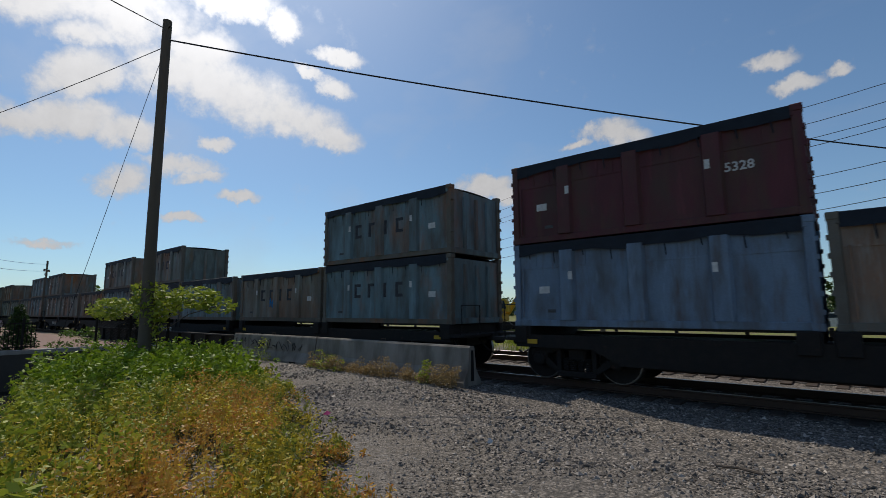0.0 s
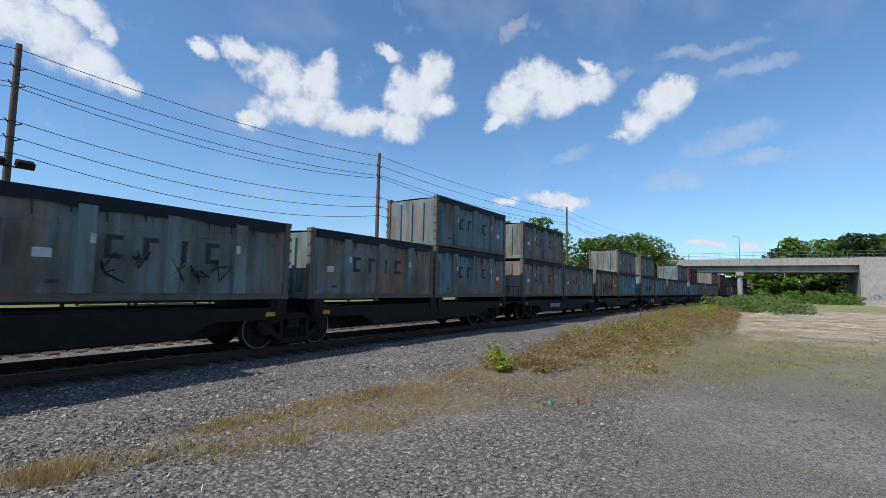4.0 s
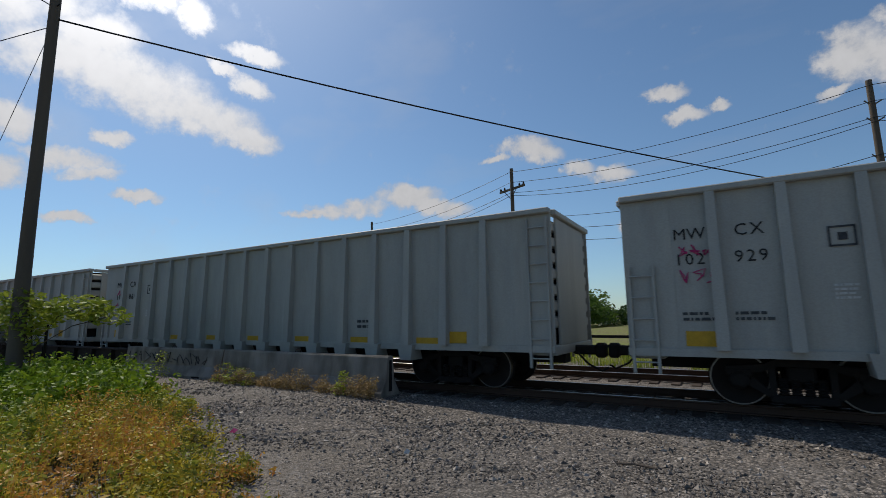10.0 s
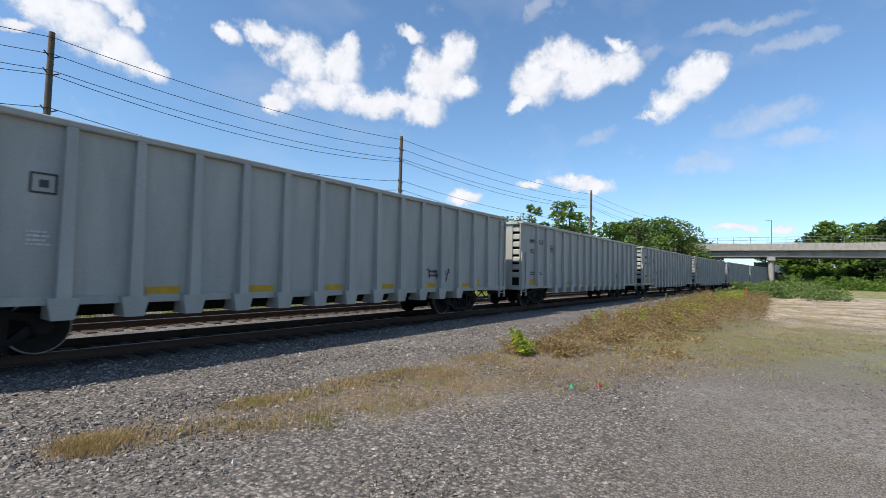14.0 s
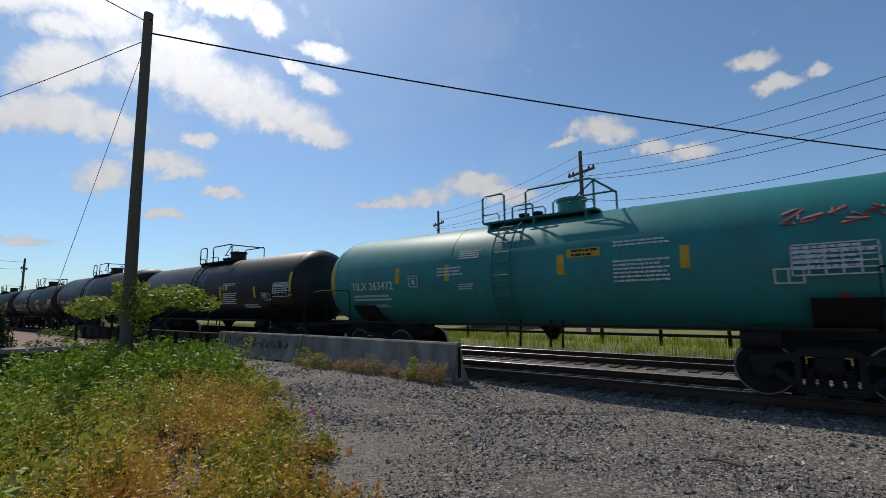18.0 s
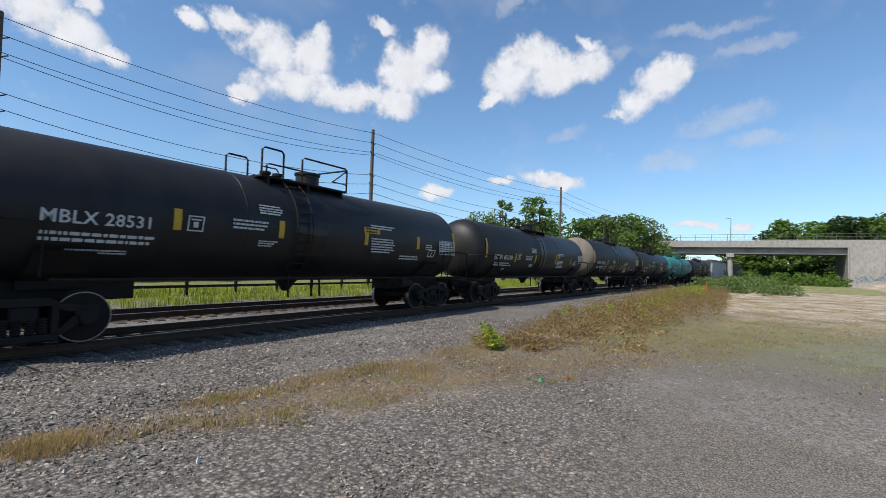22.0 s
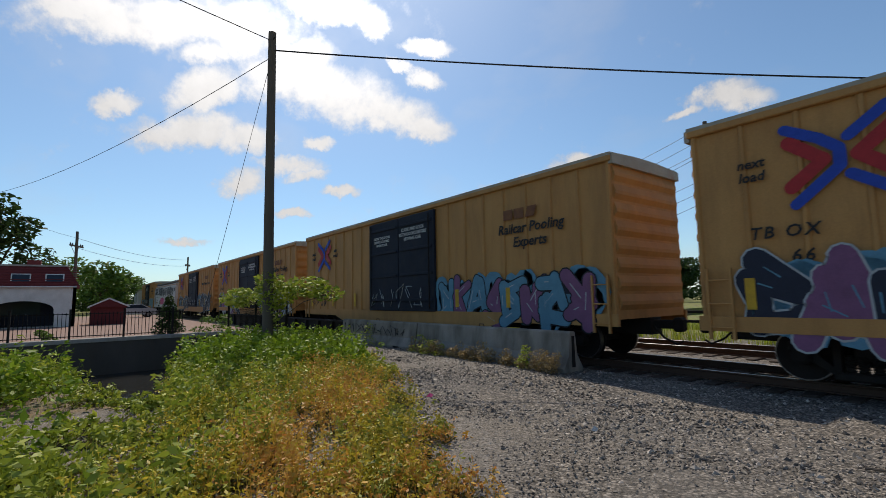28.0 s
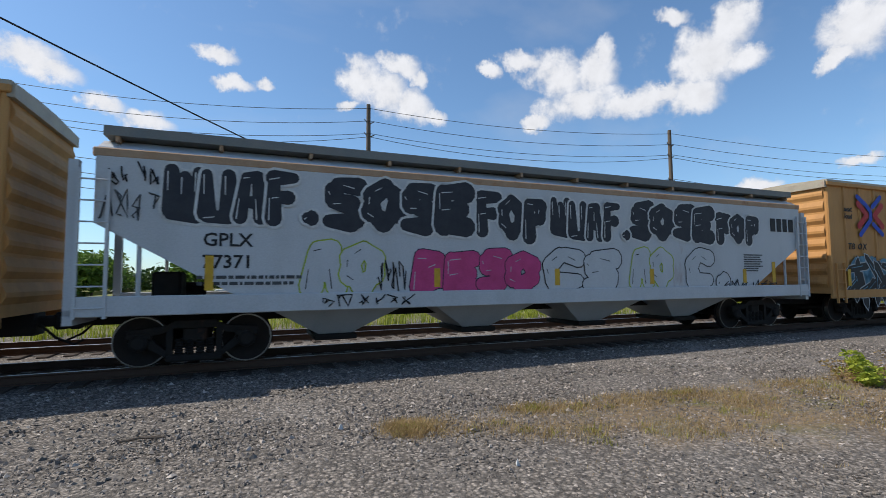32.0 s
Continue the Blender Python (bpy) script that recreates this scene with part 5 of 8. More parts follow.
def covered_hopper():
    L, W, T = 19.0, 1.56, 4.15
    half = L / 2
    h = thing("covered_hopper_car", "pale grey covered hopper car with sloped ends and outlet bays", "railcar", "covered hopper cars")
    a, low = half - 0.25, half - 2.7
    # upper and lower rings: split the sides where the end slope begins
    body = Shape()
    ring = [(-W, 1.15), (-W, 2.55), (-W, 3.7), (-W * 0.93, 3.88), (-W * 0.7, 4.07), (W * 0.7, 4.07), (W * 0.93, 3.88), (W, 3.7), (W, 2.55), (W, 1.15)]
    n = len(ring)
    verts = []
    for s in (-1, 1):
        for y, z in ring:
            verts.append((s * (low if z < 1.5 else a), y, z))
    faces = [tuple(range(n))[::-1], tuple(range(n, 2 * n))] + [(i, (i + 1) % n, n + (i + 1) % n, n + i) for i in range(n)]
    body.add(verts, faces)
    part("body", body, M_HOPPER, h, smooth=25)
    for s in (-1, 1):
        part("side_sill", Shape().box(-half, half, s * W - 0.06, s * W + 0.04, 0.98, 1.32, 0.015), M_HOPPER, h)
        part("roof_edge", Shape().box(-half + 0.2, half - 0.2, s * W * 0.98 - 0.04, s * W * 0.98 + 0.04, 3.68, 3.84, 0.02), M_RUSTBAND, h)
        part("running_board", Shape().box(-half + 0.3, half - 0.3, s * 1.08 - 0.32, s * 1.08 + 0.32, 4.1, 4.27), M_GRATE, h)
        for k in range(12):
            part("board_bracket", Shape().box(-0.03, 0.03, -0.3, 0.3, 4.0, 4.22), M_RUSTBAND, h, at=(-half + 0.5 + (L - 1.0) * k / 11, s * 1.08, 0))
        part("end_frame", Shape().box(s * half - 0.12, s * half + 0.02, -W, -W + 0.14, 1.0, 3.6).box(s * half - 0.12, s * half + 0.02, W - 0.14, W, 1.0, 3.6).box(s * half - 0.12, s * half + 0.02, -W, W, 0.85, 1.1), M_HOPPER, h)
        part("end_post", Shape().tube([(s * (half - 0.9), -W + 0.1, 1.3), (s * (half - 0.9), -W + 0.1, 2.6)], 0.04, 6).tube([(s * (half - 0.9), W - 0.1, 1.3), (s * (half - 0.9), W - 0.1, 2.6)], 0.04, 6), M_HOPPER, h)
        part("end_platform", Shape().box(s * (half - 1.3) - 1.3, s * (half - 1.3) + 1.3, -W, W, 1.0, 1.05), M_HOPPER, h)
        part("brake_gear", Shape().box(s * (half - 1.2) - 0.25, s * (half - 1.2) + 0.25, -0.6, 0.2, 1.1, 1.75, 0.05).lathe([(-0.4, 0.14), (0.4, 0.14)], 12, "x", (s * (half - 1.4), 0.5, 1.4)), M_DARK, h)
        part("ladder", ladder_mesh(2.5, 0.42, 7, M_HOPPER), None, h, at=(s * (half - 0.25), -W - 0.02, 0.95))
        bogie(h, s * (half - 1.75))
    for k in range(4):
        x = -5.1 + 3.4 * k
        bay = Shape()
        bay.add([(x - 1.6, -1.4, 1.15), (x + 1.6, -1.4, 1.15), (x + 1.6, 1.4, 1.15), (x - 1.6, 1.4, 1.15), (x - 0.35, -0.6, 0.42), (x + 0.35, -0.6, 0.42), (x + 0.35, 0.6, 0.42), (x - 0.35, 0.6, 0.42)],
                [(0, 1, 2, 3), (7, 6, 5, 4), (0, 4, 5, 1), (1, 5, 6, 2), (2, 6, 7, 3), (3, 7, 4, 0)])
        bay_part = part("outlet_bay", bay, M_HOPPER, h)
        part("outlet_gate", Shape().box(x - 0.45, x + 0.45, -0.75, 0.75, 0.3, 0.42, 0.02), M_DARK, bay_part)
    part("centre_sill", Shape().box(-half, half, -0.25, 0.25, 0.75, 1.0), M_DARK, h)
    for k in range(9):
        part("roof_hatch", Shape().box(-0.85, 0.85, -0.36, 0.36, 4.06, 4.2, 0.03), M_HOPPER, h, at=(-7.2 + 1.8 * k, 0, 0))
    couplers(h, half)
    return h, L, W


M_HAZE = material("dusty_blue_spray_paint", (0.24, 0.30, 0.34), 0.6, second=(0.36, 0.36, 0.33), scale=1.5, bump=0)
M_INK = material("dark_grey_spray_paint", (0.022, 0.024, 0.032), 0.6, second=(0.05, 0.053, 0.06), scale=4, bump=0)
M_NAVY = material("navy_spray_paint", (0.02, 0.025, 0.045), 0.6, bump=0)
M_PINK = material("pink_spray_paint", (0.55, 0.06, 0.20), 0.6, second=(0.35, 0.03, 0.10), scale=3, bump=0)
M_LIME = material("lime_spray_paint", (0.35, 0.45, 0.04), 0.6, bump=0)
M_SKYP = material("sky_blue_spray_paint", (0.10, 0.26, 0.36), 0.6, bump=0)
M_PURP = material("mauve_spray_paint", (0.22, 0.09, 0.18), 0.6, bump=0)
M_GREYP = material("pale_spray_paint", (0.42, 0.45, 0.46), 0.6, bump=0)


LETTERS = {
    "W": ((.14, .9, .16, .2), (.5, .8, .5, .2), (.86, .9, .84, .2), (.16, .14, .84, .14)), "U": ((.2, .9, .2, .2), (.22, .14, .8, .14), (.82, .9, .82, .2)),
    "A": ((.2, .12, .32, .8), (.8, .12, .68, .8), (.34, .86, .66, .86), (.3, .4, .7, .4)), "F": ((.26, .1, .26, .85), (.26, .86, .86, .88), (.3, .5, .7, .5)),
    "S": ((.84, .86, .36, .88), (.24, .76, .3, .58), (.36, .52, .66, .48), (.78, .4, .74, .22), (.66, .12, .16, .14)), "O": ((.5, .88, .2, .66), (.2, .66, .2, .34), (.2, .34, .5, .12), (.5, .12, .8, .34), (.8, .34, .8, .66), (.8, .66, .5, .88)),
    "E": ((.22, .86, .22, .14), (.26, .88, .84, .88), (.26, .5, .7, .5), (.26, .12, .84, .12)), "P": ((.26, .08, .26, .86), (.3, .88, .74, .8), (.78, .74, .7, .52), (.66, .48, .3, .44)),
    "B": ((.22, .12, .22, .88), (.26, .88, .7, .8), (.72, .72, .4, .52), (.4, .52, .78, .36), (.76, .26, .26, .12)), "C": ((.84, .8, .5, .9), (.4, .88, .18, .6), (.18, .55, .26, .2), (.34, .12, .84, .18)), ".": ((.4, .12, .5, .12),)}


def throw_up(parent, word, x0, x1, z0, z1, y, fill, edge, rng, inner, label="dark spray-painted bubble letters with pale outline", rim=0.05):
    """Fat rounded letters with an outline all round and a few thin lines inside."""
    body, outer, marks = Shape(), Shape(), Shape()
    w, h = (x1 - x0) / (len(word) - 0.5 * word.count(".")), z1 - z0
    x = x0
    for k, ch in enumerate(word):
        fat = 0.235 * min(w, h)
        lean, lift = rng.uniform(-0.04, 0.1), rng.uniform(-0.05, 0.05) * h
        deep = y - 0.003 - 0.004 * k
        for i, (xa, za, xb, zb) in enumerate(LETTERS[ch]):
            pa = (x + w * (xa * 1.08 - 0.04 + lean * za), z0 + lift + h * za)
            pb = (x + w * (xb * 1.08 - 0.04 + lean * zb), z0 + lift + h * zb)
            wa, wb = fat * rng.uniform(0.7, 0.95), fat * rng.uniform(1.0, 1.35)
            if za < zb:
                wa, wb = wb, wa
            stroke(outer, pa, pb, wa + rim, wb + rim, deep, 0.001)
            stroke(body, pa, pb, wa, wb, deep - 0.001 - 0.0002 * i, 0.001)
            if i < 3:
                stroke(marks, (pa[0] - wa * 0.5, pa[1] - wa * 0.2), (pa[0] * 0.5 + pb[0] * 0.5 - wa * 0.5, pa[1] * 0.5 + pb[1] * 0.5), 0.011, 0.007, deep - 0.0026, 0.0004)
        x += w * (0.5 if ch == "." else 1.0)
    g = tagged(part("graffiti", body, fill, parent), label, kind="stuff")
    tagged(part("outline", outer, edge, g), kind="stuff")
    tagged(part("inner_line", marks, inner, g), kind="stuff")


def build_hoppers():
    base, L, W = covered_hopper()
    far = copy_thing(base, pose(0, 0, 0))
    third = copy_thing(base, pose(0, 0, 0))
    rolling(base, -633.1, 7.1)
    rolling(far, -331.5, 7.1)
    rolling(third, -682.0, 7.1)
    y = -W - 0.045 + 0.04
    r4 = random.Random(11)
    for word, x0, x1, z0, z1 in (("WUAF.", -8.2, -5.75, 2.6, 3.62), ("SOSE", -5.5, -2.3, 2.62, 3.62), ("FOP", -2.15, -0.3, 2.5, 3.5), ("WUAF.", -0.1, 2.15, 2.5, 3.5), ("SOSE", 2.3, 5.3, 2.62, 3.5), ("FOP", 5.5, 7.3, 2.6, 3.4)):
        throw_up(base, word, x0, x1, z0, z1, y, M_INK, M_WHITE, r4, M_WHITE)
    part("owner_mark", Shape().box(-0.55, -0.33, -0.008, 0, -0.2, 0.2).box(-0.25, -0.05, -0.008, 0, -0.2, 0.2).box(0.03, 0.22, -0.008, 0, -0.2, 0.2).box(0.3, 0.52, -0.008, 0, -0.2, 0.2), M_BLACK, base, at=(8.4, y - 0.001, 3.15))
    part("owner_mark", Shape().box(-0.55, -0.33, -0.008, 0, -0.2, 0.2).box(-0.25, -0.05, -0.008, 0, -0.2, 0.2).box(0.03, 0.22, -0.008, 0, -0.2, 0.2).box(0.3, 0.52, -0.008, 0, -0.2, 0.2), M_BLACK, far, at=(8.2, y - 0.001, 3.2))
    part("mark", lettering("GPLX", 0.34, M_BLACK, 0.006), None, base, at=(-7.2, y, 2.3))
    part("number", lettering("77371", 0.34, M_BLACK, 0.006), None, base, at=(-7.2, y, 1.9))
    small_print(base, -7.7, 1.6, 1.9, 2, y, M_FADED, 0.06)
    throw_up(base, "BESO", -3.7, -0.6, 1.3, 2.15, y, M_PINK, M_NAVY, r4, M_GREYP, "pink spray-painted bubble letters", 0.02)
    for word, x0, x1, z1, edge in (("AO", -5.85, -4.35, 2.3, M_LIME), ("CS", -0.4, 1.9, 2.2, M_BLACK), ("AO", 2.3, 3.7, 2.3, M_LIME), ("C.", 4.3, 5.7, 2.3, M_BLACK)):
        throw_up(base, word, x0, x1, 1.32, z1, y, M_HOPPER, edge, r4, M_BLACK, "outlined spray-painted throw-up", 0.03)
    scrawl(base, -9.1, 3.2, 0.8, 0.45, y, M_BLACK, r4, 4, 0.013)
    scrawl(base, -9.2, 2.6, 0.9, 0.55, y, M_FADED, r4, 4, 0.012)
    scrawl(base, -4.45, 1.3, 0.65, 0.7, y, M_BLACK, r4, 4, 0.012)
    scrawl(base, -5.6, 1.04, 2.0, 0.25, y - 0.06, M_BLACK, r4, 6, 0.012)
    scrawl(base, 5.6, 1.2, 2.4, 0.3, y, M_BLACK, r4, 6, 0.012)
    small_print(base, 6.6, 2.2, 0.8, 8, y, M_FADED, 0.035)
    for x in (-7.5, -3.1, 0.0, 3.0, 6.6, 7.9):
        part("reflector", Shape().box(-0.07, 0.07, -0.01, 0, 0, 0.62 if abs(x) > 7 else 0.4), M_YEL, base, at=(x, y, 1.4))
        part("reflector", Shape().box(-0.07, 0.07, -0.01, 0, 0, 0.6), M_YEL, far, at=(x, y, 1.4))
    scrawl(far, 5.2, 1.4, 1.6, 0.6, y, M_BLACK, r4, 4, 0.015)
    fat_letters(far, 3.4, 1.4, 1.5, 1.1, 2, y, M_SKYP, M_BLACK, r4)
    fat_letters(third, -6, 1.6, 9, 1.5, 8, y, M_GREYP, M_FADED, r4)


# boxcars
M_MARK = material("faded_brown_mark", (0.16, 0.055, 0.03), 0.7, second=(0.3, 0.14, 0.05), scale=5, amount=0.7, bump=0)


def boxcar(mat, words):
    L, W, T = 17.8, 1.56, 4.82
    half = L / 2
    b = thing("boxcar", words, "railcar", "boxcars")
    part("body", Shape().box(-half + 0.05, half - 0.05, -W + 0.04, W - 0.04, 1.0, T - 0.1), mat, b)
    roof = Shape().prism([(-W - 0.04, T - 0.12), (-W - 0.04, T - 0.04), (-0.4, T + 0.02), (0.4, T + 0.02), (W + 0.04, T - 0.04), (W + 0.04, T - 0.12)], -half, half, "x")
    part("roof", roof, M_YROOF, b)
    rib = Shape().prism([(-0.055, 0), (-0.03, -0.045), (0.03, -0.045), (0.055, 0)], 1.05, T - 0.22, "z").mesh("side_post", mat)
    for s in (-1, 1):
        for k in range(22):
            x = -half + 0.1 + (L - 0.2) * k / 21
            if abs(x) > 2.2:
                part("side_post", rib, None, b, at=(x, s * (W - 0.04), 0), turn=(0, 0, 0 if s < 0 else 180))
        part("top_chord", Shape().box(-half, half, s * W - 0.05, s * W + 0.05, T - 0.24, T - 0.1, 0.02), mat, b)
        part("side_sill", Shape().prism([(-half, 0.85), (-half + 3.6, 0.85), (-half + 4.4, 0.62), (half - 4.4, 0.62), (half - 3.6, 0.85), (half, 0.85), (half, 1.12), (-half, 1.12)], s * W - 0.04, s * W + 0.04, "y"), mat, b)
        for d in (-0.98, 1.22):
            door = part("door", Shape().box(-1.08, 1.08, -0.05, 0.05, 1.1, T - 0.3, 0.015), M_DOOR, b, at=(d, s * (W + 0.04), 0))
            for k in range(4):
                part("door_rib", Shape().box(-1.0, 1.0, -0.035, 0.035, -0.05, 0.05, 0.015), M_DOOR, door, at=(0, s * 0.06, 1.5 + 0.9 * k))
            part("lock_rod", Shape().tube([(0.85 * (1 if d > 0 else -1), s * 0.1, 1.2), (0.85 * (1 if d > 0 else -1), s * 0.1, T - 0.4)], 0.025, 6), M_DARK, door)
        corr = Shape().prism([(0, 0), (0.06, 0.12), (0.06, 0.2), (0, 0.36)], -W + 0.12, W - 0.12, "y").mesh("end_corrugation", mat)
        for k in range(8):
            part("end_corrugation", corr, None, b, at=(s * (half - 0.05), 0, 1.2 + 0.42 * k), turn=(0, 0, 0 if s > 0 else 180))
        part("end_top", Shape().box(s * half - 0.06, s * half + 0.04, -W, W, T - 0.3, T - 0.08), M_YROOF, b)
        part("ladder", ladder_mesh(1.3, 0.4, 3, mat), None, b, at=(s * (half - 0.4), -W - 0.03, 0.7))
        bogie(b, s * (half - 2.3))
    part("centre_sill", Shape().box(-half, half, -0.25, 0.25, 0.6, 1.0), M_DARK, b)
    part("brake_gear", Shape().lathe([(-0.3, 0.15), (0.3, 0.15)], 12, "x", (1.0, -0.7, 0.75)).box(-1.6, -0.9, -0.9, -0.4, 0.55, 0.85, 0.02), M_DARK, b)
    couplers(b, half)
    for x in (-8.0, -5.6, -3.4, 3.4, 5.6, 8.0):
        part("reflector", Shape().box(-0.08, 0.08, -0.012, 0, 0, 0.55), M_YEL, b, at=(x, -W - 0.062 + 0.03, 1.25))
    return b, L, W


def build_boxcars():
    base, L, W = boxcar(M_YBOX, "yellow boxcar with dark blue double doors and graffiti")
    cars = [base] + [copy_thing(base, pose(0, 0, 0)) for _ in range(4)]
    brown, _, _ = boxcar(M_BROWN, "dull brown boxcar with ribbed sides")
    brown2 = copy_thing(brown, pose(0, 0, 0))
    half = L / 2
    y = -W + 0.025
    lab = [-555.2, -574.7, -594.0, -613.45, -652.4]
    for k, c in enumerate(cars):
        rolling(c, lab[k], 6.6)
        r5 = random.Random(60 + k)
        if k != 4:
            cx, cz, ye = -half + 2.3, 3.66, y - 0.045
            sw, rd = Shape(), Shape()
            bend = [(-.70, .62), (-.25, .36), (.0, .14), (.0, -.14), (-.25, -.36), (-.62, -.68)]
            for i, (p, q) in enumerate(list(zip(bend, bend[1:])) + [((.12, .3), (.6, .66)), ((.12, -.3), (.62, -.64))]):
                stroke(sw, (cx + p[0], cz + p[1]), (cx + q[0], cz + q[1]), 0.085, 0.085, ye - 0.004 - 0.0003 * i)
            for i, (p, q) in enumerate((((-.66, .38), (-.2, 0)), ((-.66, -.38), (-.2, 0)), ((.66, .36), (.22, 0)), ((.66, -.36), (.22, 0)))):
                stroke(rd, (cx + p[0], cz + p[1]), (cx + q[0], cz + q[1]), 0.11, 0.1, ye - 0.0003 * i)
            part("emblem", sw, M_BLUEL, c)
            part("emblem", rd, M_RED, c)
            part("slogan", lettering("next\nload", 0.24, M_BLACK, 0.005, 0.2), None, c, at=(cx - 1.25, ye, 3.7))
            part("slogan", lettering("any\nroad", 0.24, M_BLACK, 0.005, 0.2), None, c, at=(cx + 1.2, ye, 3.7))
        part("number", lettering("TB OX", 0.29, M_BLACK, 0.005, 0.2, 1.25), None, c, at=(-half + 1.45, y - 0.045, 2.56))
        part("number", lettering({3: "6633 54", 1: "6609 46"}.get(k, "66 0"), 0.29, M_BLACK, 0.005, 0.2, 1.25), None, c, at=(-half + 1.85, y - 0.045, 2.14))
        if k == 3:
            part("slogan", lettering("Railcar Pooling Experts", 0.36, M_BLACK, 0.006, 0.2), None, c, at=(5.75, y - 0.045, 3.25))
        else:
            part("slogan", lettering("Railcar Pooling\nExperts", 0.38, M_BLACK, 0.006, 0.2), None, c, at=(6.4, y - 0.045, 3.2))
        mk = Shape().box(-0.6, -0.26, -0.004, 0, -0.14, 0.14).box(-0.19, 0.15, -0.004, 0, -0.14, 0.14).prism([(0.2, -0.14), (0.5, -0.14), (0.6, 0.14), (0.3, 0.14)], -0.004, 0)
        part("owner_mark", mk, M_MARK, c, at=(6.1, y - 0.045, 3.8))
        yg = y - 0.05
        cl = (M_SKYP, M_HAZE, M_HAZE, M_SKYP, M_SKYP)[k]
        if k == 1:
            scrawl(c, -half + 1.2, 1.95, 1.8, 0.14, yg, M_BLUEL, r5, 4, 0.04)
            scrawl(c, -half + 0.8, 1.2, 2.6, 0.8, yg, M_FADED, r5, 5, 0.012)
        else:
            fat_letters(c, -half + 0.9, 0.8, 5.9, 1.35, 7, yg, M_NAVY, M_GREYP, r5, M_SKYP, fills=((M_NAVY, M_PURP), (M_NAVY, M_SKYP), (M_NAVY, M_PURP, M_HAZE), (M_BLACK,), (M_NAVY,))[k], cloud=cl, sharp=k in (2, 3), label="spray-painted wild letters")
        fat_letters(c, 2.5, 0.8, 5.7, 1.4, 8, yg, M_NAVY, M_BLACK if k in (1, 2) else M_GREYP, r5, M_GREYP, fills=((M_PINK, M_SKYP), (M_SKYP, M_PURP), (M_HAZE, M_GREYP, M_PURP), (M_NAVY, M_BLACK), (M_SKYP,))[k], cloud=(M_SKYP, M_SKYP, M_HAZE, M_SKYP, M_HAZE)[k], sharp=k in (0, 2, 3), label="spray-painted wild letters")
        scrawl(c, -1.9, 1.2, 3.6, 0.9, -W - 0.085, M_GREYP, r5, 6, 0.012)
        part("notice", Shape().box(-0.3, 0.3, -0.008, 0, -0.16, 0.16), M_NAVY, c, at=(half - 1.5, yg, 1.75))
        part("warning", lettering("CLOSE AND LOCK\nBOTH DOORS BEFORE\nMOVING CAR", 0.17, M_WHITE, 0.002), None, c, at=(1.05, -W - 0.1, 3.85))
        part("warning", lettering("CLOSE THIS DOOR\nBEFORE CLOSING\nMAIN DOOR", 0.14, M_WHITE, 0.002), None, c, at=(-1.05, -W - 0.1, 3.75))
        for d in (-1.05, 1.05):
            small_print(c, d - 0.5, 3.2, 0.9, 2, -W - 0.075, M_WHITE, 0.06)
            small_print(c, d - 0.3, 2.3, 0.5, 3, -W - 0.075, M_WHITE, 0.04)
    rolling(brown, -702.0, 6.6)
    rolling(brown2, -721.0, 6.6)


def motions():
    """Everything that rolls keeps one speed along the track from start to end."""
    for ob, s, half, z in MOVING:
        walk(ob, [(float(t), car_pose(s + SPEED * t, half, z)) for t in range(0, 33)])

# ---- the ground: one sheet to the horizon, with the creek cut into it ----
CREEK_A, CREEK_B, WATER = -26.0, -14.0, -1.55


def ground_z(x, y):
    _, ty, _ = on_track(x)
    d = ty - y                        # distance from the track's middle, towards the camera positive
    z = -0.05
    if -9 < d < 6.5:
        z = -0.20 if d < 3.2 else -0.20 + 0.15 * (d - 3.2) / 3.3
    if d < -12:
        z = -0.3
    if x < -3 and 1.5 < d < 8:
        # the path rises to the crossing over the creek
        f = min(1.0, (-3 - x) / 4.0) * min(1.0, (d - 1.5) / 0.6)
        z += (-0.03 - z) * f
    if -36 < x < -7:
        # creek: sheer wall on the far side, earth bank on the near side
        near = (-18.2 if y > 4.2 else -18.2 + 4.6 * min(1.0, (4.2 - y) / 3.5)) + 0.4 * math.sin(y * 0.7) + 5.3 * math.exp(-((y - 1.2) / 1.15) ** 2)
        if x < CREEK_A:
            w = 1.0 if x > CREEK_A - 0.01 else 0.0
        else:
            w = min(1.0, max(0.0, (near - x) / 4.0))
            w = w * w * (3 - 2 * w)
        z = z * (1 - w) + (WATER - 0.25) * w
    if x > 100 and y < -19:
        z += min(6.0, 0.35 * (-19 - y)) * min(1.0, (x - 100) / 18.0)
    return z


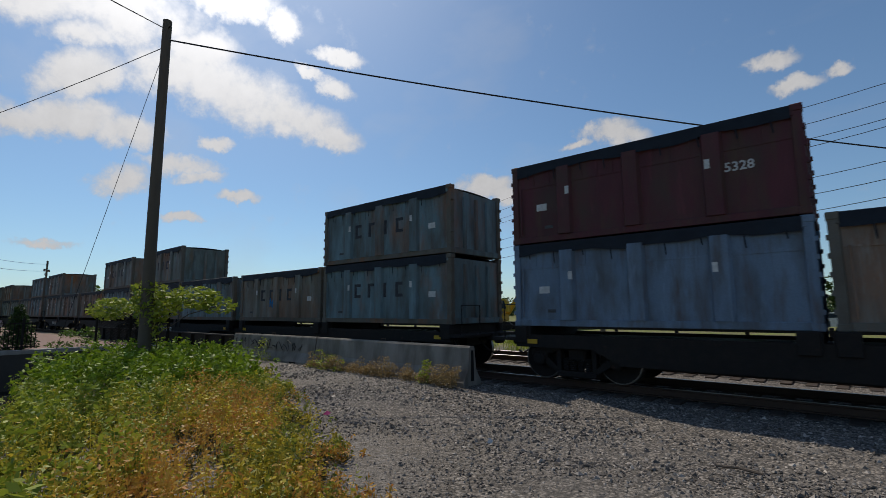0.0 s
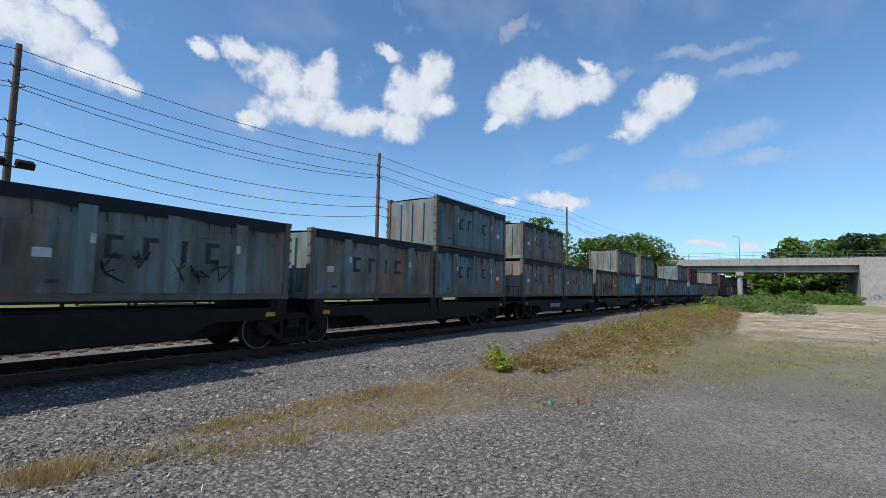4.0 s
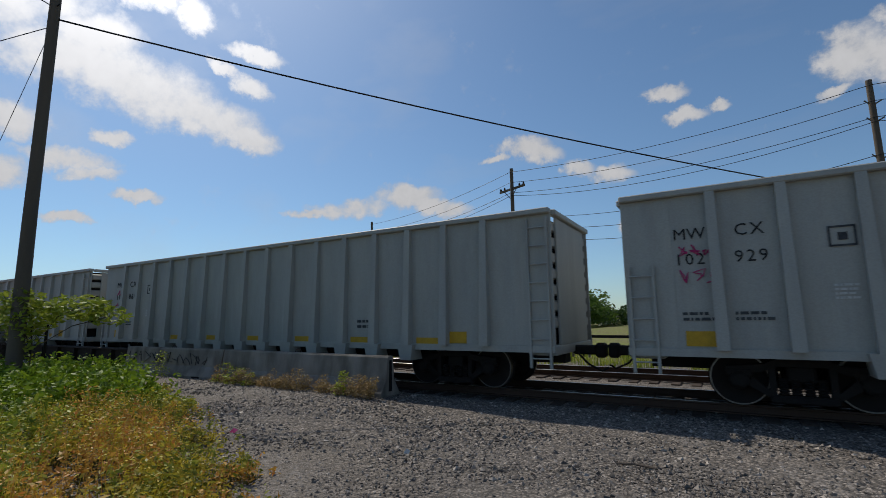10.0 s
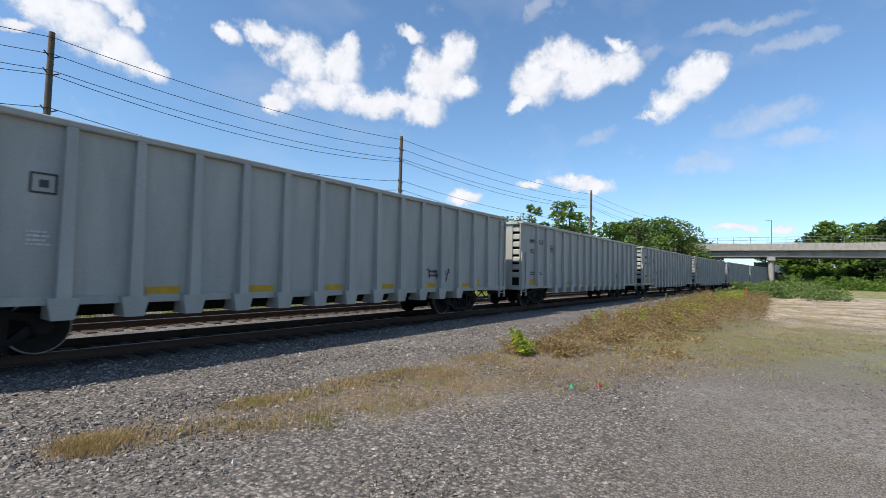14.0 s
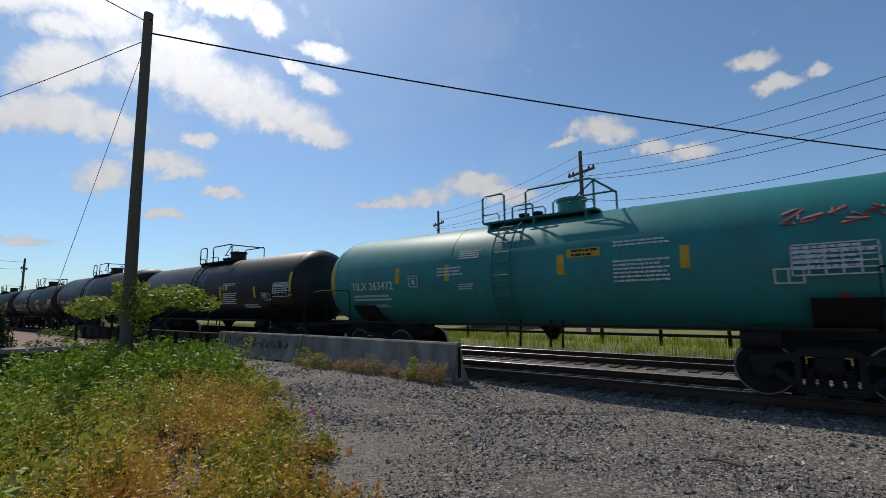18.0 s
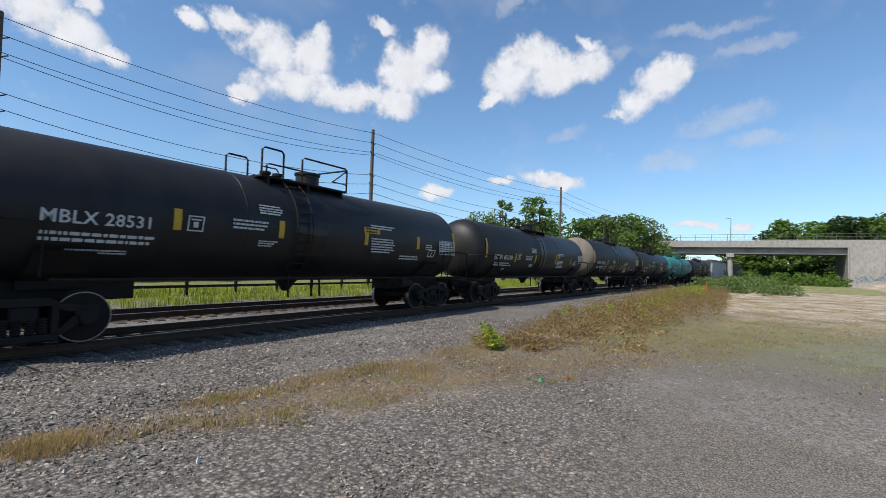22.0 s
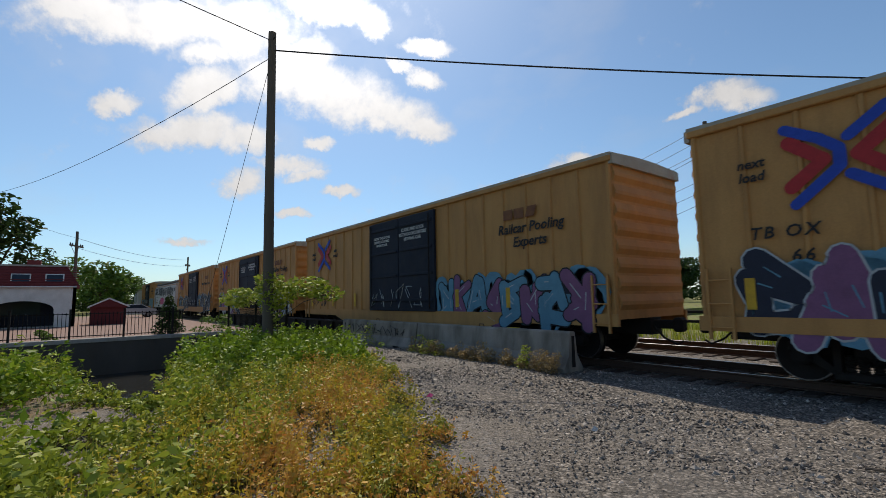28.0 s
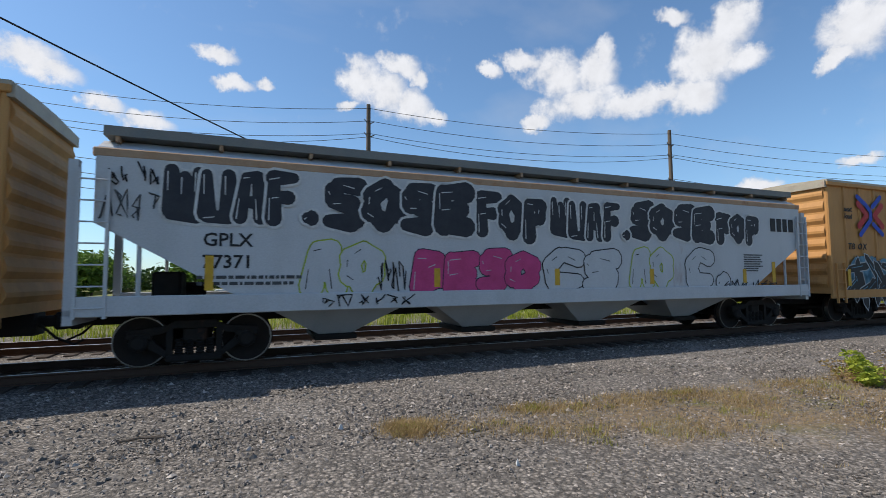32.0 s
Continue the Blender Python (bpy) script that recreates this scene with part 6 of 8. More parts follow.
def ground_material():
    m = bpy.data.materials.new("gravel_and_dry_grass")
    m.use_nodes = True
    nt = m.node_tree
    N, Lk = nt.nodes.new, nt.links.new
    bsdf = nt.nodes["Principled BSDF"]
    bsdf.inputs["Roughness"].default_value = 0.95
    bsdf.inputs["Specular IOR Level"].default_value = 0.2
    co = N("ShaderNodeTexCoord").outputs["Object"]
    att = N("ShaderNodeAttribute")
    att.attribute_name = "cover"
    sep = N("ShaderNodeSeparateColor")
    Lk(att.outputs["Color"], sep.inputs[0])

    def noise_tex(scale, detail=5.0, rough=0.6):
        n = N("ShaderNodeTexNoise")
        n.inputs["Scale"].default_value, n.inputs["Detail"].default_value, n.inputs["Roughness"].default_value = scale, detail, rough
        Lk(co, n.inputs["Vector"])
        return n.outputs["Fac"]

    def ramp(fac, lo, hi, a=0.0, b=1.0):
        r = N("ShaderNodeMapRange")
        for k, v in zip(("From Min", "From Max", "To Min", "To Max"), (lo, hi, a, b)):
            r.inputs[k].default_value = v
        Lk(fac, r.inputs["Value"])
        return r.outputs[0]

    def mix(fac, a, b):
        n = N("ShaderNodeMixRGB")
        for i, v in enumerate((fac, a, b)):
            if isinstance(v, tuple):
                n.inputs[i].default_value = (*v, 1)
            else:
                Lk(v, n.inputs[i])
        return n.outputs[0]

    def op(kind, a, b):
        n = N("ShaderNodeMath")
        n.operation, n.use_clamp = kind, True
        for i, v in enumerate((a, b)):
            if isinstance(v, float):
                n.inputs[i].default_value = v
            else:
                Lk(v, n.inputs[i])
        return n.outputs[0]
    vor = N("ShaderNodeTexVoronoi")
    vor.inputs["Scale"].default_value = 26.0
    Lk(co, vor.inputs["Vector"])
    vor2 = N("ShaderNodeTexVoronoi")
    vor2.inputs["Scale"].default_value = 60.0
    Lk(co, vor2.inputs["Vector"])
    stone = N("ShaderNodeSeparateColor")
    Lk(vor.outputs["Color"], stone.inputs[0])
    gravel = mix(ramp(stone.outputs[0], 0, 1), (0.062, 0.054, 0.047), (0.42, 0.365, 0.315))
    # cell rims darkened in the colour, as shade in the gaps between stones
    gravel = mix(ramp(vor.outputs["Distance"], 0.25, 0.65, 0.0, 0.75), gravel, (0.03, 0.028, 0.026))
    gravel = mix(ramp(noise_tex(0.6), 0.4, 0.7, 0.0, 0.4), gravel, (0.13, 0.122, 0.115))
    cell = N("ShaderNodeSeparateColor")
    Lk(vor2.outputs["Color"], cell.inputs[0])
    fine = mix(ramp(noise_tex(70.0, 3.0), 0.3, 0.7), (0.075, 0.064, 0.052), (0.31, 0.264, 0.212))
    fine = mix(ramp(cell.outputs[0], 0.5, 1.0, 0.0, 0.9), fine, (0.42, 0.37, 0.315))
    fine = mix(ramp(noise_tex(0.35), 0.45, 0.65, 0.0, 0.6), fine, (0.25, 0.22, 0.185))
    # same painted gap shade for the smaller stones
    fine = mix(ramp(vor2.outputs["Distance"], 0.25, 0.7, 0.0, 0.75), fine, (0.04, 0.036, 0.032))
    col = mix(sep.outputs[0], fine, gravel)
    pale = op("MULTIPLY", ramp(noise_tex(0.22, 3.0), 0.52, 0.62), ramp(noise_tex(14.0, 6.0, 0.75), 0.45, 0.62))
    col = mix(op("MULTIPLY", pale, 0.45), col, (0.34, 0.32, 0.30))
    speck = mix(ramp(noise_tex(180.0, 2.0), 0.62, 0.72), (0.0, 0.0, 0.0), (1.0, 1.0, 1.0))
    col = mix(op("MULTIPLY", speck, 0.3), col, (0.45, 0.44, 0.42))
    # oily brown ballast, darkened further in the colour for shade under the train
    oil_and_shade = N("ShaderNodeAttribute")
    oil_and_shade.attribute_name = "oil_and_shade"
    col = mix(op("MULTIPLY", oil_and_shade.outputs["Fac"], 0.85), col, mix(ramp(stone.outputs[0], 0, 1), (0.014, 0.010, 0.008), (0.06, 0.042, 0.033)))
    dry = mix(ramp(noise_tex(11.0, 8.0, 0.75), 0.35, 0.65), (0.105, 0.073, 0.042), (0.27, 0.19, 0.105))
    dry = mix(ramp(noise_tex(1.7, 6.0), 0.52, 0.66), dry, (0.14, 0.125, 0.045))
    patch = op("MULTIPLY", ramp(op("MULTIPLY", sep.outputs[1], ramp(noise_tex(1.9, 8.0, 0.75), 0.26, 0.68)), 0.12, 0.5), ramp(noise_tex(24.0, 4.0, 0.7), 0.3, 0.55))
    col = mix(patch, col, dry)
    sand = mix(ramp(noise_tex(3.0, 8.0), 0.35, 0.65), (0.38, 0.30, 0.215), (0.52, 0.43, 0.33))
    col = mix(op("MULTIPLY", sep.outputs[2], ramp(noise_tex(0.5, 8.0, 0.7), 0.38, 0.55)), col, sand)
    turf = mix(ramp(noise_tex(5.0, 8.0, 0.7), 0.35, 0.65), (0.09, 0.12, 0.025), (0.24, 0.25, 0.07))
    col = mix(op("MULTIPLY", att.outputs["Alpha"], ramp(noise_tex(0.8, 8.0, 0.72), 0.36, 0.56)), col, turf)
    Lk(col, bsdf.inputs["Base Color"])
    b = N("ShaderNodeBump")
    b.inputs["Strength"].default_value, b.inputs["Distance"].default_value = 0.9, 0.03
    h = op("ADD", op("MULTIPLY", vor.outputs["Distance"], 0.5), op("MULTIPLY", noise_tex(45.0), 0.5))
    Lk(h, b.inputs["Height"])
    b.invert = True
    Lk(b.outputs[0], bsdf.inputs["Normal"])
    return m


M_GROUND = ground_material()


def strip_up(x):
    """Upper edge of the dry grass, along the gravel shoulder."""
    return min(5.1 - 0.12 * min(5.0, max(0.0, x - 4)), on_track(x)[1] - 3.9)


def strip_low(x):
    """Lower edge of the dry grass, towards the bare lot."""
    return max(4.4 - 0.5 * (x - 1.9), -14.0)


def build_ground():
    xs = [-2500, -1200, -600, -300, -200, -140, -100, -80, -60, -50, -44, -40, -36, -32, -30, -28, -27, -26.02, -26.0]
    xs += [-26 + 0.75 * k for k in range(1, 26)] + [-7 + 0.7 * k for k in range(0, 66)] + [40 + 3 * k for k in range(0, 20)] + [100 + 6 * k for k in range(0, 12)] + [180, 220, 300, 500, 900, 1600, 2500]
    ys = [-2500, -1200, -500, -200, -100, -70, -50, -40, -32, -27, -23, -19, -16, -13, -10, -8, -6.5, -5] + [-4 + 0.6 * k for k in range(0, 30)] + [14.5, 16, 18, 20, 23, 27, 32, 40, 55, 80, 120, 200, 400, 900, 2500]
    verts = [(x, y, ground_z(x, y) + (0.02 * noise.noise((x * 0.8, y * 0.8, 0)) if abs(x) < 60 else 0)) for x in xs for y in ys]
    n = len(ys)
    faces = [(i * n + j, (i + 1) * n + j, (i + 1) * n + j + 1, i * n + j + 1) for i in range(len(xs) - 1) for j in range(n - 1)]
    me = bpy.data.meshes.new("ground")
    me.from_pydata(verts, [], faces)
    att = me.color_attributes.new("cover", "FLOAT_COLOR", "POINT")
    data, oily = [], []
    for x, y, z in verts:
        _, ty, _ = on_track(x)
        d = ty - y
        rough = 1.0 if d < 5.2 else max(0.0, 1 - (d - 5.2) / 1.5)
        if x < -8:
            rough = max(0.0, rough - (-8 - x) / 5.0) if d > 3.5 else rough
        if -5 < x < 9 and 0 < y < 7:
            rough = max(rough, 0.85 * min(1.0, (x + 5) / 2.5, (9 - x) / 3.0, y / 1.5))
        up, low = strip_up(x), strip_low(x)
        g = 0.0
        if 1.2 < x < 130 and low - 0.6 < y < up + 0.5:
            g = min(1.0, (up + 0.5 - y) / 0.8, (y - low + 0.6) / 1.4) * min(1.0, 0.62 + 0.4 * max(0.0, 1 - (up - y) / 2.5) + 0.01 * x) * min(1.0, 0.35 + (x - 1.2) / 5.0)
        if x <= -9 and y < 2.6 - 0.272 * x:
            g = 1.0
        if d < -9 or x > 125 or x < -50:
            g = max(g, 0.9)
        b = max(0.0, min(1.0, (x - 15) / 10.0)) if (y < up - 4 and x < 120) else 0.0
        green = 1.0 if (d < -7.5 or x < -70 or x > 127 or (x > 60 and d > 9 and y > -18)) else 0.0
        if x > 9 and y < up - 1.5 and x < 24:
            green = max(green, 0.5 * min(1.0, (x - 9) / 4.0, (24 - x) / 6.0))
        data += [rough, g, b, green]
        # strip along both tracks: oily stones plus painted shade
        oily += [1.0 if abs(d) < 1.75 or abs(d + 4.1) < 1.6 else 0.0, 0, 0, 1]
    att.data.foreach_set("color", data)
    me.color_attributes.new("oil_and_shade", "FLOAT_COLOR", "POINT").data.foreach_set("color", oily)
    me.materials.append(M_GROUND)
    tagged(new("ground", me), "grey gravel lot with dry grass and a creek cut", kind="structure")


build_ground()
water = Shape().box(CREEK_A + 0.05, CREEK_B, -60, 60, WATER - 0.2, WATER)
M_WATER = material("creek_water", (0.03, 0.03, 0.028), 0.08, second=(0.015, 0.015, 0.014), scale=1.0, bump=0.5, fine=6)
solid("water", water, M_WATER, "dark shallow rippling creek water", kind="structure")


# ---- tracks ----
def track(y_off, s0, s1, name, label):
    t = thing(name, label, "railway track", kind="structure")
    prof = [(-0.07, -0.17), (0.07, -0.17), (0.07, -0.155), (0.012, -0.14), (0.012, -0.045), (0.036, -0.03), (0.036, -0.004), (-0.036, -0.004), (-0.036, -0.03), (-0.012, -0.045), (-0.012, -0.14), (-0.07, -0.155)]
    cuts = [s0 + (s1 - s0) * k / 90 for k in range(91)]
    for g in (-0.755, 0.755):
        body, head = Shape(), Shape()
        for shape, outline in ((body, prof), (head, [(-0.034, -0.004), (0.034, -0.004), (0.028, 0.0), (-0.028, 0.0)])):
            n = len(outline)
            for s in cuts:
                for u, z in outline:
                    x, y, _ = on_track(s, y_off + g + u)
                    shape.v.append((x, y, z))
            for i in range(len(cuts) - 1):
                for k in range(n):
                    a, b = i * n + k, i * n + (k + 1) % n
                    shape.f.append((a, a + n, b + n, b))
        r = part("rail", body, M_RAIL, t)
        part("rail_head", head, M_RAILTOP, r)
    tie = Shape().box(-0.115, 0.115, -1.3, 1.3, -0.34, -0.165, 0.015).mesh("tie", M_TIE)
    rest = Shape()
    s = s0
    jit = random.Random(3)
    while s < s1:
        x, y, h = on_track(s, y_off)
        if -40 < s < 60:
            part("tie", tie, None, t, at=(x + jit.uniform(-.02, .02), y + jit.uniform(-.05, .05), jit.uniform(-0.012, 0.004)), turn=(0, 0, math.degrees(h) + jit.uniform(-1, 1)))
            s += 0.52
        else:
            c, q = math.cos(h), math.sin(h)
            rest.add([(x + c * u - q * v, y + q * u + c * v, z) for u in (-0.115, 0.115) for v in (-1.3, 1.3) for z in (-0.34, -0.165)], [(0, 1, 3, 2), (4, 6, 7, 5), (0, 4, 5, 1), (2, 3, 7, 6), (1, 5, 7, 3)])
            s += 0.7
    tagged(part("distant_ties", rest, M_TIE, t), kind="stuff")
    return t


track(0.0, -260, 260, "track_1", "main railway track with rusty rails and dark timber ties")
track(4.1, -200, 220, "track_2", "second railway track behind the train")


# ---- greenery tools ----
def leaves(rng, blobs, size):
    """Small leaf faces scattered in ellipsoids: (x, y, z, rx, ry, rz, count)."""
    allv, allf = [], []
    n0 = 0
    for x, y, z, rx, ry, rz, count in blobs:
        d = rng.normal(size=(count, 3))
        d /= np.linalg.norm(d, axis=1)[:, None]
        d *= (0.45 + 0.6 * rng.random((count, 1)) ** 0.6)
        mid = np.array([x, y, z]) + d * np.array([rx, ry, rz])
        a = rng.normal(size=(count, 3))
        a[:, 2] *= 0.5
        a /= np.linalg.norm(a, axis=1)[:, None]
        b = np.cross(a, rng.normal(size=(count, 3)))
        b /= np.linalg.norm(b, axis=1)[:, None]
        s = size * (0.6 + 0.8 * rng.random((count, 1)))
        q = np.stack([mid - a * s, mid - b * s * 0.45, mid + a * s, mid + b * s * 0.45], 1)
        allv.append(q.reshape(-1, 3))
        allf.append(n0 + np.arange(count * 4).reshape(-1, 4))
        n0 += count * 4
    return np.concatenate(allv), np.concatenate(allf)


def raw_mesh(name, v, f, mat):
    me = bpy.data.meshes.new(name)
    me.from_pydata(v.tolist(), [], f.tolist())
    me.materials.append(mat)
    return me


def leaf_material(name, a, b, c=None):
    m = bpy.data.materials.new(name)
    m.use_nodes = True
    nt = m.node_tree
    N, Lk = nt.nodes.new, nt.links.new
    bsdf = nt.nodes["Principled BSDF"]
    bsdf.inputs["Roughness"].default_value = 0.55
    bsdf.inputs["Specular IOR Level"].default_value = 0.25
    geo = N("ShaderNodeNewGeometry")
    r = N("ShaderNodeValToRGB")
    r.color_ramp.elements[0].color, r.color_ramp.elements[1].color = (*a, 1), (*b, 1)
    if c:
        e = r.color_ramp.elements.new(0.8)
        e.color = (*c, 1)
    Lk(geo.outputs["Random Per Island"], r.inputs[0])
    Lk(r.outputs[0], bsdf.inputs["Base Color"])
    tr = N("ShaderNodeBsdfTranslucent")
    Lk(r.outputs[0], tr.inputs[0])
    mix = N("ShaderNodeMixShader")
    mix.inputs[0].default_value = 0.3
    Lk(bsdf.outputs[0], mix.inputs[1]), Lk(tr.outputs[0], mix.inputs[2])
    Lk(mix.outputs[0], nt.nodes["Material Output"].inputs[0])
    return m


L_TREE = leaf_material("tree_leaves", (0.06, 0.115, 0.018), (0.15, 0.24, 0.04))
L_PALE = leaf_material("pale_tree_leaves", (0.08, 0.13, 0.035), (0.16, 0.22, 0.06))
L_DARKT = leaf_material("dark_tree_leaves", (0.02, 0.045, 0.012), (0.05, 0.09, 0.02))
L_WEED = leaf_material("weed_leaves", (0.13, 0.19, 0.02), (0.42, 0.45, 0.06))
L_YEL = leaf_material("yellow_weed_leaves", (0.36, 0.27, 0.03), (0.74, 0.53, 0.06), (0.50, 0.42, 0.05))
L_RUST = leaf_material("reddish_weed_leaves", (0.50, 0.20, 0.05), (0.74, 0.42, 0.08), (0.50, 0.33, 0.06))
L_DRY = leaf_material("dry_grass_blades", (0.27, 0.175, 0.08), (0.52, 0.38, 0.20), (0.33, 0.24, 0.10))
L_BROWN = leaf_material("brown_dead_weeds", (0.19, 0.105, 0.055), (0.42, 0.28, 0.14), (0.26, 0.20, 0.07))
NPR = np.random.default_rng(5)


def tree(x, y, h, spread, mat=None, label="broadleaf tree in full leaf", dense=1.0, seed=0, base=None, leaf=0.22):
    r = random.Random(seed + int(x * 7 + y * 13))
    t = thing("tree", label, "tree", "trees")
    z0 = ground_z(x, y) if base is None else base
    t.location = (x, y, z0 - 0.1)
    trunk = Shape().tube([(0, 0, 0), (r.uniform(-.1, .1), 0.05, h * 0.25), (r.uniform(-.3, .3), r.uniform(-.2, .2), h * 0.5), (r.uniform(-.4, .4), 0, h * 0.85)], 0.03 * h, 8, 0.25)
    blobs = []
    k = max(9, int(spread * 4.5))
    for i in range(k):
        a = r.random() * 6.28
        q = math.sqrt(r.random())
        zz = r.uniform(0.3, 0.97)
        wid = math.sin(math.pi * min(1, (zz - 0.1) / 0.95)) ** 0.6
        px, py, pz = math.cos(a) * q * spread * wid * 0.8, math.sin(a) * q * spread * wid * 0.8, h * zz
        s = spread * r.uniform(0.24, 0.44)
        blobs.append((px, py, pz, s, s, s * 0.75, int(150 * dense * (s / leaf) ** 1.1 / 6)))
        if i % 2 == 0:
            trunk.tube([(0, 0, h * r.uniform(0.2, 0.45)), (px * 0.5, py * 0.5, pz * 0.75), (px, py, pz)], 0.011 * h, 5, 0.3)
    part("trunk", trunk, M_BARK, t, smooth=60)
    v, f = leaves(NPR, blobs, leaf)
    part("crown", raw_mesh("crown", v, f, mat or L_TREE), None, t)
    return t


# ---- the right: highway bridge, trees beyond ----
def road_bridge():
    b = thing("road_bridge", "pale concrete road bridge on steel girders with mesh fence", "bridge")
    X0, X1 = 113.0, 125.0
    part("deck", Shape().box(X0, X1, -75, 30, 7.3, 7.75), M_CONC, b)
    steel = material("grey_bridge_steel", (0.30, 0.30, 0.29), 0.7, scale=0.4, streak=3, soil=0.3, bump=0.05)
    for k in range(5):
        part("girder", Shape().box(X0 + 0.8 + 2.6 * k, X0 + 1.1 + 2.6 * k, -17.6, 30, 6.0, 7.3), steel, b)
    part("girder_flange", Shape().box(X0 + 0.65, X0 + 1.25, -17.6, 30, 5.95, 6.05), steel, b)
    for x in (X0 - 0.15, X1 - 0.15):
        part("parapet", Shape().box(x, x + 0.35, -75, 30, 7.2, 8.6, 0.04), M_CONC, b)
    abut = Shape().box(X0 - 0.3, X1 + 0.3, -20.5, -17.6, -0.6, 7.3)
    part("abutment", abut, M_CONC, b)
    part("wing_wall", Shape().prism([(-20.4, -0.6), (-17.8, -0.6), (-17.8, 7.3), (-45, 7.3), (-45, 5.5)], X0 - 0.6, X0 - 0.1, "x"), M_CONC, b)
    for x in (X0 + 1.0, X0 + 6.0, X0 + 11.0):
        part("pier_column", Shape().lathe([(-0.5, 0.5), (5.3, 0.5)], 16, "z", (x, 0.9, 0)), M_CONC, b, smooth=40)
    part("pier_cap", Shape().box(X0 + 0.1, X1 - 0.1, 0.2, 1.6, 5.2, 6.0, 0.05), M_CONC, b)
    for k in range(36):
        part("fence_post", Shape().tube([(X0, -74 + 2.9 * k, 8.6), (X0, -74 + 2.9 * k, 9.9)], 0.04, 5), M_RAILTOP, b)
    for z in (8.75, 9.3, 9.85):
        part("fence_rail", Shape().tube([(X0, -74, z), (X0, 29, z)], 0.03, 4), M_RAILTOP, b)
    r = random.Random(4)
    gr = Shape()
    for k in range(9):
        y = -19 - k * 0.65
        gr.tube([(X0 - 0.63, y + r.uniform(-.5, .5), 0.6 + 1.4 * r.random() + 0.12 * k) for _ in range(6)], 0.05, 4)
    part("graffiti", gr, M_SKYP, b, "sprayed tags on the abutment")
    for y in (16.5, 0.9):
        lampost = thing("street_lamp", "tall slim grey street lamp on the bridge", "street lamp", "bridge lamps")
        lampost.location = (X1 - 1, y, 7.75)
        part("pole", Shape().tube([(0, 0, 0), (0, 0, 6.6)], 0.1, 6, 0.6), M_RAILTOP, lampost)
        part("arm", Shape().tube([(0, 0, 6.5), (0, 1.2, 6.7)], 0.05, 5), M_RAILTOP, lampost)
    return b


road_bridge()
for i, (x, y, h, sp) in enumerate([(137, -12, 15.5, 6), (139, -22, 15.5, 6.5), (134, -4, 9, 4.5), (145, -30, 16, 7), (150, -42, 15, 7), (140, -17, 14.5, 5.5), (142, -26, 15, 5.5), (141, -8, 13, 5), (146, -37, 15.5, 6), (152, -50, 16, 7), (140, 26, 10, 5), (136, 34, 11, 6), (150, -58, 12, 7), (133, -17, 7, 5),
                                   (160, 0, 10, 6), (160, -24, 14, 8), (165, 20, 12, 7), (131, -8, 5, 4), (130, -13, 5, 4)]):
    tree(x, y, h, sp, (L_TREE, L_DARKT, L_TREE)[i % 3], seed=i, dense=0.9, leaf=0.5, base=-0.2)
for i, (x, y, h, sp) in enumerate([(58, 26.5, 11.2, 2.4), (63, 23.5, 12.6, 2.9), (55.5, 27.5, 8.0, 1.8), (74, 21, 9.5, 4.0), (82, 19, 11.4, 4.8), (92, 18, 12, 5), (68, 26, 8, 4), (100, 15.5, 11.5, 5), (104, 24, 13, 6), (86, 30, 12, 6), (78, 40, 12, 6), (110, 12.5, 8.5, 3.5)]):
    tree(x, y, h, sp, (L_PALE, L_TREE, L_PALE, L_TREE)[i % 4] if i < 3 else (L_TREE, L_PALE, L_TREE)[i % 3], seed=20 + i, dense=1.0, leaf=0.3)

# ---- utility poles and wires behind the track ----
POLES = [(-31.8, 38.9, 12.0, "cross"), (-12.0, 30.0, 12.0, "cross"), (6.5, 26.7, 11.9, "tall"), (27.3, 23.7, 11.9, "tall"), (58.5, 19.0, 11.9, "tall"), (95.0, 15.5, 11.9, "tall")]


def utility_pole(x, y, h, kind):
    p = thing("utility_pole", "weathered timber utility pole with crossarms", "utility pole", "utility poles")
    z = ground_z(x, y)
    p.location = (x, y, z)
    part("pole", Shape().tube([(0, 0, 0), (0, 0, h + 0.3)], 0.17, 10, 0.7), M_POLE, p, smooth=60)
    if kind == "cross":
        part("crossarm", Shape().box(-1.25, 1.25, -0.06, 0.06, h - 1.25, h - 1.1, 0.01), M_POLE, p, turn=(0, 0, -25))
        part("brace", Shape().tube([(-0.7, -0.15, h - 1.2), (0, -0.15, h - 1.9), (0.7, -0.15, h - 1.2)], 0.025, 5), M_POLE, p, turn=(0, 0, -25))
        for u in (-1.15, -0.75, 0.75, 1.15):
            part("insulator", Shape().lathe([(0, 0.05), (0.08, 0.07), (0.18, 0.04)], 8, "z", (u, 0, h - 1.1)), M_DARK, p, turn=(0, 0, -25))
    else:
        for dz in (0.7, 1.5, 3.2, 3.9):
            part("standoff", Shape().tube([(0, 0, h - dz - 0.2), (0.35, 0.0, h - dz)], 0.03, 5).tube([(0, 0, h - dz - 0.2), (-0.25, 0.0, h - dz + 0.1)], 0.03, 5), M_POLE, p)
    return p


for q in POLES:
    utility_pole(*q)
# floodlight pair on the pole across the track
flood = thing("floodlight_pair", "two square floodlights on a bracket of the utility pole", "floodlight")
flood.location = (6.5, 26.5, 6.4)
part("bracket", Shape().tube([(-0.6, 0, 0), (0.6, 0, 0)], 0.04, 6), M_DARK, flood)
for u in (-0.5, 0.5):
    part("lamp_head", Shape().box(u - 0.32, u + 0.32, -0.25, 0.15, 0.02, 0.35, 0.04), M_DARK, flood, turn=(25, 0, 0))


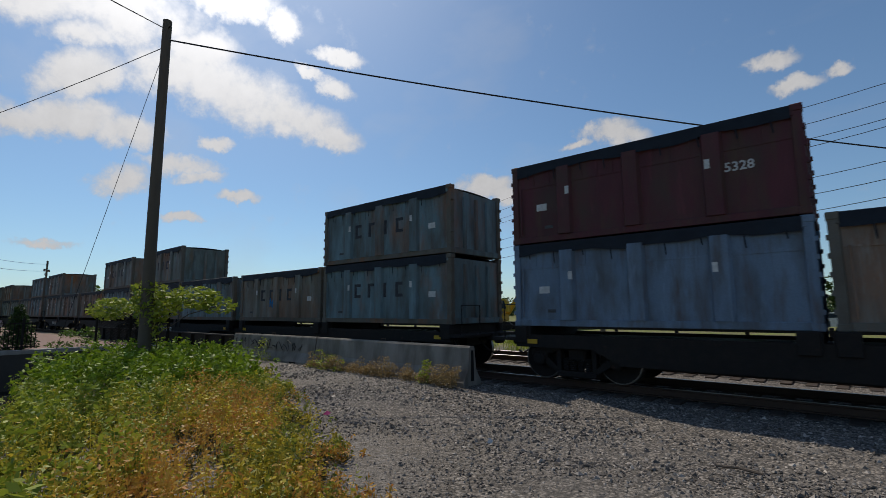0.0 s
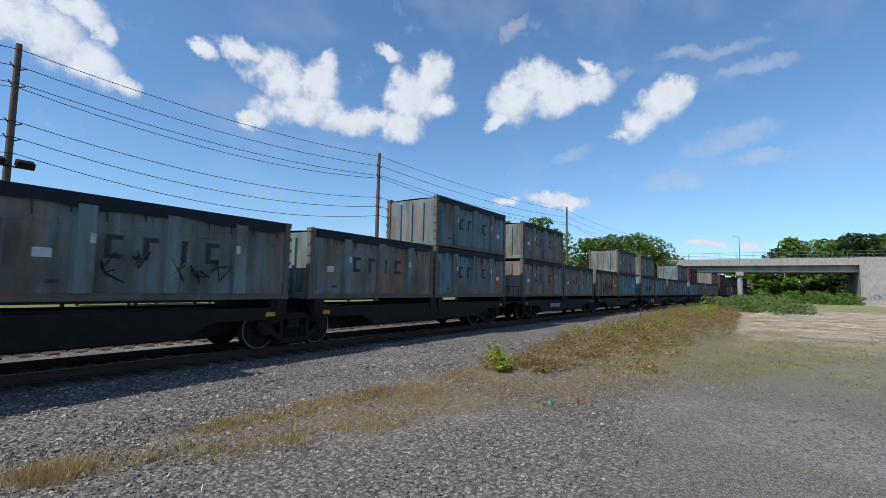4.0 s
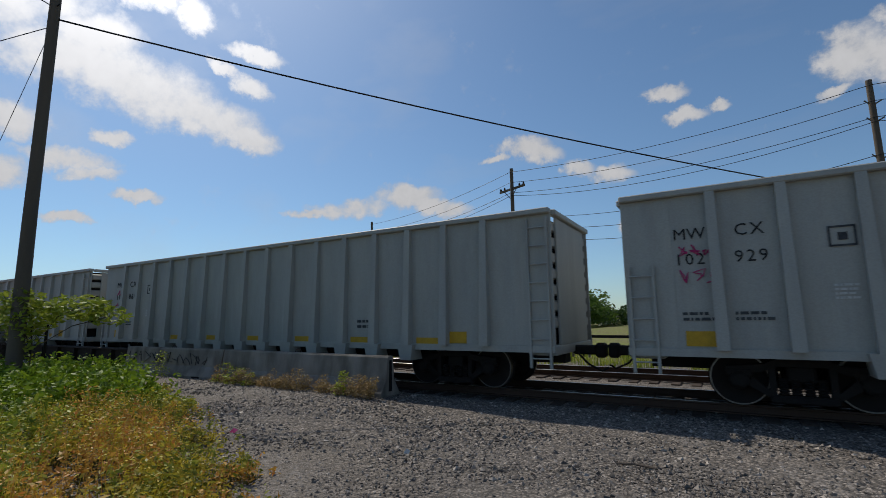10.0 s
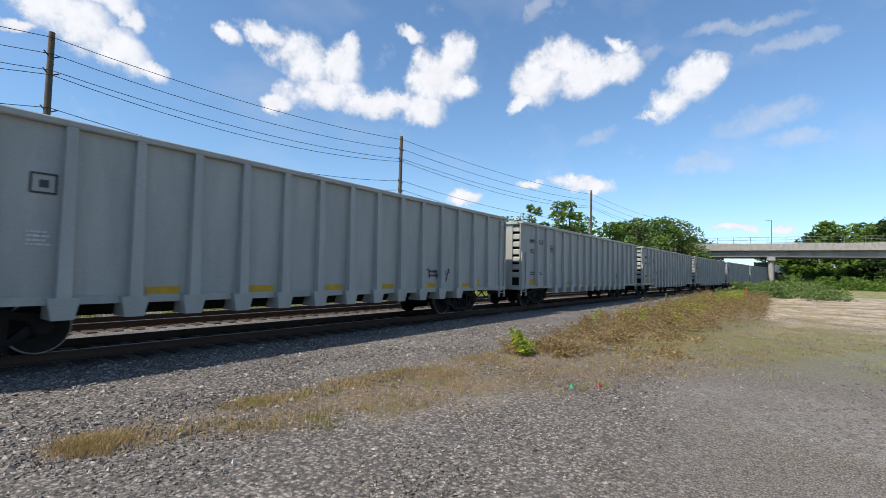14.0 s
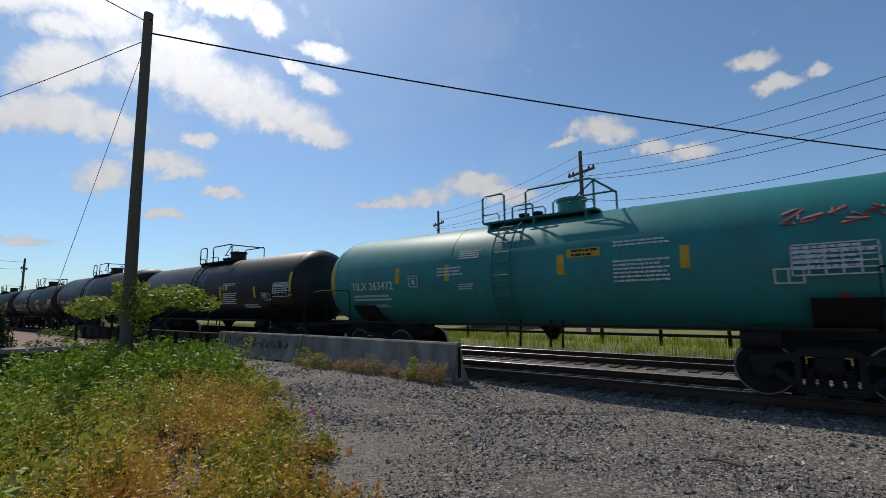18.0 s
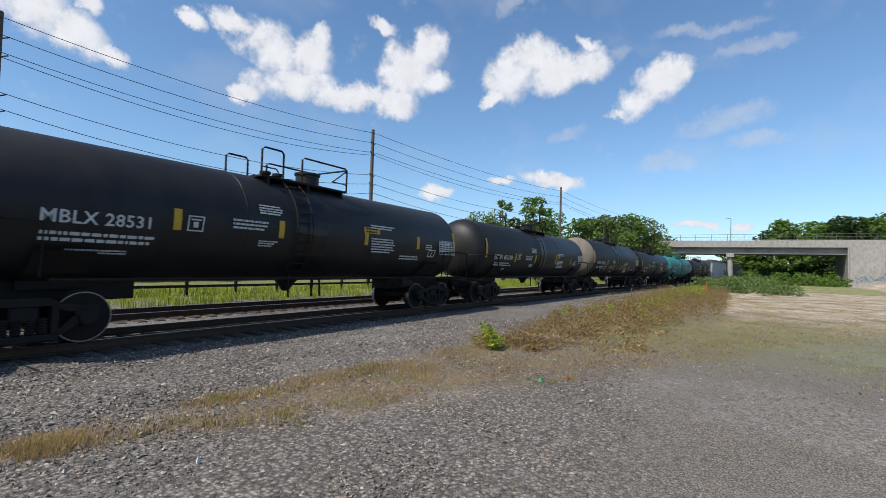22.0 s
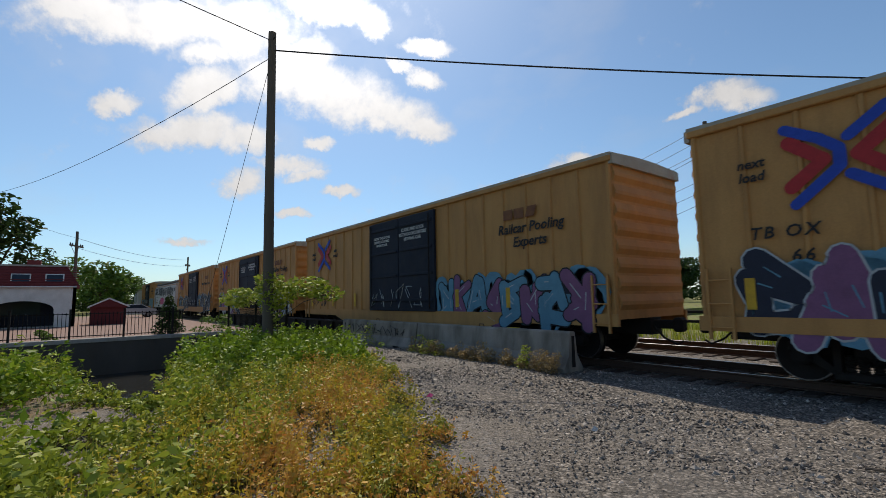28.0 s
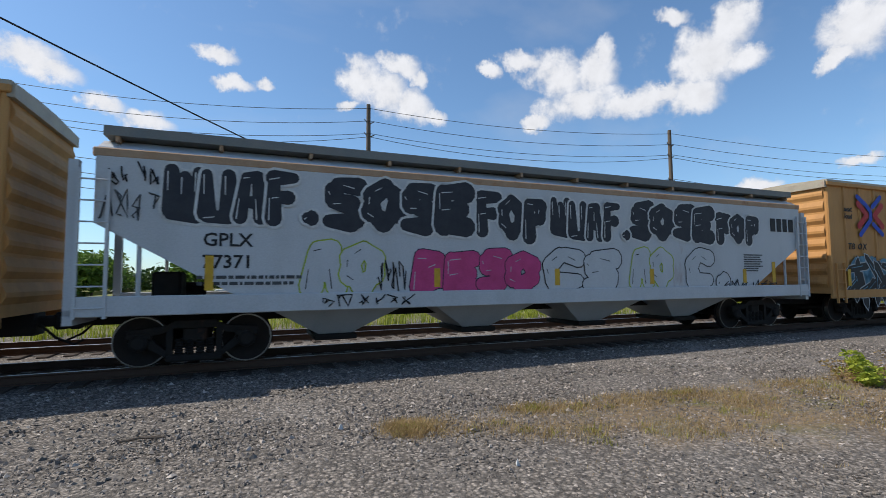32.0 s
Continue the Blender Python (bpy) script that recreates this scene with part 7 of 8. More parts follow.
def wire(name, a, b, sag, r, label, segs=14):
    pts = [Vector(a).lerp(Vector(b), k / segs) - Vector((0, 0, sag * 4 * (k / segs) * (1 - k / segs))) for k in range(segs + 1)]
    return solid(name, Shape().tube(pts, r, 5), M_WIRE, label, "cable", "overhead wires")


for i in range(len(POLES) - 1):
    (xa, ya, ha, ka), (xb, yb, hb, kb) = POLES[i], POLES[i + 1]
    for dz, sag in ((0.0, 0.5), (0.75, 0.6), (1.5, 0.6), (1.7, 0.8), (3.2, 0.8), (3.9, 0.9), (4.6, 1.0)):
        wire("overhead_wire", (xa, ya - 0.2, ha - dz - 0.3), (xb, yb - 0.2, hb - dz - 0.3), sag, 0.016, "thin overhead wire between utility poles")
WP = (-16.2, 5.1, 10.9)
wire("overhead_cable", (WP[0], WP[1], WP[2] - 0.45), (6.5, 26.6, 6.45), 0.38, 0.027, "black overhead cable from the near pole", 20)
wire("overhead_cable", (WP[0], WP[1], WP[2] - 0.1), (-7.0, -30.0, 11.0), 0.3, 0.016, "black overhead cable from the near pole")
wire("overhead_cable", (WP[0], WP[1], WP[2] - 0.7), (-50.0, -6.5, 9.9), 0.9, 0.013, "thin black cable from the near pole across the creek")
wire("guy_wire", (WP[0], WP[1], WP[2] - 0.7), (-24.5, 4.5, -0.3), 0.0, 0.009, "thin steel guy wire of the near pole", 2)
near_pole = thing("utility_pole", "tall weathered round timber pole beside the path", "utility pole")
near_pole.location = (WP[0], WP[1], -0.4)
part("pole", Shape().tube([(0.1, 0, 0), (0.0, 0, 5), (0, 0, WP[2] + 0.6)], 0.19, 12, 0.72), M_POLE, near_pole, smooth=60)
part("bolt", Shape().tube([(-0.3, 0, WP[2] + 0.3), (0.3, 0, WP[2] + 0.3)], 0.02, 6), M_DARK, near_pole)

# ---- the left: barriers, girder bridge, creek walls ----
BAR = [(-6.25, 8.35), (-12.2, 8.55), (-17.3, 8.5)]


M_BARRIER = material("dirty_barrier_concrete", (0.30, 0.275, 0.24), 0.95, second=(0.17, 0.15, 0.125), scale=1.6, streak=3, amount=0.9, soil=0.8, soil_col=(0.07, 0.06, 0.048), bump=0.6, fine=60)


def jersey_barrier(a, b, label):
    (xa, ya), (xb, yb) = a, b
    length = math.hypot(xb - xa, yb - ya) - 0.06
    t = thing("concrete_barrier", label, "barrier", "concrete barriers")
    t.matrix_basis = pose((xa + xb) / 2, (ya + yb) / 2, -0.05, 0, 0, math.degrees(math.atan2(yb - ya, xb - xa)))
    prof = [(-0.3, 0), (0.3, 0), (0.3, 0.08), (0.14, 0.34), (0.085, 0.8), (0.06, 0.84), (-0.06, 0.84), (-0.085, 0.8), (-0.14, 0.34), (-0.3, 0.08)]
    part("block", Shape().prism(prof, -length / 2, length / 2, "x"), M_BARRIER, t)
    for u in (-0.32, 0.32):
        part("forklift_slot", Shape().box(u * length - 0.18, u * length + 0.18, -0.302, 0.302, 0.0, 0.07), M_DARK, t)
    for e in (-1, 1):
        part("joint_face", Shape().prism([(-0.05, 0.1), (0.05, 0.1), (0.035, 0.75), (-0.035, 0.75)], e * length / 2 - 0.006, e * length / 2 + 0.012, "x"), M_DARK, t)
    part("lifting_loop", Shape().tube([(-0.1, 0, 0.83), (-0.08, 0, 0.9), (0.08, 0, 0.9), (0.1, 0, 0.83)], 0.012, 6), M_RAIL, t)
    return t, length


jersey_barrier(BAR[1], BAR[0], "grey concrete barrier with weeds along its foot")
bar2, bl = jersey_barrier(BAR[2], BAR[1], "grey concrete barrier with scrawled graffiti")
tag_shape, tag_rng = Shape(), random.Random(8)
for k in range(14):
    u0 = -2.2 + 0.3 * k
    tag_shape.tube([(u0 + tag_rng.uniform(-0.12, 0.3), -0.137, tag_rng.uniform(0.36, 0.72)) for _ in range(5)], 0.011, 4)
tagged(part("graffiti", tag_shape, M_BLACK, bar2), "black scribbled tags", kind="stuff")


def girder_bridge():
    g = thing("girder_bridge", "dark steel plate-girder railway bridge over the creek", "bridge", kind="structure")
    for y in (8.98, 13.2):
        gd = part("girder", Shape().box(-37, -14.6, y - 0.03, y + 0.03, -0.75, 0.62), M_DARK, g)
        part("flange", Shape().box(-37, -14.6, y - 0.18, y + 0.18, 0.62, 0.67), M_DARK, gd)
        part("flange", Shape().box(-37, -14.6, y - 0.18, y + 0.18, -0.8, -0.75), M_DARK, gd)
        st = Shape().box(-0.03, 0.03, -0.16, 0.16, -0.75, 0.62).mesh("stiffener", M_DARK)
        for k in range(16):
            part("stiffener", st, None, gd, at=(-36.8 + 1.46 * k, y, 0))
    part("bridge_deck", Shape().box(-27, -14.5, 8.9, 13.1, -0.55, -0.4), M_DARK, g)
    return g


girder_bridge()
path = Shape().box(-27.5, -17.45, 6.6, 8.75, -0.35, 0.0)
solid("pavement", path, material("pale_footway_concrete", (0.42, 0.40, 0.36), 0.9, scale=1.2, soil=0.2, bump=0.2), "pale concrete footway slab over the creek", kind="structure")
solid("wall_creek", Shape().box(CREEK_A - 0.5, CREEK_A, -40, 8.4, WATER - 0.5, -0.12), material("damp_stained_concrete", (0.085, 0.075, 0.065), 0.85, second=(0.04, 0.036, 0.032), scale=0.9, streak=2.5, soil=0.4, bump=0.35), "stained concrete retaining wall of the creek", kind="structure")

solid("trim", Shape().box(CREEK_A - 0.55, CREEK_A + 0.04, -40, 8.4, -0.118, 0.05, 0.01), M_CONC, "pale concrete coping of the creek wall", kind="structure")

# house, shed, fence, car across the creek
M_STUCCO = material("white_stucco", (0.70, 0.69, 0.66), 0.9, scale=1.0, soil=0.15, bump=0.2)
M_ROOF = material("dark_red_shingle", (0.16, 0.03, 0.03), 0.85, scale=5, bump=0.5, vary=0.15)
M_GLASS = material("window_glass", (0.03, 0.045, 0.06), 0.08, scale=1, bump=0.0)


def house():
    h = thing("house", "white stucco house with dark red mansard roof and arched porch", "house")
    X, Ya, Yb = -43.0, -13.0, 0.0
    wall = Shape()
    # front wall with an arched porch opening
    wall.box(X - 8, X - 7.8, Ya, Yb, -0.1, 2.9).box(X - 8, X, Yb - 0.2, Yb, -0.1, 2.9).box(X - 8, X, Ya, Ya + 0.2, -0.1, 2.9)
    arch = [(-4.5, -0.1), (-4.5, 1.25)] + [(-2.85 - 1.65 * math.cos(radians(a)), 1.25 + 0.6 * math.sin(radians(a))) for a in range(15, 180, 15)] + [(-1.2, 1.25), (-1.2, -0.1)]
    outline = [(Ya, -0.1)] + arch + [(Yb, -0.1), (Yb, 2.9), (Ya, 2.9)]
    wall.prism(outline, X - 0.25, X, "x")
    part("wall", wall, M_STUCCO, h)
    part("porch_back", Shape().box(X - 2.2, X - 2.0, Ya + 0.2, Yb - 0.2, -0.1, 2.8), M_DOOR, h)
    part("porch_window", Shape().box(X - 1.99, X - 1.95, -4.6, -2.0, 0.9, 2.0), M_GLASS, h)
    part("porch_floor", Shape().box(X - 2.0, X - 0.25, Ya + 0.2, Yb - 0.2, -0.1, 0.05), M_CONC, h)
    roof = part("roof", Shape().add([(X + 0.2, Ya - .2, 2.85), (X + 0.2, Yb + .2, 2.85), (X - 8.2, Yb + .2, 2.85), (X - 8.2, Ya - .2, 2.85), (X - 0.8, Ya + .8, 4.3), (X - 0.8, Yb - .6, 4.3), (X - 7.2, Yb - .6, 4.3), (X - 7.2, Ya + .8, 4.3)],
                [(0, 1, 2, 3), (7, 6, 5, 4), (0, 4, 5, 1), (1, 5, 6, 2), (2, 6, 7, 3), (3, 7, 4, 0)]), M_ROOF, h)
    course = Shape().box(-0.02, 0.03, Ya - 0.1, Yb + 0.1, 0, 0.05).mesh("shingle_course", M_ROOF)
    for k in range(8):
        f = (k + 0.5) / 8
        part("shingle_course", course, None, roof, at=(X + 0.2 - f * 1.0, 0, 2.85 + f * 1.45))
    part("roof_cap", Shape().box(X - 7.4, X - 0.7, Ya + .7, Yb - .5, 4.28, 4.4), M_CONC, h)
    for y in (-1.25, -3.05):
        w = part("window", Shape().box(-0.04, 0.06, y - 0.52, y + 0.52, -0.34, 0.34), M_STUCCO, h, at=(X - 0.2, 0, 3.4), turn=(0, -22, 0))
        part("pane", Shape().box(0.06, 0.075, y - 0.45, y + 0.45, -0.27, 0.27), M_GLASS, w)
    part("chimney", Shape().box(X - 4, X - 3.2, -3, -2.2, 4.3, 4.9), M_ROOF, h)
    part("gutter", Shape().tube([(X + 0.25, Ya, 2.82), (X + 0.25, Yb, 2.82)], 0.05, 6), M_STUCCO, h)
    return h


house()
shed = thing("shed", "small dark red shed with white trim", "shed")
part("wall", Shape().box(-46.2, -43.8, 0.9, 3.1, -0.1, 1.3), M_ROOF, shed)
part("roof", Shape().prism([(0.7, 1.3), (2.0, 1.95), (3.3, 1.3)], -46.4, -43.6, "x"), M_ROOF, shed)
part("trim", Shape().prism([(0.7, 1.26), (2.0, 1.91), (3.3, 1.26), (3.3, 1.38), (2.0, 2.03), (0.7, 1.38)], -43.62, -43.56, "x"), M_STUCCO, shed)


def picket_fence():
    f = thing("metal_fence", "black iron picket fence on the creek wall", "fence")
    post = Shape().box(-0.04, 0.04, -0.04, 0.04, 0.05, 1.35).mesh("post", M_DARK)
    picket = Shape().box(-0.012, 0.012, -0.012, 0.012, 0.1, 1.2).mesh("picket", M_DARK)
    y = -8.0
    k = 0
    while y < 4.2:
        part("post" if k % 14 == 0 else "picket", post if k % 14 == 0 else picket, None, f, at=(CREEK_A - 0.25, y, 0))
        y += 0.14
        k += 1
    for z in (0.15, 1.12):
        part("rail", Shape().box(CREEK_A - 0.27, CREEK_A - 0.23, -8, 4.2, z, z + 0.035), M_DARK, f)


picket_fence()
plaza = Shape().box(-75, CREEK_A - 0.5, -20, 8.0, -0.25, 0.0)
solid("pavement", plaza, material("reddish_brick_paving", (0.24, 0.15, 0.12), 0.9, second=(0.19, 0.13, 0.11), scale=0.8, bump=0.15, fine=12), "reddish paved yard across the creek", kind="structure")


def car(x, y, turn, paint, label):
    c = thing("car", label, "car")
    c.matrix_basis = pose(x, y, 0.0, 0, 0, turn)
    body = [(-2.15, 0.35), (-2.2, 0.75), (-2.05, 0.95), (-1.2, 1.0), (-0.6, 1.42), (0.7, 1.46), (1.5, 1.0), (2.1, 0.9), (2.2, 0.5), (2.15, 0.3)]
    part("body", Shape().prism(body, -0.85, 0.85, "y"), paint, c)
    part("window", Shape().prism([(-1.05, 1.02), (-0.55, 1.36), (0.65, 1.4), (1.3, 1.02)], -0.86, 0.86, "y"), M_GLASS, c)
    for wx in (-1.35, 1.35):
        for wy in (-0.8, 0.8):
            w = part("wheel", Shape().lathe([(-0.1, 0.2), (-0.1, 0.31), (0.1, 0.31), (0.1, 0.2)], 16, "y", (wx, wy, 0.31)), M_DARK, c)
            part("rim", Shape().lathe([(-0.105, 0.19), (0.105, 0.19)], 12, "y", (wx, wy, 0.31)), M_RAILTOP, w)
    part("headlight", Shape().box(2.1, 2.2, -0.75, -0.45, 0.62, 0.78, 0.02).box(2.1, 2.2, 0.45, 0.75, 0.62, 0.78, 0.02), M_WHITE, c)
    return c


M_SILVER = material("silver_car_paint", (0.55, 0.57, 0.60), 0.3, metal=0.4, scale=1, bump=0.0)
car(-62, 5.0, 95, M_SILVER, "pale silver parked car")
for i, (x, y, h, sp, mt) in enumerate([(-60, -6.5, 12, 4.5, L_DARKT), (-58, -10, 13, 5, L_DARKT), (-90, 3.0, 7.5, 3.8, L_TREE), (-100, -2, 9, 4.5, L_TREE), (-95, 5.0, 7, 3.5, L_TREE), (-120, 8.5, 8, 4, L_TREE), (-112, 4, 7, 4, L_DARKT),
                                       (-130, 30, 8, 4, L_TREE), (-115, 42, 8, 4, L_TREE), (-90, 50, 7, 3.5, L_TREE)]):
    tree(x, y, h, sp, mt, seed=60 + i, dense=1.0, leaf=0.3)
for i, (x, y, h, sp) in enumerate([(-8, 95, 8, 6), (2, 100, 7, 5), (15, 95, 8, 6), (26, 90, 7, 5), (-25, 100, 8, 7), (-45, 95, 8, 6), (40, 80, 8, 5), (50, 70, 8, 5), (12, 62, 6, 2.6), (35, 60, 7, 4), (14.5, 41, 3.6, 2.6), (17.5, 40, 4.6, 2.8), (20.5, 42, 4.0, 3.0), (24, 40, 3.4, 2.6)]):
    tree(x, y, h, sp, (L_TREE, L_DARKT)[i % 2], seed=90 + i, dense=0.8, leaf=0.45)


# ---- beyond the second track: parked car, yellow skip and an excavator ----
M_DIG = material("excavator_yellow", (0.60, 0.36, 0.03), 0.5, scale=2, soil=0.3, bump=0.05)
car(-0.6, 50.0, 5, material("white_car_paint", (0.70, 0.71, 0.72), 0.3, bump=0.0), "white parked car beyond the tracks").location.z = -0.25
skip = thing("yellow_skip", "yellow steel skip beyond the tracks", "skip")
skip.location = (2.3, 45.0, -0.3)
part("tub", Shape().prism([(-0.8, 0.15), (0.8, 0.15), (1.0, 2.1), (-1.0, 2.1)], -0.7, 0.7, "y"), M_DIG, skip)
part("rim", Shape().box(-1.06, 1.06, -0.76, 0.76, 2.0, 2.12, 0.02), M_DIG, skip)
for u in (-0.5, 0.5):
    part("runner", Shape().box(u - 0.08, u + 0.08, -0.7, 0.7, 0.0, 0.15), M_DARK, skip)
dig = thing("excavator", "yellow tracked excavator with raised boom", "excavator")
dig.matrix_basis = pose(-25.5, 38.5, -0.3, 0, 0, 15)
for u in (-0.9, 0.9):
    part("crawler_track", Shape().prism([(-1.5, 0.25), (-1.2, 0.0), (1.2, 0.0), (1.5, 0.25), (1.5, 0.5), (1.2, 0.75), (-1.2, 0.75), (-1.5, 0.5)], u - 0.25, u + 0.25, "y"), M_DARK, dig)
part("turntable_body", Shape().box(-1.6, 0.6, -1.1, 1.1, 0.8, 1.7, 0.1), M_DIG, dig)
cab = part("cab", Shape().prism([(-0.1, 1.7), (1.1, 1.7), (1.2, 2.2), (0.9, 2.9), (-0.1, 2.9)], -1.1, -0.2, "y"), M_DIG, dig)
part("window", Shape().prism([(0.0, 2.0), (1.0, 2.0), (0.8, 2.75), (0.0, 2.75)], -1.11, -0.19, "y"), M_GLASS, cab)
part("boom", Shape().prism([(0.5, 1.5), (0.9, 1.4), (2.6, 3.9), (2.4, 4.2), (2.1, 3.9)], 0.05, 0.35, "y"), M_DIG, dig)
part("arm", Shape().prism([(2.2, 4.15), (2.6, 4.2), (3.7, 2.2), (3.45, 2.1)], 0.07, 0.33, "y"), M_DIG, dig)
part("bucket", Shape().prism([(3.3, 2.2), (3.8, 2.2), (3.9, 1.6), (3.4, 1.2), (3.0, 1.5)], -0.25, 0.65, "y"), M_DARK, dig)
part("ram", Shape().tube([(0.9, 0.2, 1.6), (2.0, 0.2, 3.3)], 0.06, 8), M_RAILTOP, dig)

# ---- pole to carry the cable that leads back over the lot ----
utility_pole(-7.0, -30.0, 11.2, "tall")


# ---- loose stones on the gravel ----
def scatter_stones(count, x0, x1, y0, y1, size, mat, name, label, keep):
    rngs = np.random.default_rng(count)
    out_v, out_f, n = [], [], 0
    base = np.array([(1, 0, 0), (-1, 0, 0), (0, 1, 0), (0, -1, 0), (0, 0, 1), (0, 0, -1)], float)
    tri = np.array([(0, 2, 4), (2, 1, 4), (1, 3, 4), (3, 0, 4), (2, 0, 5), (1, 2, 5), (3, 1, 5), (0, 3, 5)])
    while n < count:
        x, y = rngs.uniform(x0, x1), rngs.uniform(y0, y1)
        if not keep(x, y):
            count -= 1
            continue
        s = size * (0.45 + 1.1 * rngs.random() ** 2)
        a = rngs.random() * 6.28
        rot = np.array([(math.cos(a), -math.sin(a), 0), (math.sin(a), math.cos(a), 0), (0, 0, 1)])
        v = (base * (0.7 + 0.6 * rngs.random((6, 3))) + 0.25 * rngs.normal(size=(6, 3))) * np.array([s, s * 0.8, s * 0.6])
        v = v @ rot.T + np.array([x, y, ground_z(x, y) + s * 0.15])
        out_v.append(v)
        out_f.append(tri + n * 6)
        n += 1
    tagged(new(name, raw_mesh(name, np.concatenate(out_v), np.concatenate(out_f), mat)), label, kind="stuff")


M_STONE = leaf_material("crushed_stone", (0.072, 0.062, 0.054), (0.42, 0.365, 0.315), (0.20, 0.174, 0.15))
M_STONE.node_tree.nodes["Mix Shader"].inputs[0].default_value = 0.0


def on_shoulder(x, y):
    d = on_track(x)[1] - y
    return 1.45 < d < 6.4 - 0.02 * x and not (x < -6.2 and d > 2.2 and x < -9 and d > 4.5)


scatter_stones(30000, -13, 15, 3.6, 9.6, 0.027, M_STONE, "ballast_stones", "crushed grey ballast stones on the shoulder", on_shoulder)
scatter_stones(60000, -9, 11, 0.9, 6.2, 0.0145, M_STONE, "gravel", "fine loose gravel over the lot", lambda x, y: math.hypot(x, y) > 1.8 and (x > -3 or y > 3.0 - 0.36 * (x + 4)))
scatter_stones(24000, 6, 26, -8, 4.5, 0.015, M_STONE, "lot_gravel", "fine loose gravel over the lot", lambda x, y: True)


def grass(name, label, mat, spots, blades, height, lean=0.5, width=0.006):
    """Thin upright blades in tufts at (x, y, radius)."""
    r = np.random.default_rng(len(spots))
    vs, fs, n = [], [], 0
    for x, y, rad in spots:
        z = ground_z(x, y)
        k = blades
        p = r.normal(size=(k, 2)) * rad * 0.5
        a = r.random(k) * 6.28
        h = height * (0.5 + 0.9 * r.random(k))
        off = np.stack([np.cos(a), np.sin(a)], 1)
        side = np.stack([-np.sin(a), np.cos(a)], 1) * width
        q = np.zeros((k, 4, 3))
        base = np.array([x, y]) + p
        q[:, 0, :2], q[:, 1, :2] = base - side, base + side
        q[:, 0, 2] = q[:, 1, 2] = z - 0.01
        tip = base + off * (h * lean * r.random(k))[:, None]
        q[:, 2, :2], q[:, 3, :2] = tip + side * 0.3, tip - side * 0.3
        q[:, 2, 2] = q[:, 3, 2] = z + h
        vs.append(q.reshape(-1, 3))
        fs.append(n + np.arange(k * 4).reshape(-1, 4))
        n += 4 * k
    tagged(new(name, raw_mesh(name, np.concatenate(vs), np.concatenate(fs), mat)), label, kind="stuff")


RG = random.Random(21)
dry_spots, brown_spots, green_spots = [], [], []
for _ in range(26000):
    x = 1.6 + 44 * RG.random() ** 1.9
    up, low = strip_up(x), max(strip_low(x), -4.0)
    y = up + 0.15 - (up - low) * RG.random() ** 1.35
    n1, n2 = noise.noise((x * 1.1, y * 1.5, 3)), noise.noise((x * 3.7, y * 3.7, 8))
    f = (y - low) / (up - low)
    if RG.random() > min(0.8, max(0.03, 0.12 + 1.3 * (n1 + 0.6 * n2) + 0.4 * f - 0.4 * max(0.0, 1 - (x - 1.6) / 4))):
        continue
    n2 += RG.uniform(-0.22, 0.22)
    if n2 > 0.25 and RG.random() < min(1.0, 0.25 + 0.12 * (x - 1.6)):
        green_spots.append((x, y, 0.10))
    elif n2 < -0.1:
        brown_spots.append((x, y, 0.24))
    else:
        dry_spots.append((x, y, 0.24))
grass("dry_grass", "short dry straw-coloured grass along the lot's edge", L_DRY, dry_spots[:6000], 7, 0.05, 1.9, 0.0028)
grass("withered_grass", "withered brown grass in the strip", L_BROWN, brown_spots[:4000], 8, 0.045, 1.9, 0.0028)
grass("green_grass", "small yellow-green grass tufts in the strip", leaf_material("yellow_green_grass", (0.17, 0.18, 0.03), (0.36, 0.32, 0.08)), green_spots[:520] + [(1.5, 4.82, 0.07), (2.3, 4.6, 0.09), (2.7, 4.7, 0.07), (3.2, 3.76, 0.12), (3.3, 3.68, 0.08), (5.9, 4.1, 0.12)], 16, 0.05, 0.9, 0.0035)
spots = [(x, y, 0.22) for x, y in ((2.5 + 38 * RG.random() ** 1.6, RG.uniform(-8, 3.6)) for _ in range(900)) if noise.noise((x * 0.4, y * 0.4, 12)) > 0.0]
grass("sparse_grass", "sparse withered grass tufts over the lot", L_BROWN, spots, 12, 0.03, 1.5, 0.003)
spots = []
for _ in range(5000):
    x = RG.uniform(9, 45)
    y = RG.uniform(-9, strip_up(x) - 1.5)
    if noise.noise((x * 0.5, y * 0.6, 5)) > 0.02:
        spots.append((x, y, 0.3))
grass("lot_grass", "thin yellow-green grass over the far lot", leaf_material("faded_lot_grass", (0.22, 0.20, 0.06), (0.40, 0.33, 0.14)), spots, 9, 0.045, 1.5, 0.005)
spots = [(RG.uniform(-50, 75), 17.8 + 9 * RG.random() ** 1.5, 0.4) for _ in range(2600)]
grass("meadow_grass", "green grass beyond the tracks", L_WEED, spots, 22, 0.3, 0.5, 0.014)


def plants(name, label, mat, spots, leaf, per):
    """Leafy weeds at (x, y, height, radius)."""
    r = np.random.default_rng(len(spots) + 7)
    blobs = []
    for x, y, h, rad in spots:
        z = ground_z(x, y)
        for k in range(3):
            f = (k + 0.7) / 3
            if RG.random() < 0.12:
                continue
            blobs.append((x + RG.gauss(0, rad * 0.35), y + RG.gauss(0, rad * 0.35), z + h * f * 0.92, rad * (1.05 - 0.3 * f), rad * (1.05 - 0.3 * f), h * 0.24, per // 3))
    v, f = leaves(r, blobs, leaf)
    ob = tagged(new(name, raw_mesh(name, v, f, mat)), label, kind="stuff")
    return ob


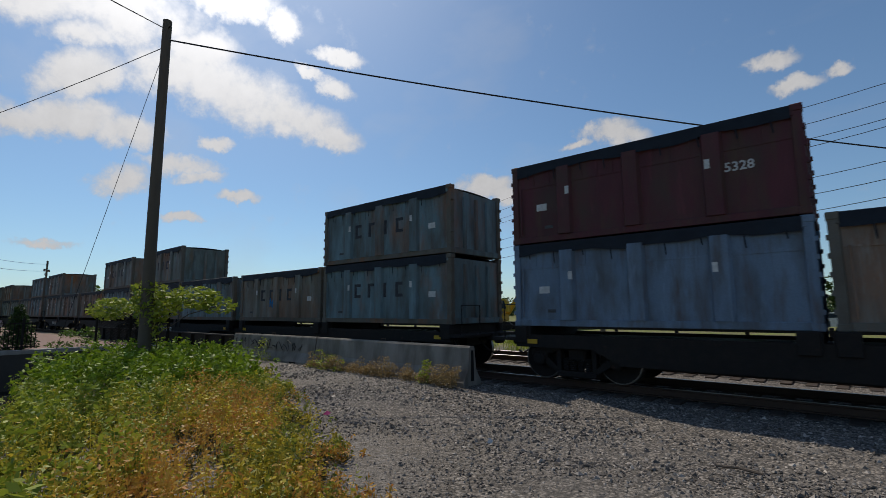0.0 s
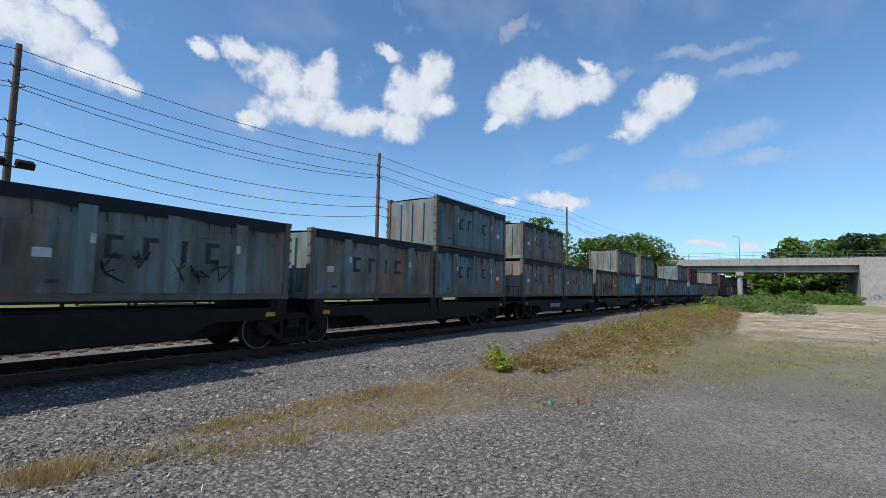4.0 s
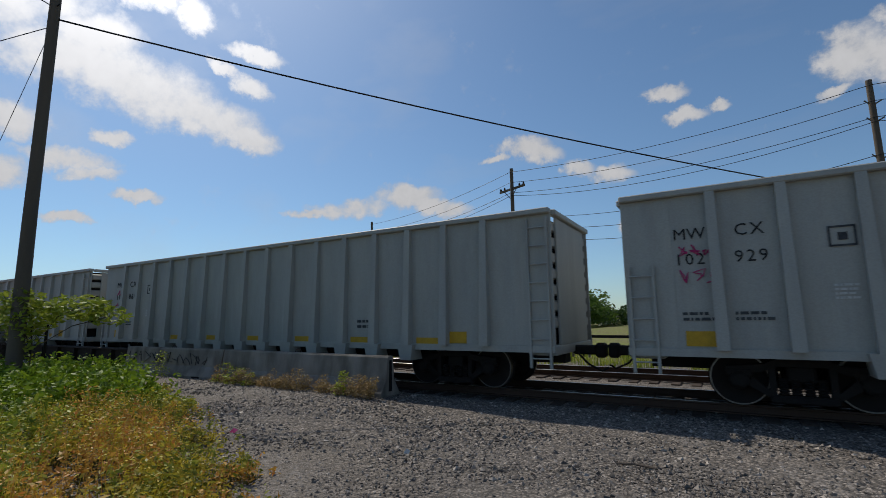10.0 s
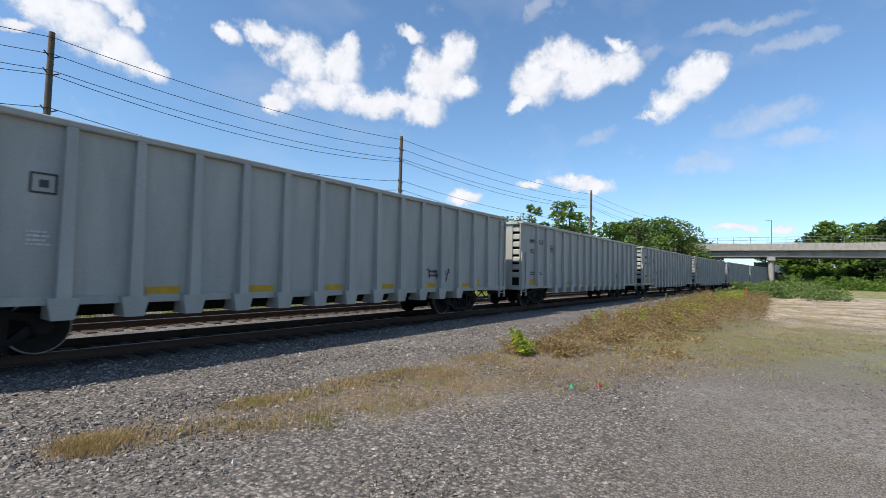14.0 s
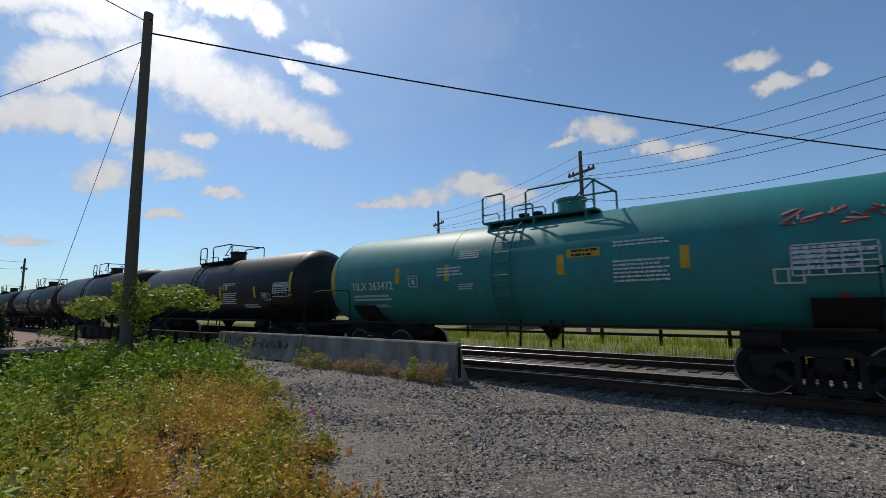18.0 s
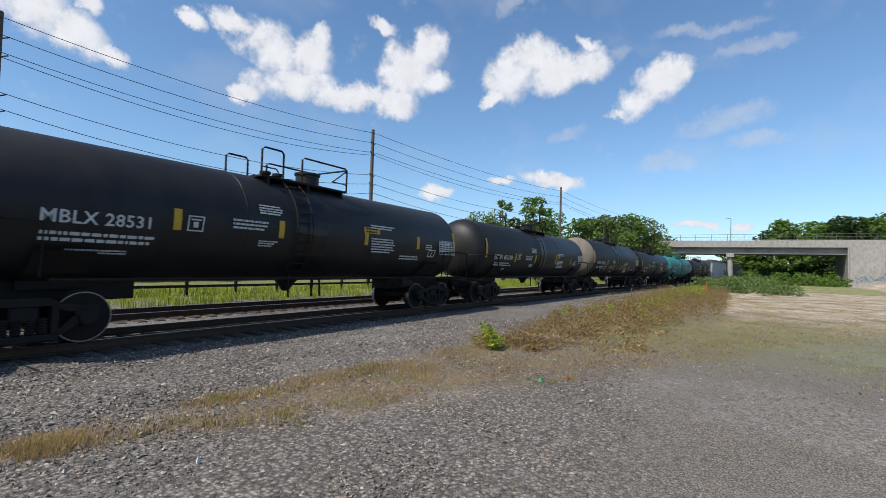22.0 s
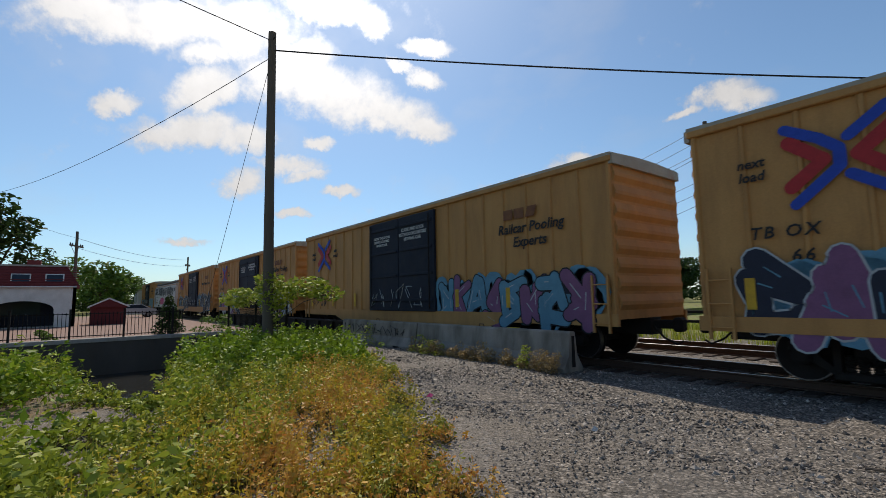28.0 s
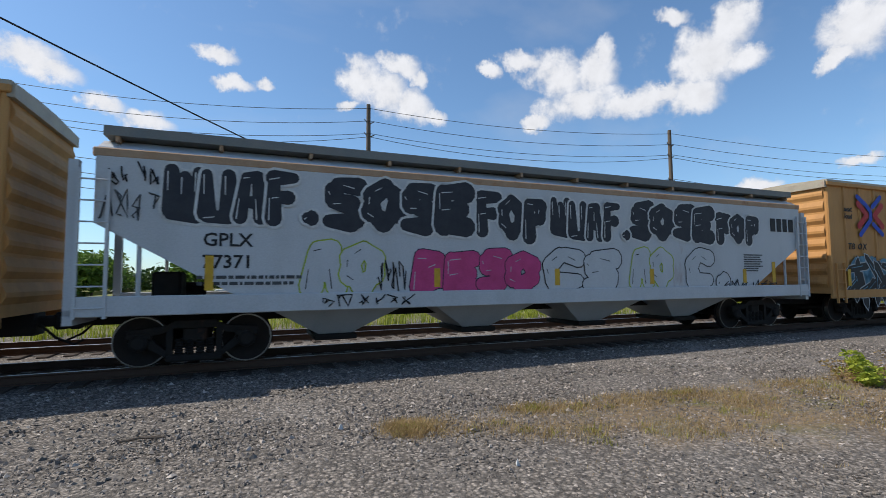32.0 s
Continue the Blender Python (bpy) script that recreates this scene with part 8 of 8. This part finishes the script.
# brown brush along the gravel to the right, with green clumps
spots = []
for _ in range(560):
    x = 8.2 + 34 * RG.random() ** 0.85
    reach = min(4.2, 1.2 + 0.22 * (x - 8))
    if noise.noise((x * 0.7, 2, 4)) < -0.25:
        continue
    h = min(0.62, 0.22 + 0.04 * (x - 8)) * RG.uniform(0.5, 1.25)
    spots.append((x, strip_up(x) + 0.1 - reach * RG.random() ** 1.2, h, RG.uniform(0.16, 0.36)))
plants("brown_brush", "low brown dead brush along the gravel", L_BROWN, spots, 0.028, 140)
spots = [(x, strip_up(x) - 2.2 * RG.random(), RG.uniform(0.25, 0.6), RG.uniform(0.15, 0.3)) for x in [RG.uniform(16, 52) for _ in range(120)]]
plants("green_brush", "green weeds among the dead brush", L_WEED, spots + [(RG.uniform(33, 38), RG.uniform(1.6, 3.2), RG.uniform(0.5, 0.9), 0.4) for _ in range(26)], 0.04, 130)
plants("yellow_brush", "yellowed weeds among the dead brush", L_DRY, [(x, strip_up(x) - 0.3 - 2.6 * RG.random(), RG.uniform(0.15, 0.35), RG.uniform(0.2, 0.4)) for x in [RG.uniform(9, 50) for _ in range(240)]], 0.03, 100)
plants("weed_clump", "small bright green weed in the gravel", L_WEED, [(8.6, 4.15, 0.36, 0.16), (8.85, 4.3, 0.44, 0.18), (9.05, 4.45, 0.32, 0.16), (8.4, 4.0, 0.2, 0.14), (16.5, 5.0, 0.4, 0.2)], 0.04, 280)
spots = [(RG.uniform(46, 108), RG.uniform(-3, 4.2) - 0.03 * RG.uniform(0, 60), RG.uniform(0.5, 1.5), RG.uniform(0.5, 1.1)) for _ in range(170)]
plants("far_weeds", "rank green weeds before the bridge", L_PALE, [s for s in spots if on_track(s[0])[1] - s[1] > 4], 0.10, 200)
spots = [(RG.uniform(104, 124), RG.uniform(-16, -1), RG.uniform(1.0, 2.6), RG.uniform(0.9, 1.8)) for _ in range(50)]
plants("bridge_brush", "dense green brush under the road bridge", L_TREE, spots, 0.2, 240)

def sprigs(name, label, mat, spots, leaf, per, stems=5):
    """Upright weeds at (x, y, height, radius): thin bare stems with small leaves up to the tip."""
    r = np.random.default_rng(len(spots) + 3)
    n = len(spots) * stems
    rows = np.repeat(np.array(spots), stems, axis=0)
    ground = np.array([ground_z(x, y) for x, y, h, rad in spots]).repeat(stems)
    foot = rows[:, :2] + r.normal(size=(n, 2)) * rows[:, 3:4] * 0.8
    high = rows[:, 2] * r.uniform(0.55, 1.5, n)
    tip = foot + r.normal(size=(n, 2)) * (0.16 * high)[:, None]
    low, top = np.column_stack([foot, ground - 0.02]), np.column_stack([tip, ground + high])
    a = r.random(n) * 6.28
    side = np.column_stack([np.cos(a), np.sin(a), 0 * a]) * 0.0035
    stem = np.stack([low - side, low + side, top + side * 0.4, top - side * 0.4], 1)
    up = 0.22 + 0.8 * r.random((n, per)) ** 0.8
    mid = low[:, None] + (top - low)[:, None] * up[..., None]
    spread = (0.05 + 0.10 * high)[:, None, None] * (1.15 - 0.6 * up)[..., None]
    mid = (mid + r.normal(size=(n, per, 3)) * spread * np.array([0.62, 0.62, 0.32])).reshape(-1, 3)
    u = r.normal(size=mid.shape)
    u[:, 2] = np.abs(u[:, 2]) * 0.6
    u /= np.linalg.norm(u, axis=1)[:, None]
    w = np.cross(u, r.normal(size=mid.shape))
    w /= np.linalg.norm(w, axis=1)[:, None]
    size = leaf * r.uniform(0.5, 1.4, (len(mid), 1))
    leaf_quads = np.stack([mid - u * size, mid - w * size * 0.42, mid + u * size, mid + w * size * 0.42], 1)
    v = np.concatenate([stem, leaf_quads]).reshape(-1, 3)
    return tagged(new(name, raw_mesh(name, v, np.arange(len(v)).reshape(-1, 4), mat)), label, kind="stuff")


# the bank on the left: green, yellow and reddish weeds
EDGE = ((-17.5, 7.0), (-14.35, 6.9), (-12.0, 6.35), (-9.7, 5.65), (-7.6, 4.85), (-6.1, 4.2), (-4.4, 3.32), (-3.5, 2.95), (-2.9, 2.7), (-1.9, 1.2))


def bank_edge(x):
    for (xa, ya), (xb, yb) in zip(EDGE, EDGE[1:]):
        if xa <= x <= xb:
            return ya + (yb - ya) * (x - xa) / (xb - xa) + 0.16 * math.sin(x * 2.1) + 0.1 * math.sin(x * 5.3)
    return -9.0


green, yellow, red, tall = [], [], [], []
for _ in range(9500):
    x, y = RG.uniform(-17.4, -1.95), RG.uniform(-7, 7.0)
    inside = bank_edge(x) - y
    near = math.hypot(x, y)
    if inside < 0 or ground_z(x, y) < WATER + 0.3 or near < 2.4:
        continue
    n1 = noise.noise((x * 0.45, y * 0.45, 9))
    az = math.degrees(math.atan2(-x, y))
    if near < 10 and RG.random() < 1.6 * (0.18 - noise.noise((x * 1.5, y * 1.5, 2))):
        continue
    h = RG.uniform(0.14, 0.46) * min(1.0, 0.35 + inside * 0.5)
    rad = RG.uniform(0.1, 0.22)
    if 81.5 < az < 90.5 and near > 5.5:
        # low growth where the bank drops to the water
        green.append((x, y, RG.uniform(0.08, 0.2), rad)) if RG.random() < 0.4 else None
    elif az >= 90.5 and near > 6.5 and n1 > -0.25:
        tall.append((x, y, RG.uniform(0.4, 0.75), RG.uniform(0.2, 0.34)))
    elif near > 10.0 and 62 < az < 81:
        tall.append((x, y, RG.uniform(0.3, 0.6), RG.uniform(0.14, 0.26)))
    elif inside < 2.1 + 1.0 * n1 and near < 10:
        (red if noise.noise((x * 0.8, y * 0.8, 4)) > -0.06 and RG.random() < 0.66 else yellow).append((x, y, h * 1.1, rad))
    elif inside < 4.0 + 1.2 * n1 and RG.random() < 0.6:
        yellow.append((x, y, h, rad))
    else:
        green.append((x, y, h * 1.1, rad * 1.1))
sprigs("green_weeds", "leafy green weeds on the creek bank", L_WEED, green[:1000], 0.045, 15)
sprigs("yellow_weeds", "fine yellow-green flowering weeds beside the path", L_YEL, [q for i, q in enumerate(yellow[:1400]) if i % 3], 0.024, 19)
sprigs("olive_weeds", "fine olive green weeds beside the path", leaf_material("olive_weed_leaves", (0.12, 0.15, 0.02), (0.32, 0.33, 0.05)), yellow[0:1400:3], 0.028, 18)
sprigs("reddish_weeds", "fine orange-brown weeds beside the path", L_RUST, red[:700], 0.023, 20)
sprigs("tall_weeds", "tall leafy green weeds round the pole", leaf_material("fresh_green_leaves", (0.085, 0.155, 0.01), (0.26, 0.36, 0.03)), tall[:620], 0.062, 18)
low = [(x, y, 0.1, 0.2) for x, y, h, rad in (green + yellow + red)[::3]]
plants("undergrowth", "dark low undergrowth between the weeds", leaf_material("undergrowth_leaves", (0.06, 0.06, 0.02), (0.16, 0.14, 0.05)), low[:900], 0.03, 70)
plants("barrier_weeds", "dry weeds along the barrier's foot", L_DRY, [(BAR[1][0] + 5.7 * u + 0.1, BAR[1][1] - 0.2 * u - 0.42 + RG.uniform(-.12, .05), RG.uniform(0.12, 0.5), 0.14) for u in [RG.random() ** 0.8 for _ in range(64)]], 0.022, 160)
plants("barrier_greens", "green weeds at the barrier", L_WEED, [(-11.6, 8.05, 0.5, 0.25), (-11.0, 8.05, 0.42, 0.25), (-10.5, 8.0, 0.3, 0.2), (-14.6, 8.05, 0.7, 0.22), (-7.2, 7.9, 0.5, 0.16)], 0.03, 240)

# chain-link fence with vines beside the pole
cf = thing("chain_link_fence", "short rusty chain-link fence overgrown with vines", "fence")
F0, F1 = Vector((-16.6, 5.9, -0.2)), Vector((-20.4, 4.9, -0.2))
for f in (0.0, 0.5, 1.0):
    p = F0.lerp(F1, f)
    part("post", Shape().tube([p, p + Vector((0, 0, 1.75))], 0.04, 8), M_DARK, cf)
for z in (0.1, 1.7):
    part("rail", Shape().tube([F0 + Vector((0, 0, z)), F1 + Vector((0, 0, z))], 0.025, 6), M_DARK, cf)
meshwork = Shape()
for k in range(-20, 52):
    for sgn in (-1, 1):
        a, b = k / 52.0, k / 52.0 + sgn * 0.38
        pts = []
        for f in (0.0, 1.0):
            q = a + (b - a) * f
            pts.append((q, f))
        (qa, za), (qb, zb) = pts
        if 0 <= qa <= 1 and 0 <= qb <= 1:
            meshwork.tube([F0.lerp(F1, qa) + Vector((0, 0, 0.1)), F0.lerp(F1, qb) + Vector((0, 0, 1.7))], 0.008, 4)
part("chain_link", meshwork, M_DARK, cf)
vine = thing("climbing_vine", "yellow-green vine climbing over the fence and pole", "vine")
L_VINE = leaf_material("vine_leaves", (0.15, 0.21, 0.02), (0.36, 0.40, 0.06))
VINE_SPRAYS = [(F0.x + 0.2, F0.y - 0.5, 1.75, 0.9, 0.7, 0.45, 620), (-15.0, 6.0, 2.0, 0.9, 0.7, 0.34, 560), (F1.x + 1.5, F1.y, 1.7, 1.3, 0.6, 0.38, 640), (-16.4, 5.2, 2.2, 0.6, 0.5, 0.35, 300), (-16.2, 5.3, 1.3, 0.45, 0.4, 0.6, 260), (-14.2, 6.4, 1.75, 0.5, 0.5, 0.25, 160)]
for x, y, z, rx, ry, rz, count in VINE_SPRAYS:
    v, f = leaves(NPR, [(x, y, z, rx, ry, rz, count)], 0.085)
    spray = part("leaf_spray", raw_mesh("leaf_spray", v, f, L_VINE), None, vine)
    part("stem", Shape().tube([(-16.2, 5.4, -0.35), (-16.1, 5.45, 0.9), ((x - 16.1) / 2, (y + 5.45) / 2, z - 0.25), (x, y, z)], 0.014, 5), M_BARK, spray)
shrub = thing("conical_shrub", "dense clipped conical evergreen shrub", "shrub")
shrub.location = (-27.0, 3.7, 0.0)
part("stem", Shape().tube([(0, 0, -0.05), (0, 0, 1.2)], 0.06, 6), M_BARK, shrub)
v, f = leaves(NPR, [(0, 0, 0.25 + 0.28 * k, 0.75 - 0.11 * k, 0.75 - 0.11 * k, 0.3, 700 - 80 * k) for k in range(6)], 0.06)
part("foliage", raw_mesh("foliage", v, f, L_DARKT), None, shrub)
plants("wall_bushes", "green bushes on the creek wall", L_TREE, [(-26.8, 5.3, 0.8, 0.5), (-26.8, 6.1, 0.9, 0.5), (-27.0, -4.2, 0.6, 0.4), (-27, -1.0, 0.5, 0.3)], 0.06, 500)

# dark rail fence beyond the tracks
rf = thing("rail_fence", "dark post-and-rail fence beyond the tracks", "fence")
post = Shape().box(-0.06, 0.06, -0.06, 0.06, -0.3, 0.9, 0.01).mesh("post", M_DARK)
for k in range(26):
    part("post", post, None, rf, at=(-34 + 2.4 * k, 20.5, 0))
for z in (0.3, 0.7):
    part("rail", Shape().box(-34, 26, 20.42, 20.46, z, z + 0.12, 0.01), M_DARK, rf)

# small things
marker = thing("marker_post", "short orange plastic marker post in the weeds", "marker post")
marker.location = (38.0, 1.7, ground_z(38, 1.7))
part("post", Shape().box(-0.05, 0.05, -0.03, 0.03, 0, 1.0, 0.01), material("orange_plastic", (0.62, 0.13, 0.02), 0.5, bump=0), marker)
part("cap", Shape().box(-0.055, 0.055, -0.035, 0.035, 1.0, 1.04, 0.01), M_WHITE, marker)
stake = thing("wooden_stake", "leaning pale wooden stake in the brush", "stake")
stake.matrix_basis = pose(24.0, 4.2, ground_z(24, 4.2), 0, -12, 0)
part("stake", Shape().box(-0.03, 0.03, -0.03, 0.03, -0.05, 0.85, 0.01), M_POLE, stake)
for k, (x, y, mat, w) in enumerate([(6.58, 2.38, material("green_litter", (0.02, 0.28, 0.12), 0.5, bump=0), 0.06), (6.9, 2.1, M_RED, 0.035), (1.0, 5.35, M_WHITE, 0.03), (-6.3, 4.6, M_PINK, 0.06), (-3.5, 5.0, M_WHITE, 0.04), (2.2, 3.6, M_WHITE, 0.02)]):
    lit = solid("litter", Shape().add([(-w, -w * .6, 0), (w, -w * .5, 0.0), (w * .8, w * .6, 0.03), (-w * .7, w * .5, 0.02), (0, 0, 0.06)], [(0, 1, 4), (1, 2, 4), (2, 3, 4), (3, 0, 4), (3, 2, 1, 0)]), mat, "small crumpled scrap of litter on the gravel", "litter", "litter")
    lit.location = (x, y, ground_z(x, y) + 0.005)
stick = solid("stick", Shape().tube([(-0.2, 0, 0.02), (0.0, 0.03, 0.03), (0.22, 0.0, 0.02)], 0.014, 6), M_POLE, "small bleached stick on the gravel", "stick")
stick.location = (-1.0, 5.9, ground_z(-1, 5.9))

# far line of trees and hedges all round
blobs = []
for k in range(420):
    az = radians(-62 + 160 * RG.random())
    dist = RG.uniform(118, 165)
    hh = RG.choice((2.5, 3.0, 3.5, 4.5, 6.0))
    blobs.append((-math.sin(az) * dist, math.cos(az) * dist, hh * 0.45, RG.uniform(2.5, 5.0), RG.uniform(2.5, 5.0), hh * 0.55, 170))
v, f = leaves(np.random.default_rng(77), blobs, 0.55)
tagged(new("far_woods", raw_mesh("far_woods", v, f, L_DARKT)), "distant low line of dark green trees", kind="stuff")

# poles and wires far to the left, beyond the house
utility_pole(-59.5, -0.2, 8.6, "cross")
utility_pole(-88.0, 14.5, 9.0, "cross")
wire("overhead_wire", (-59.5, -0.2, 8.2), (-88.0, 14.5, 8.6), 0.6, 0.02, "thin overhead wire between utility poles")
wire("overhead_wire", (-59.5, -0.2, 7.2), (-88.0, 14.5, 7.6), 0.6, 0.02, "thin overhead wire between utility poles")
wire("overhead_wire", (-59.5, -0.2, 8.2), (-28.0, -9.0, 9.5), 0.7, 0.012, "thin overhead wire between utility poles")


build_gondolas()
build_container_cars()
build_tanks()
build_hoppers()
build_boxcars()
motions()
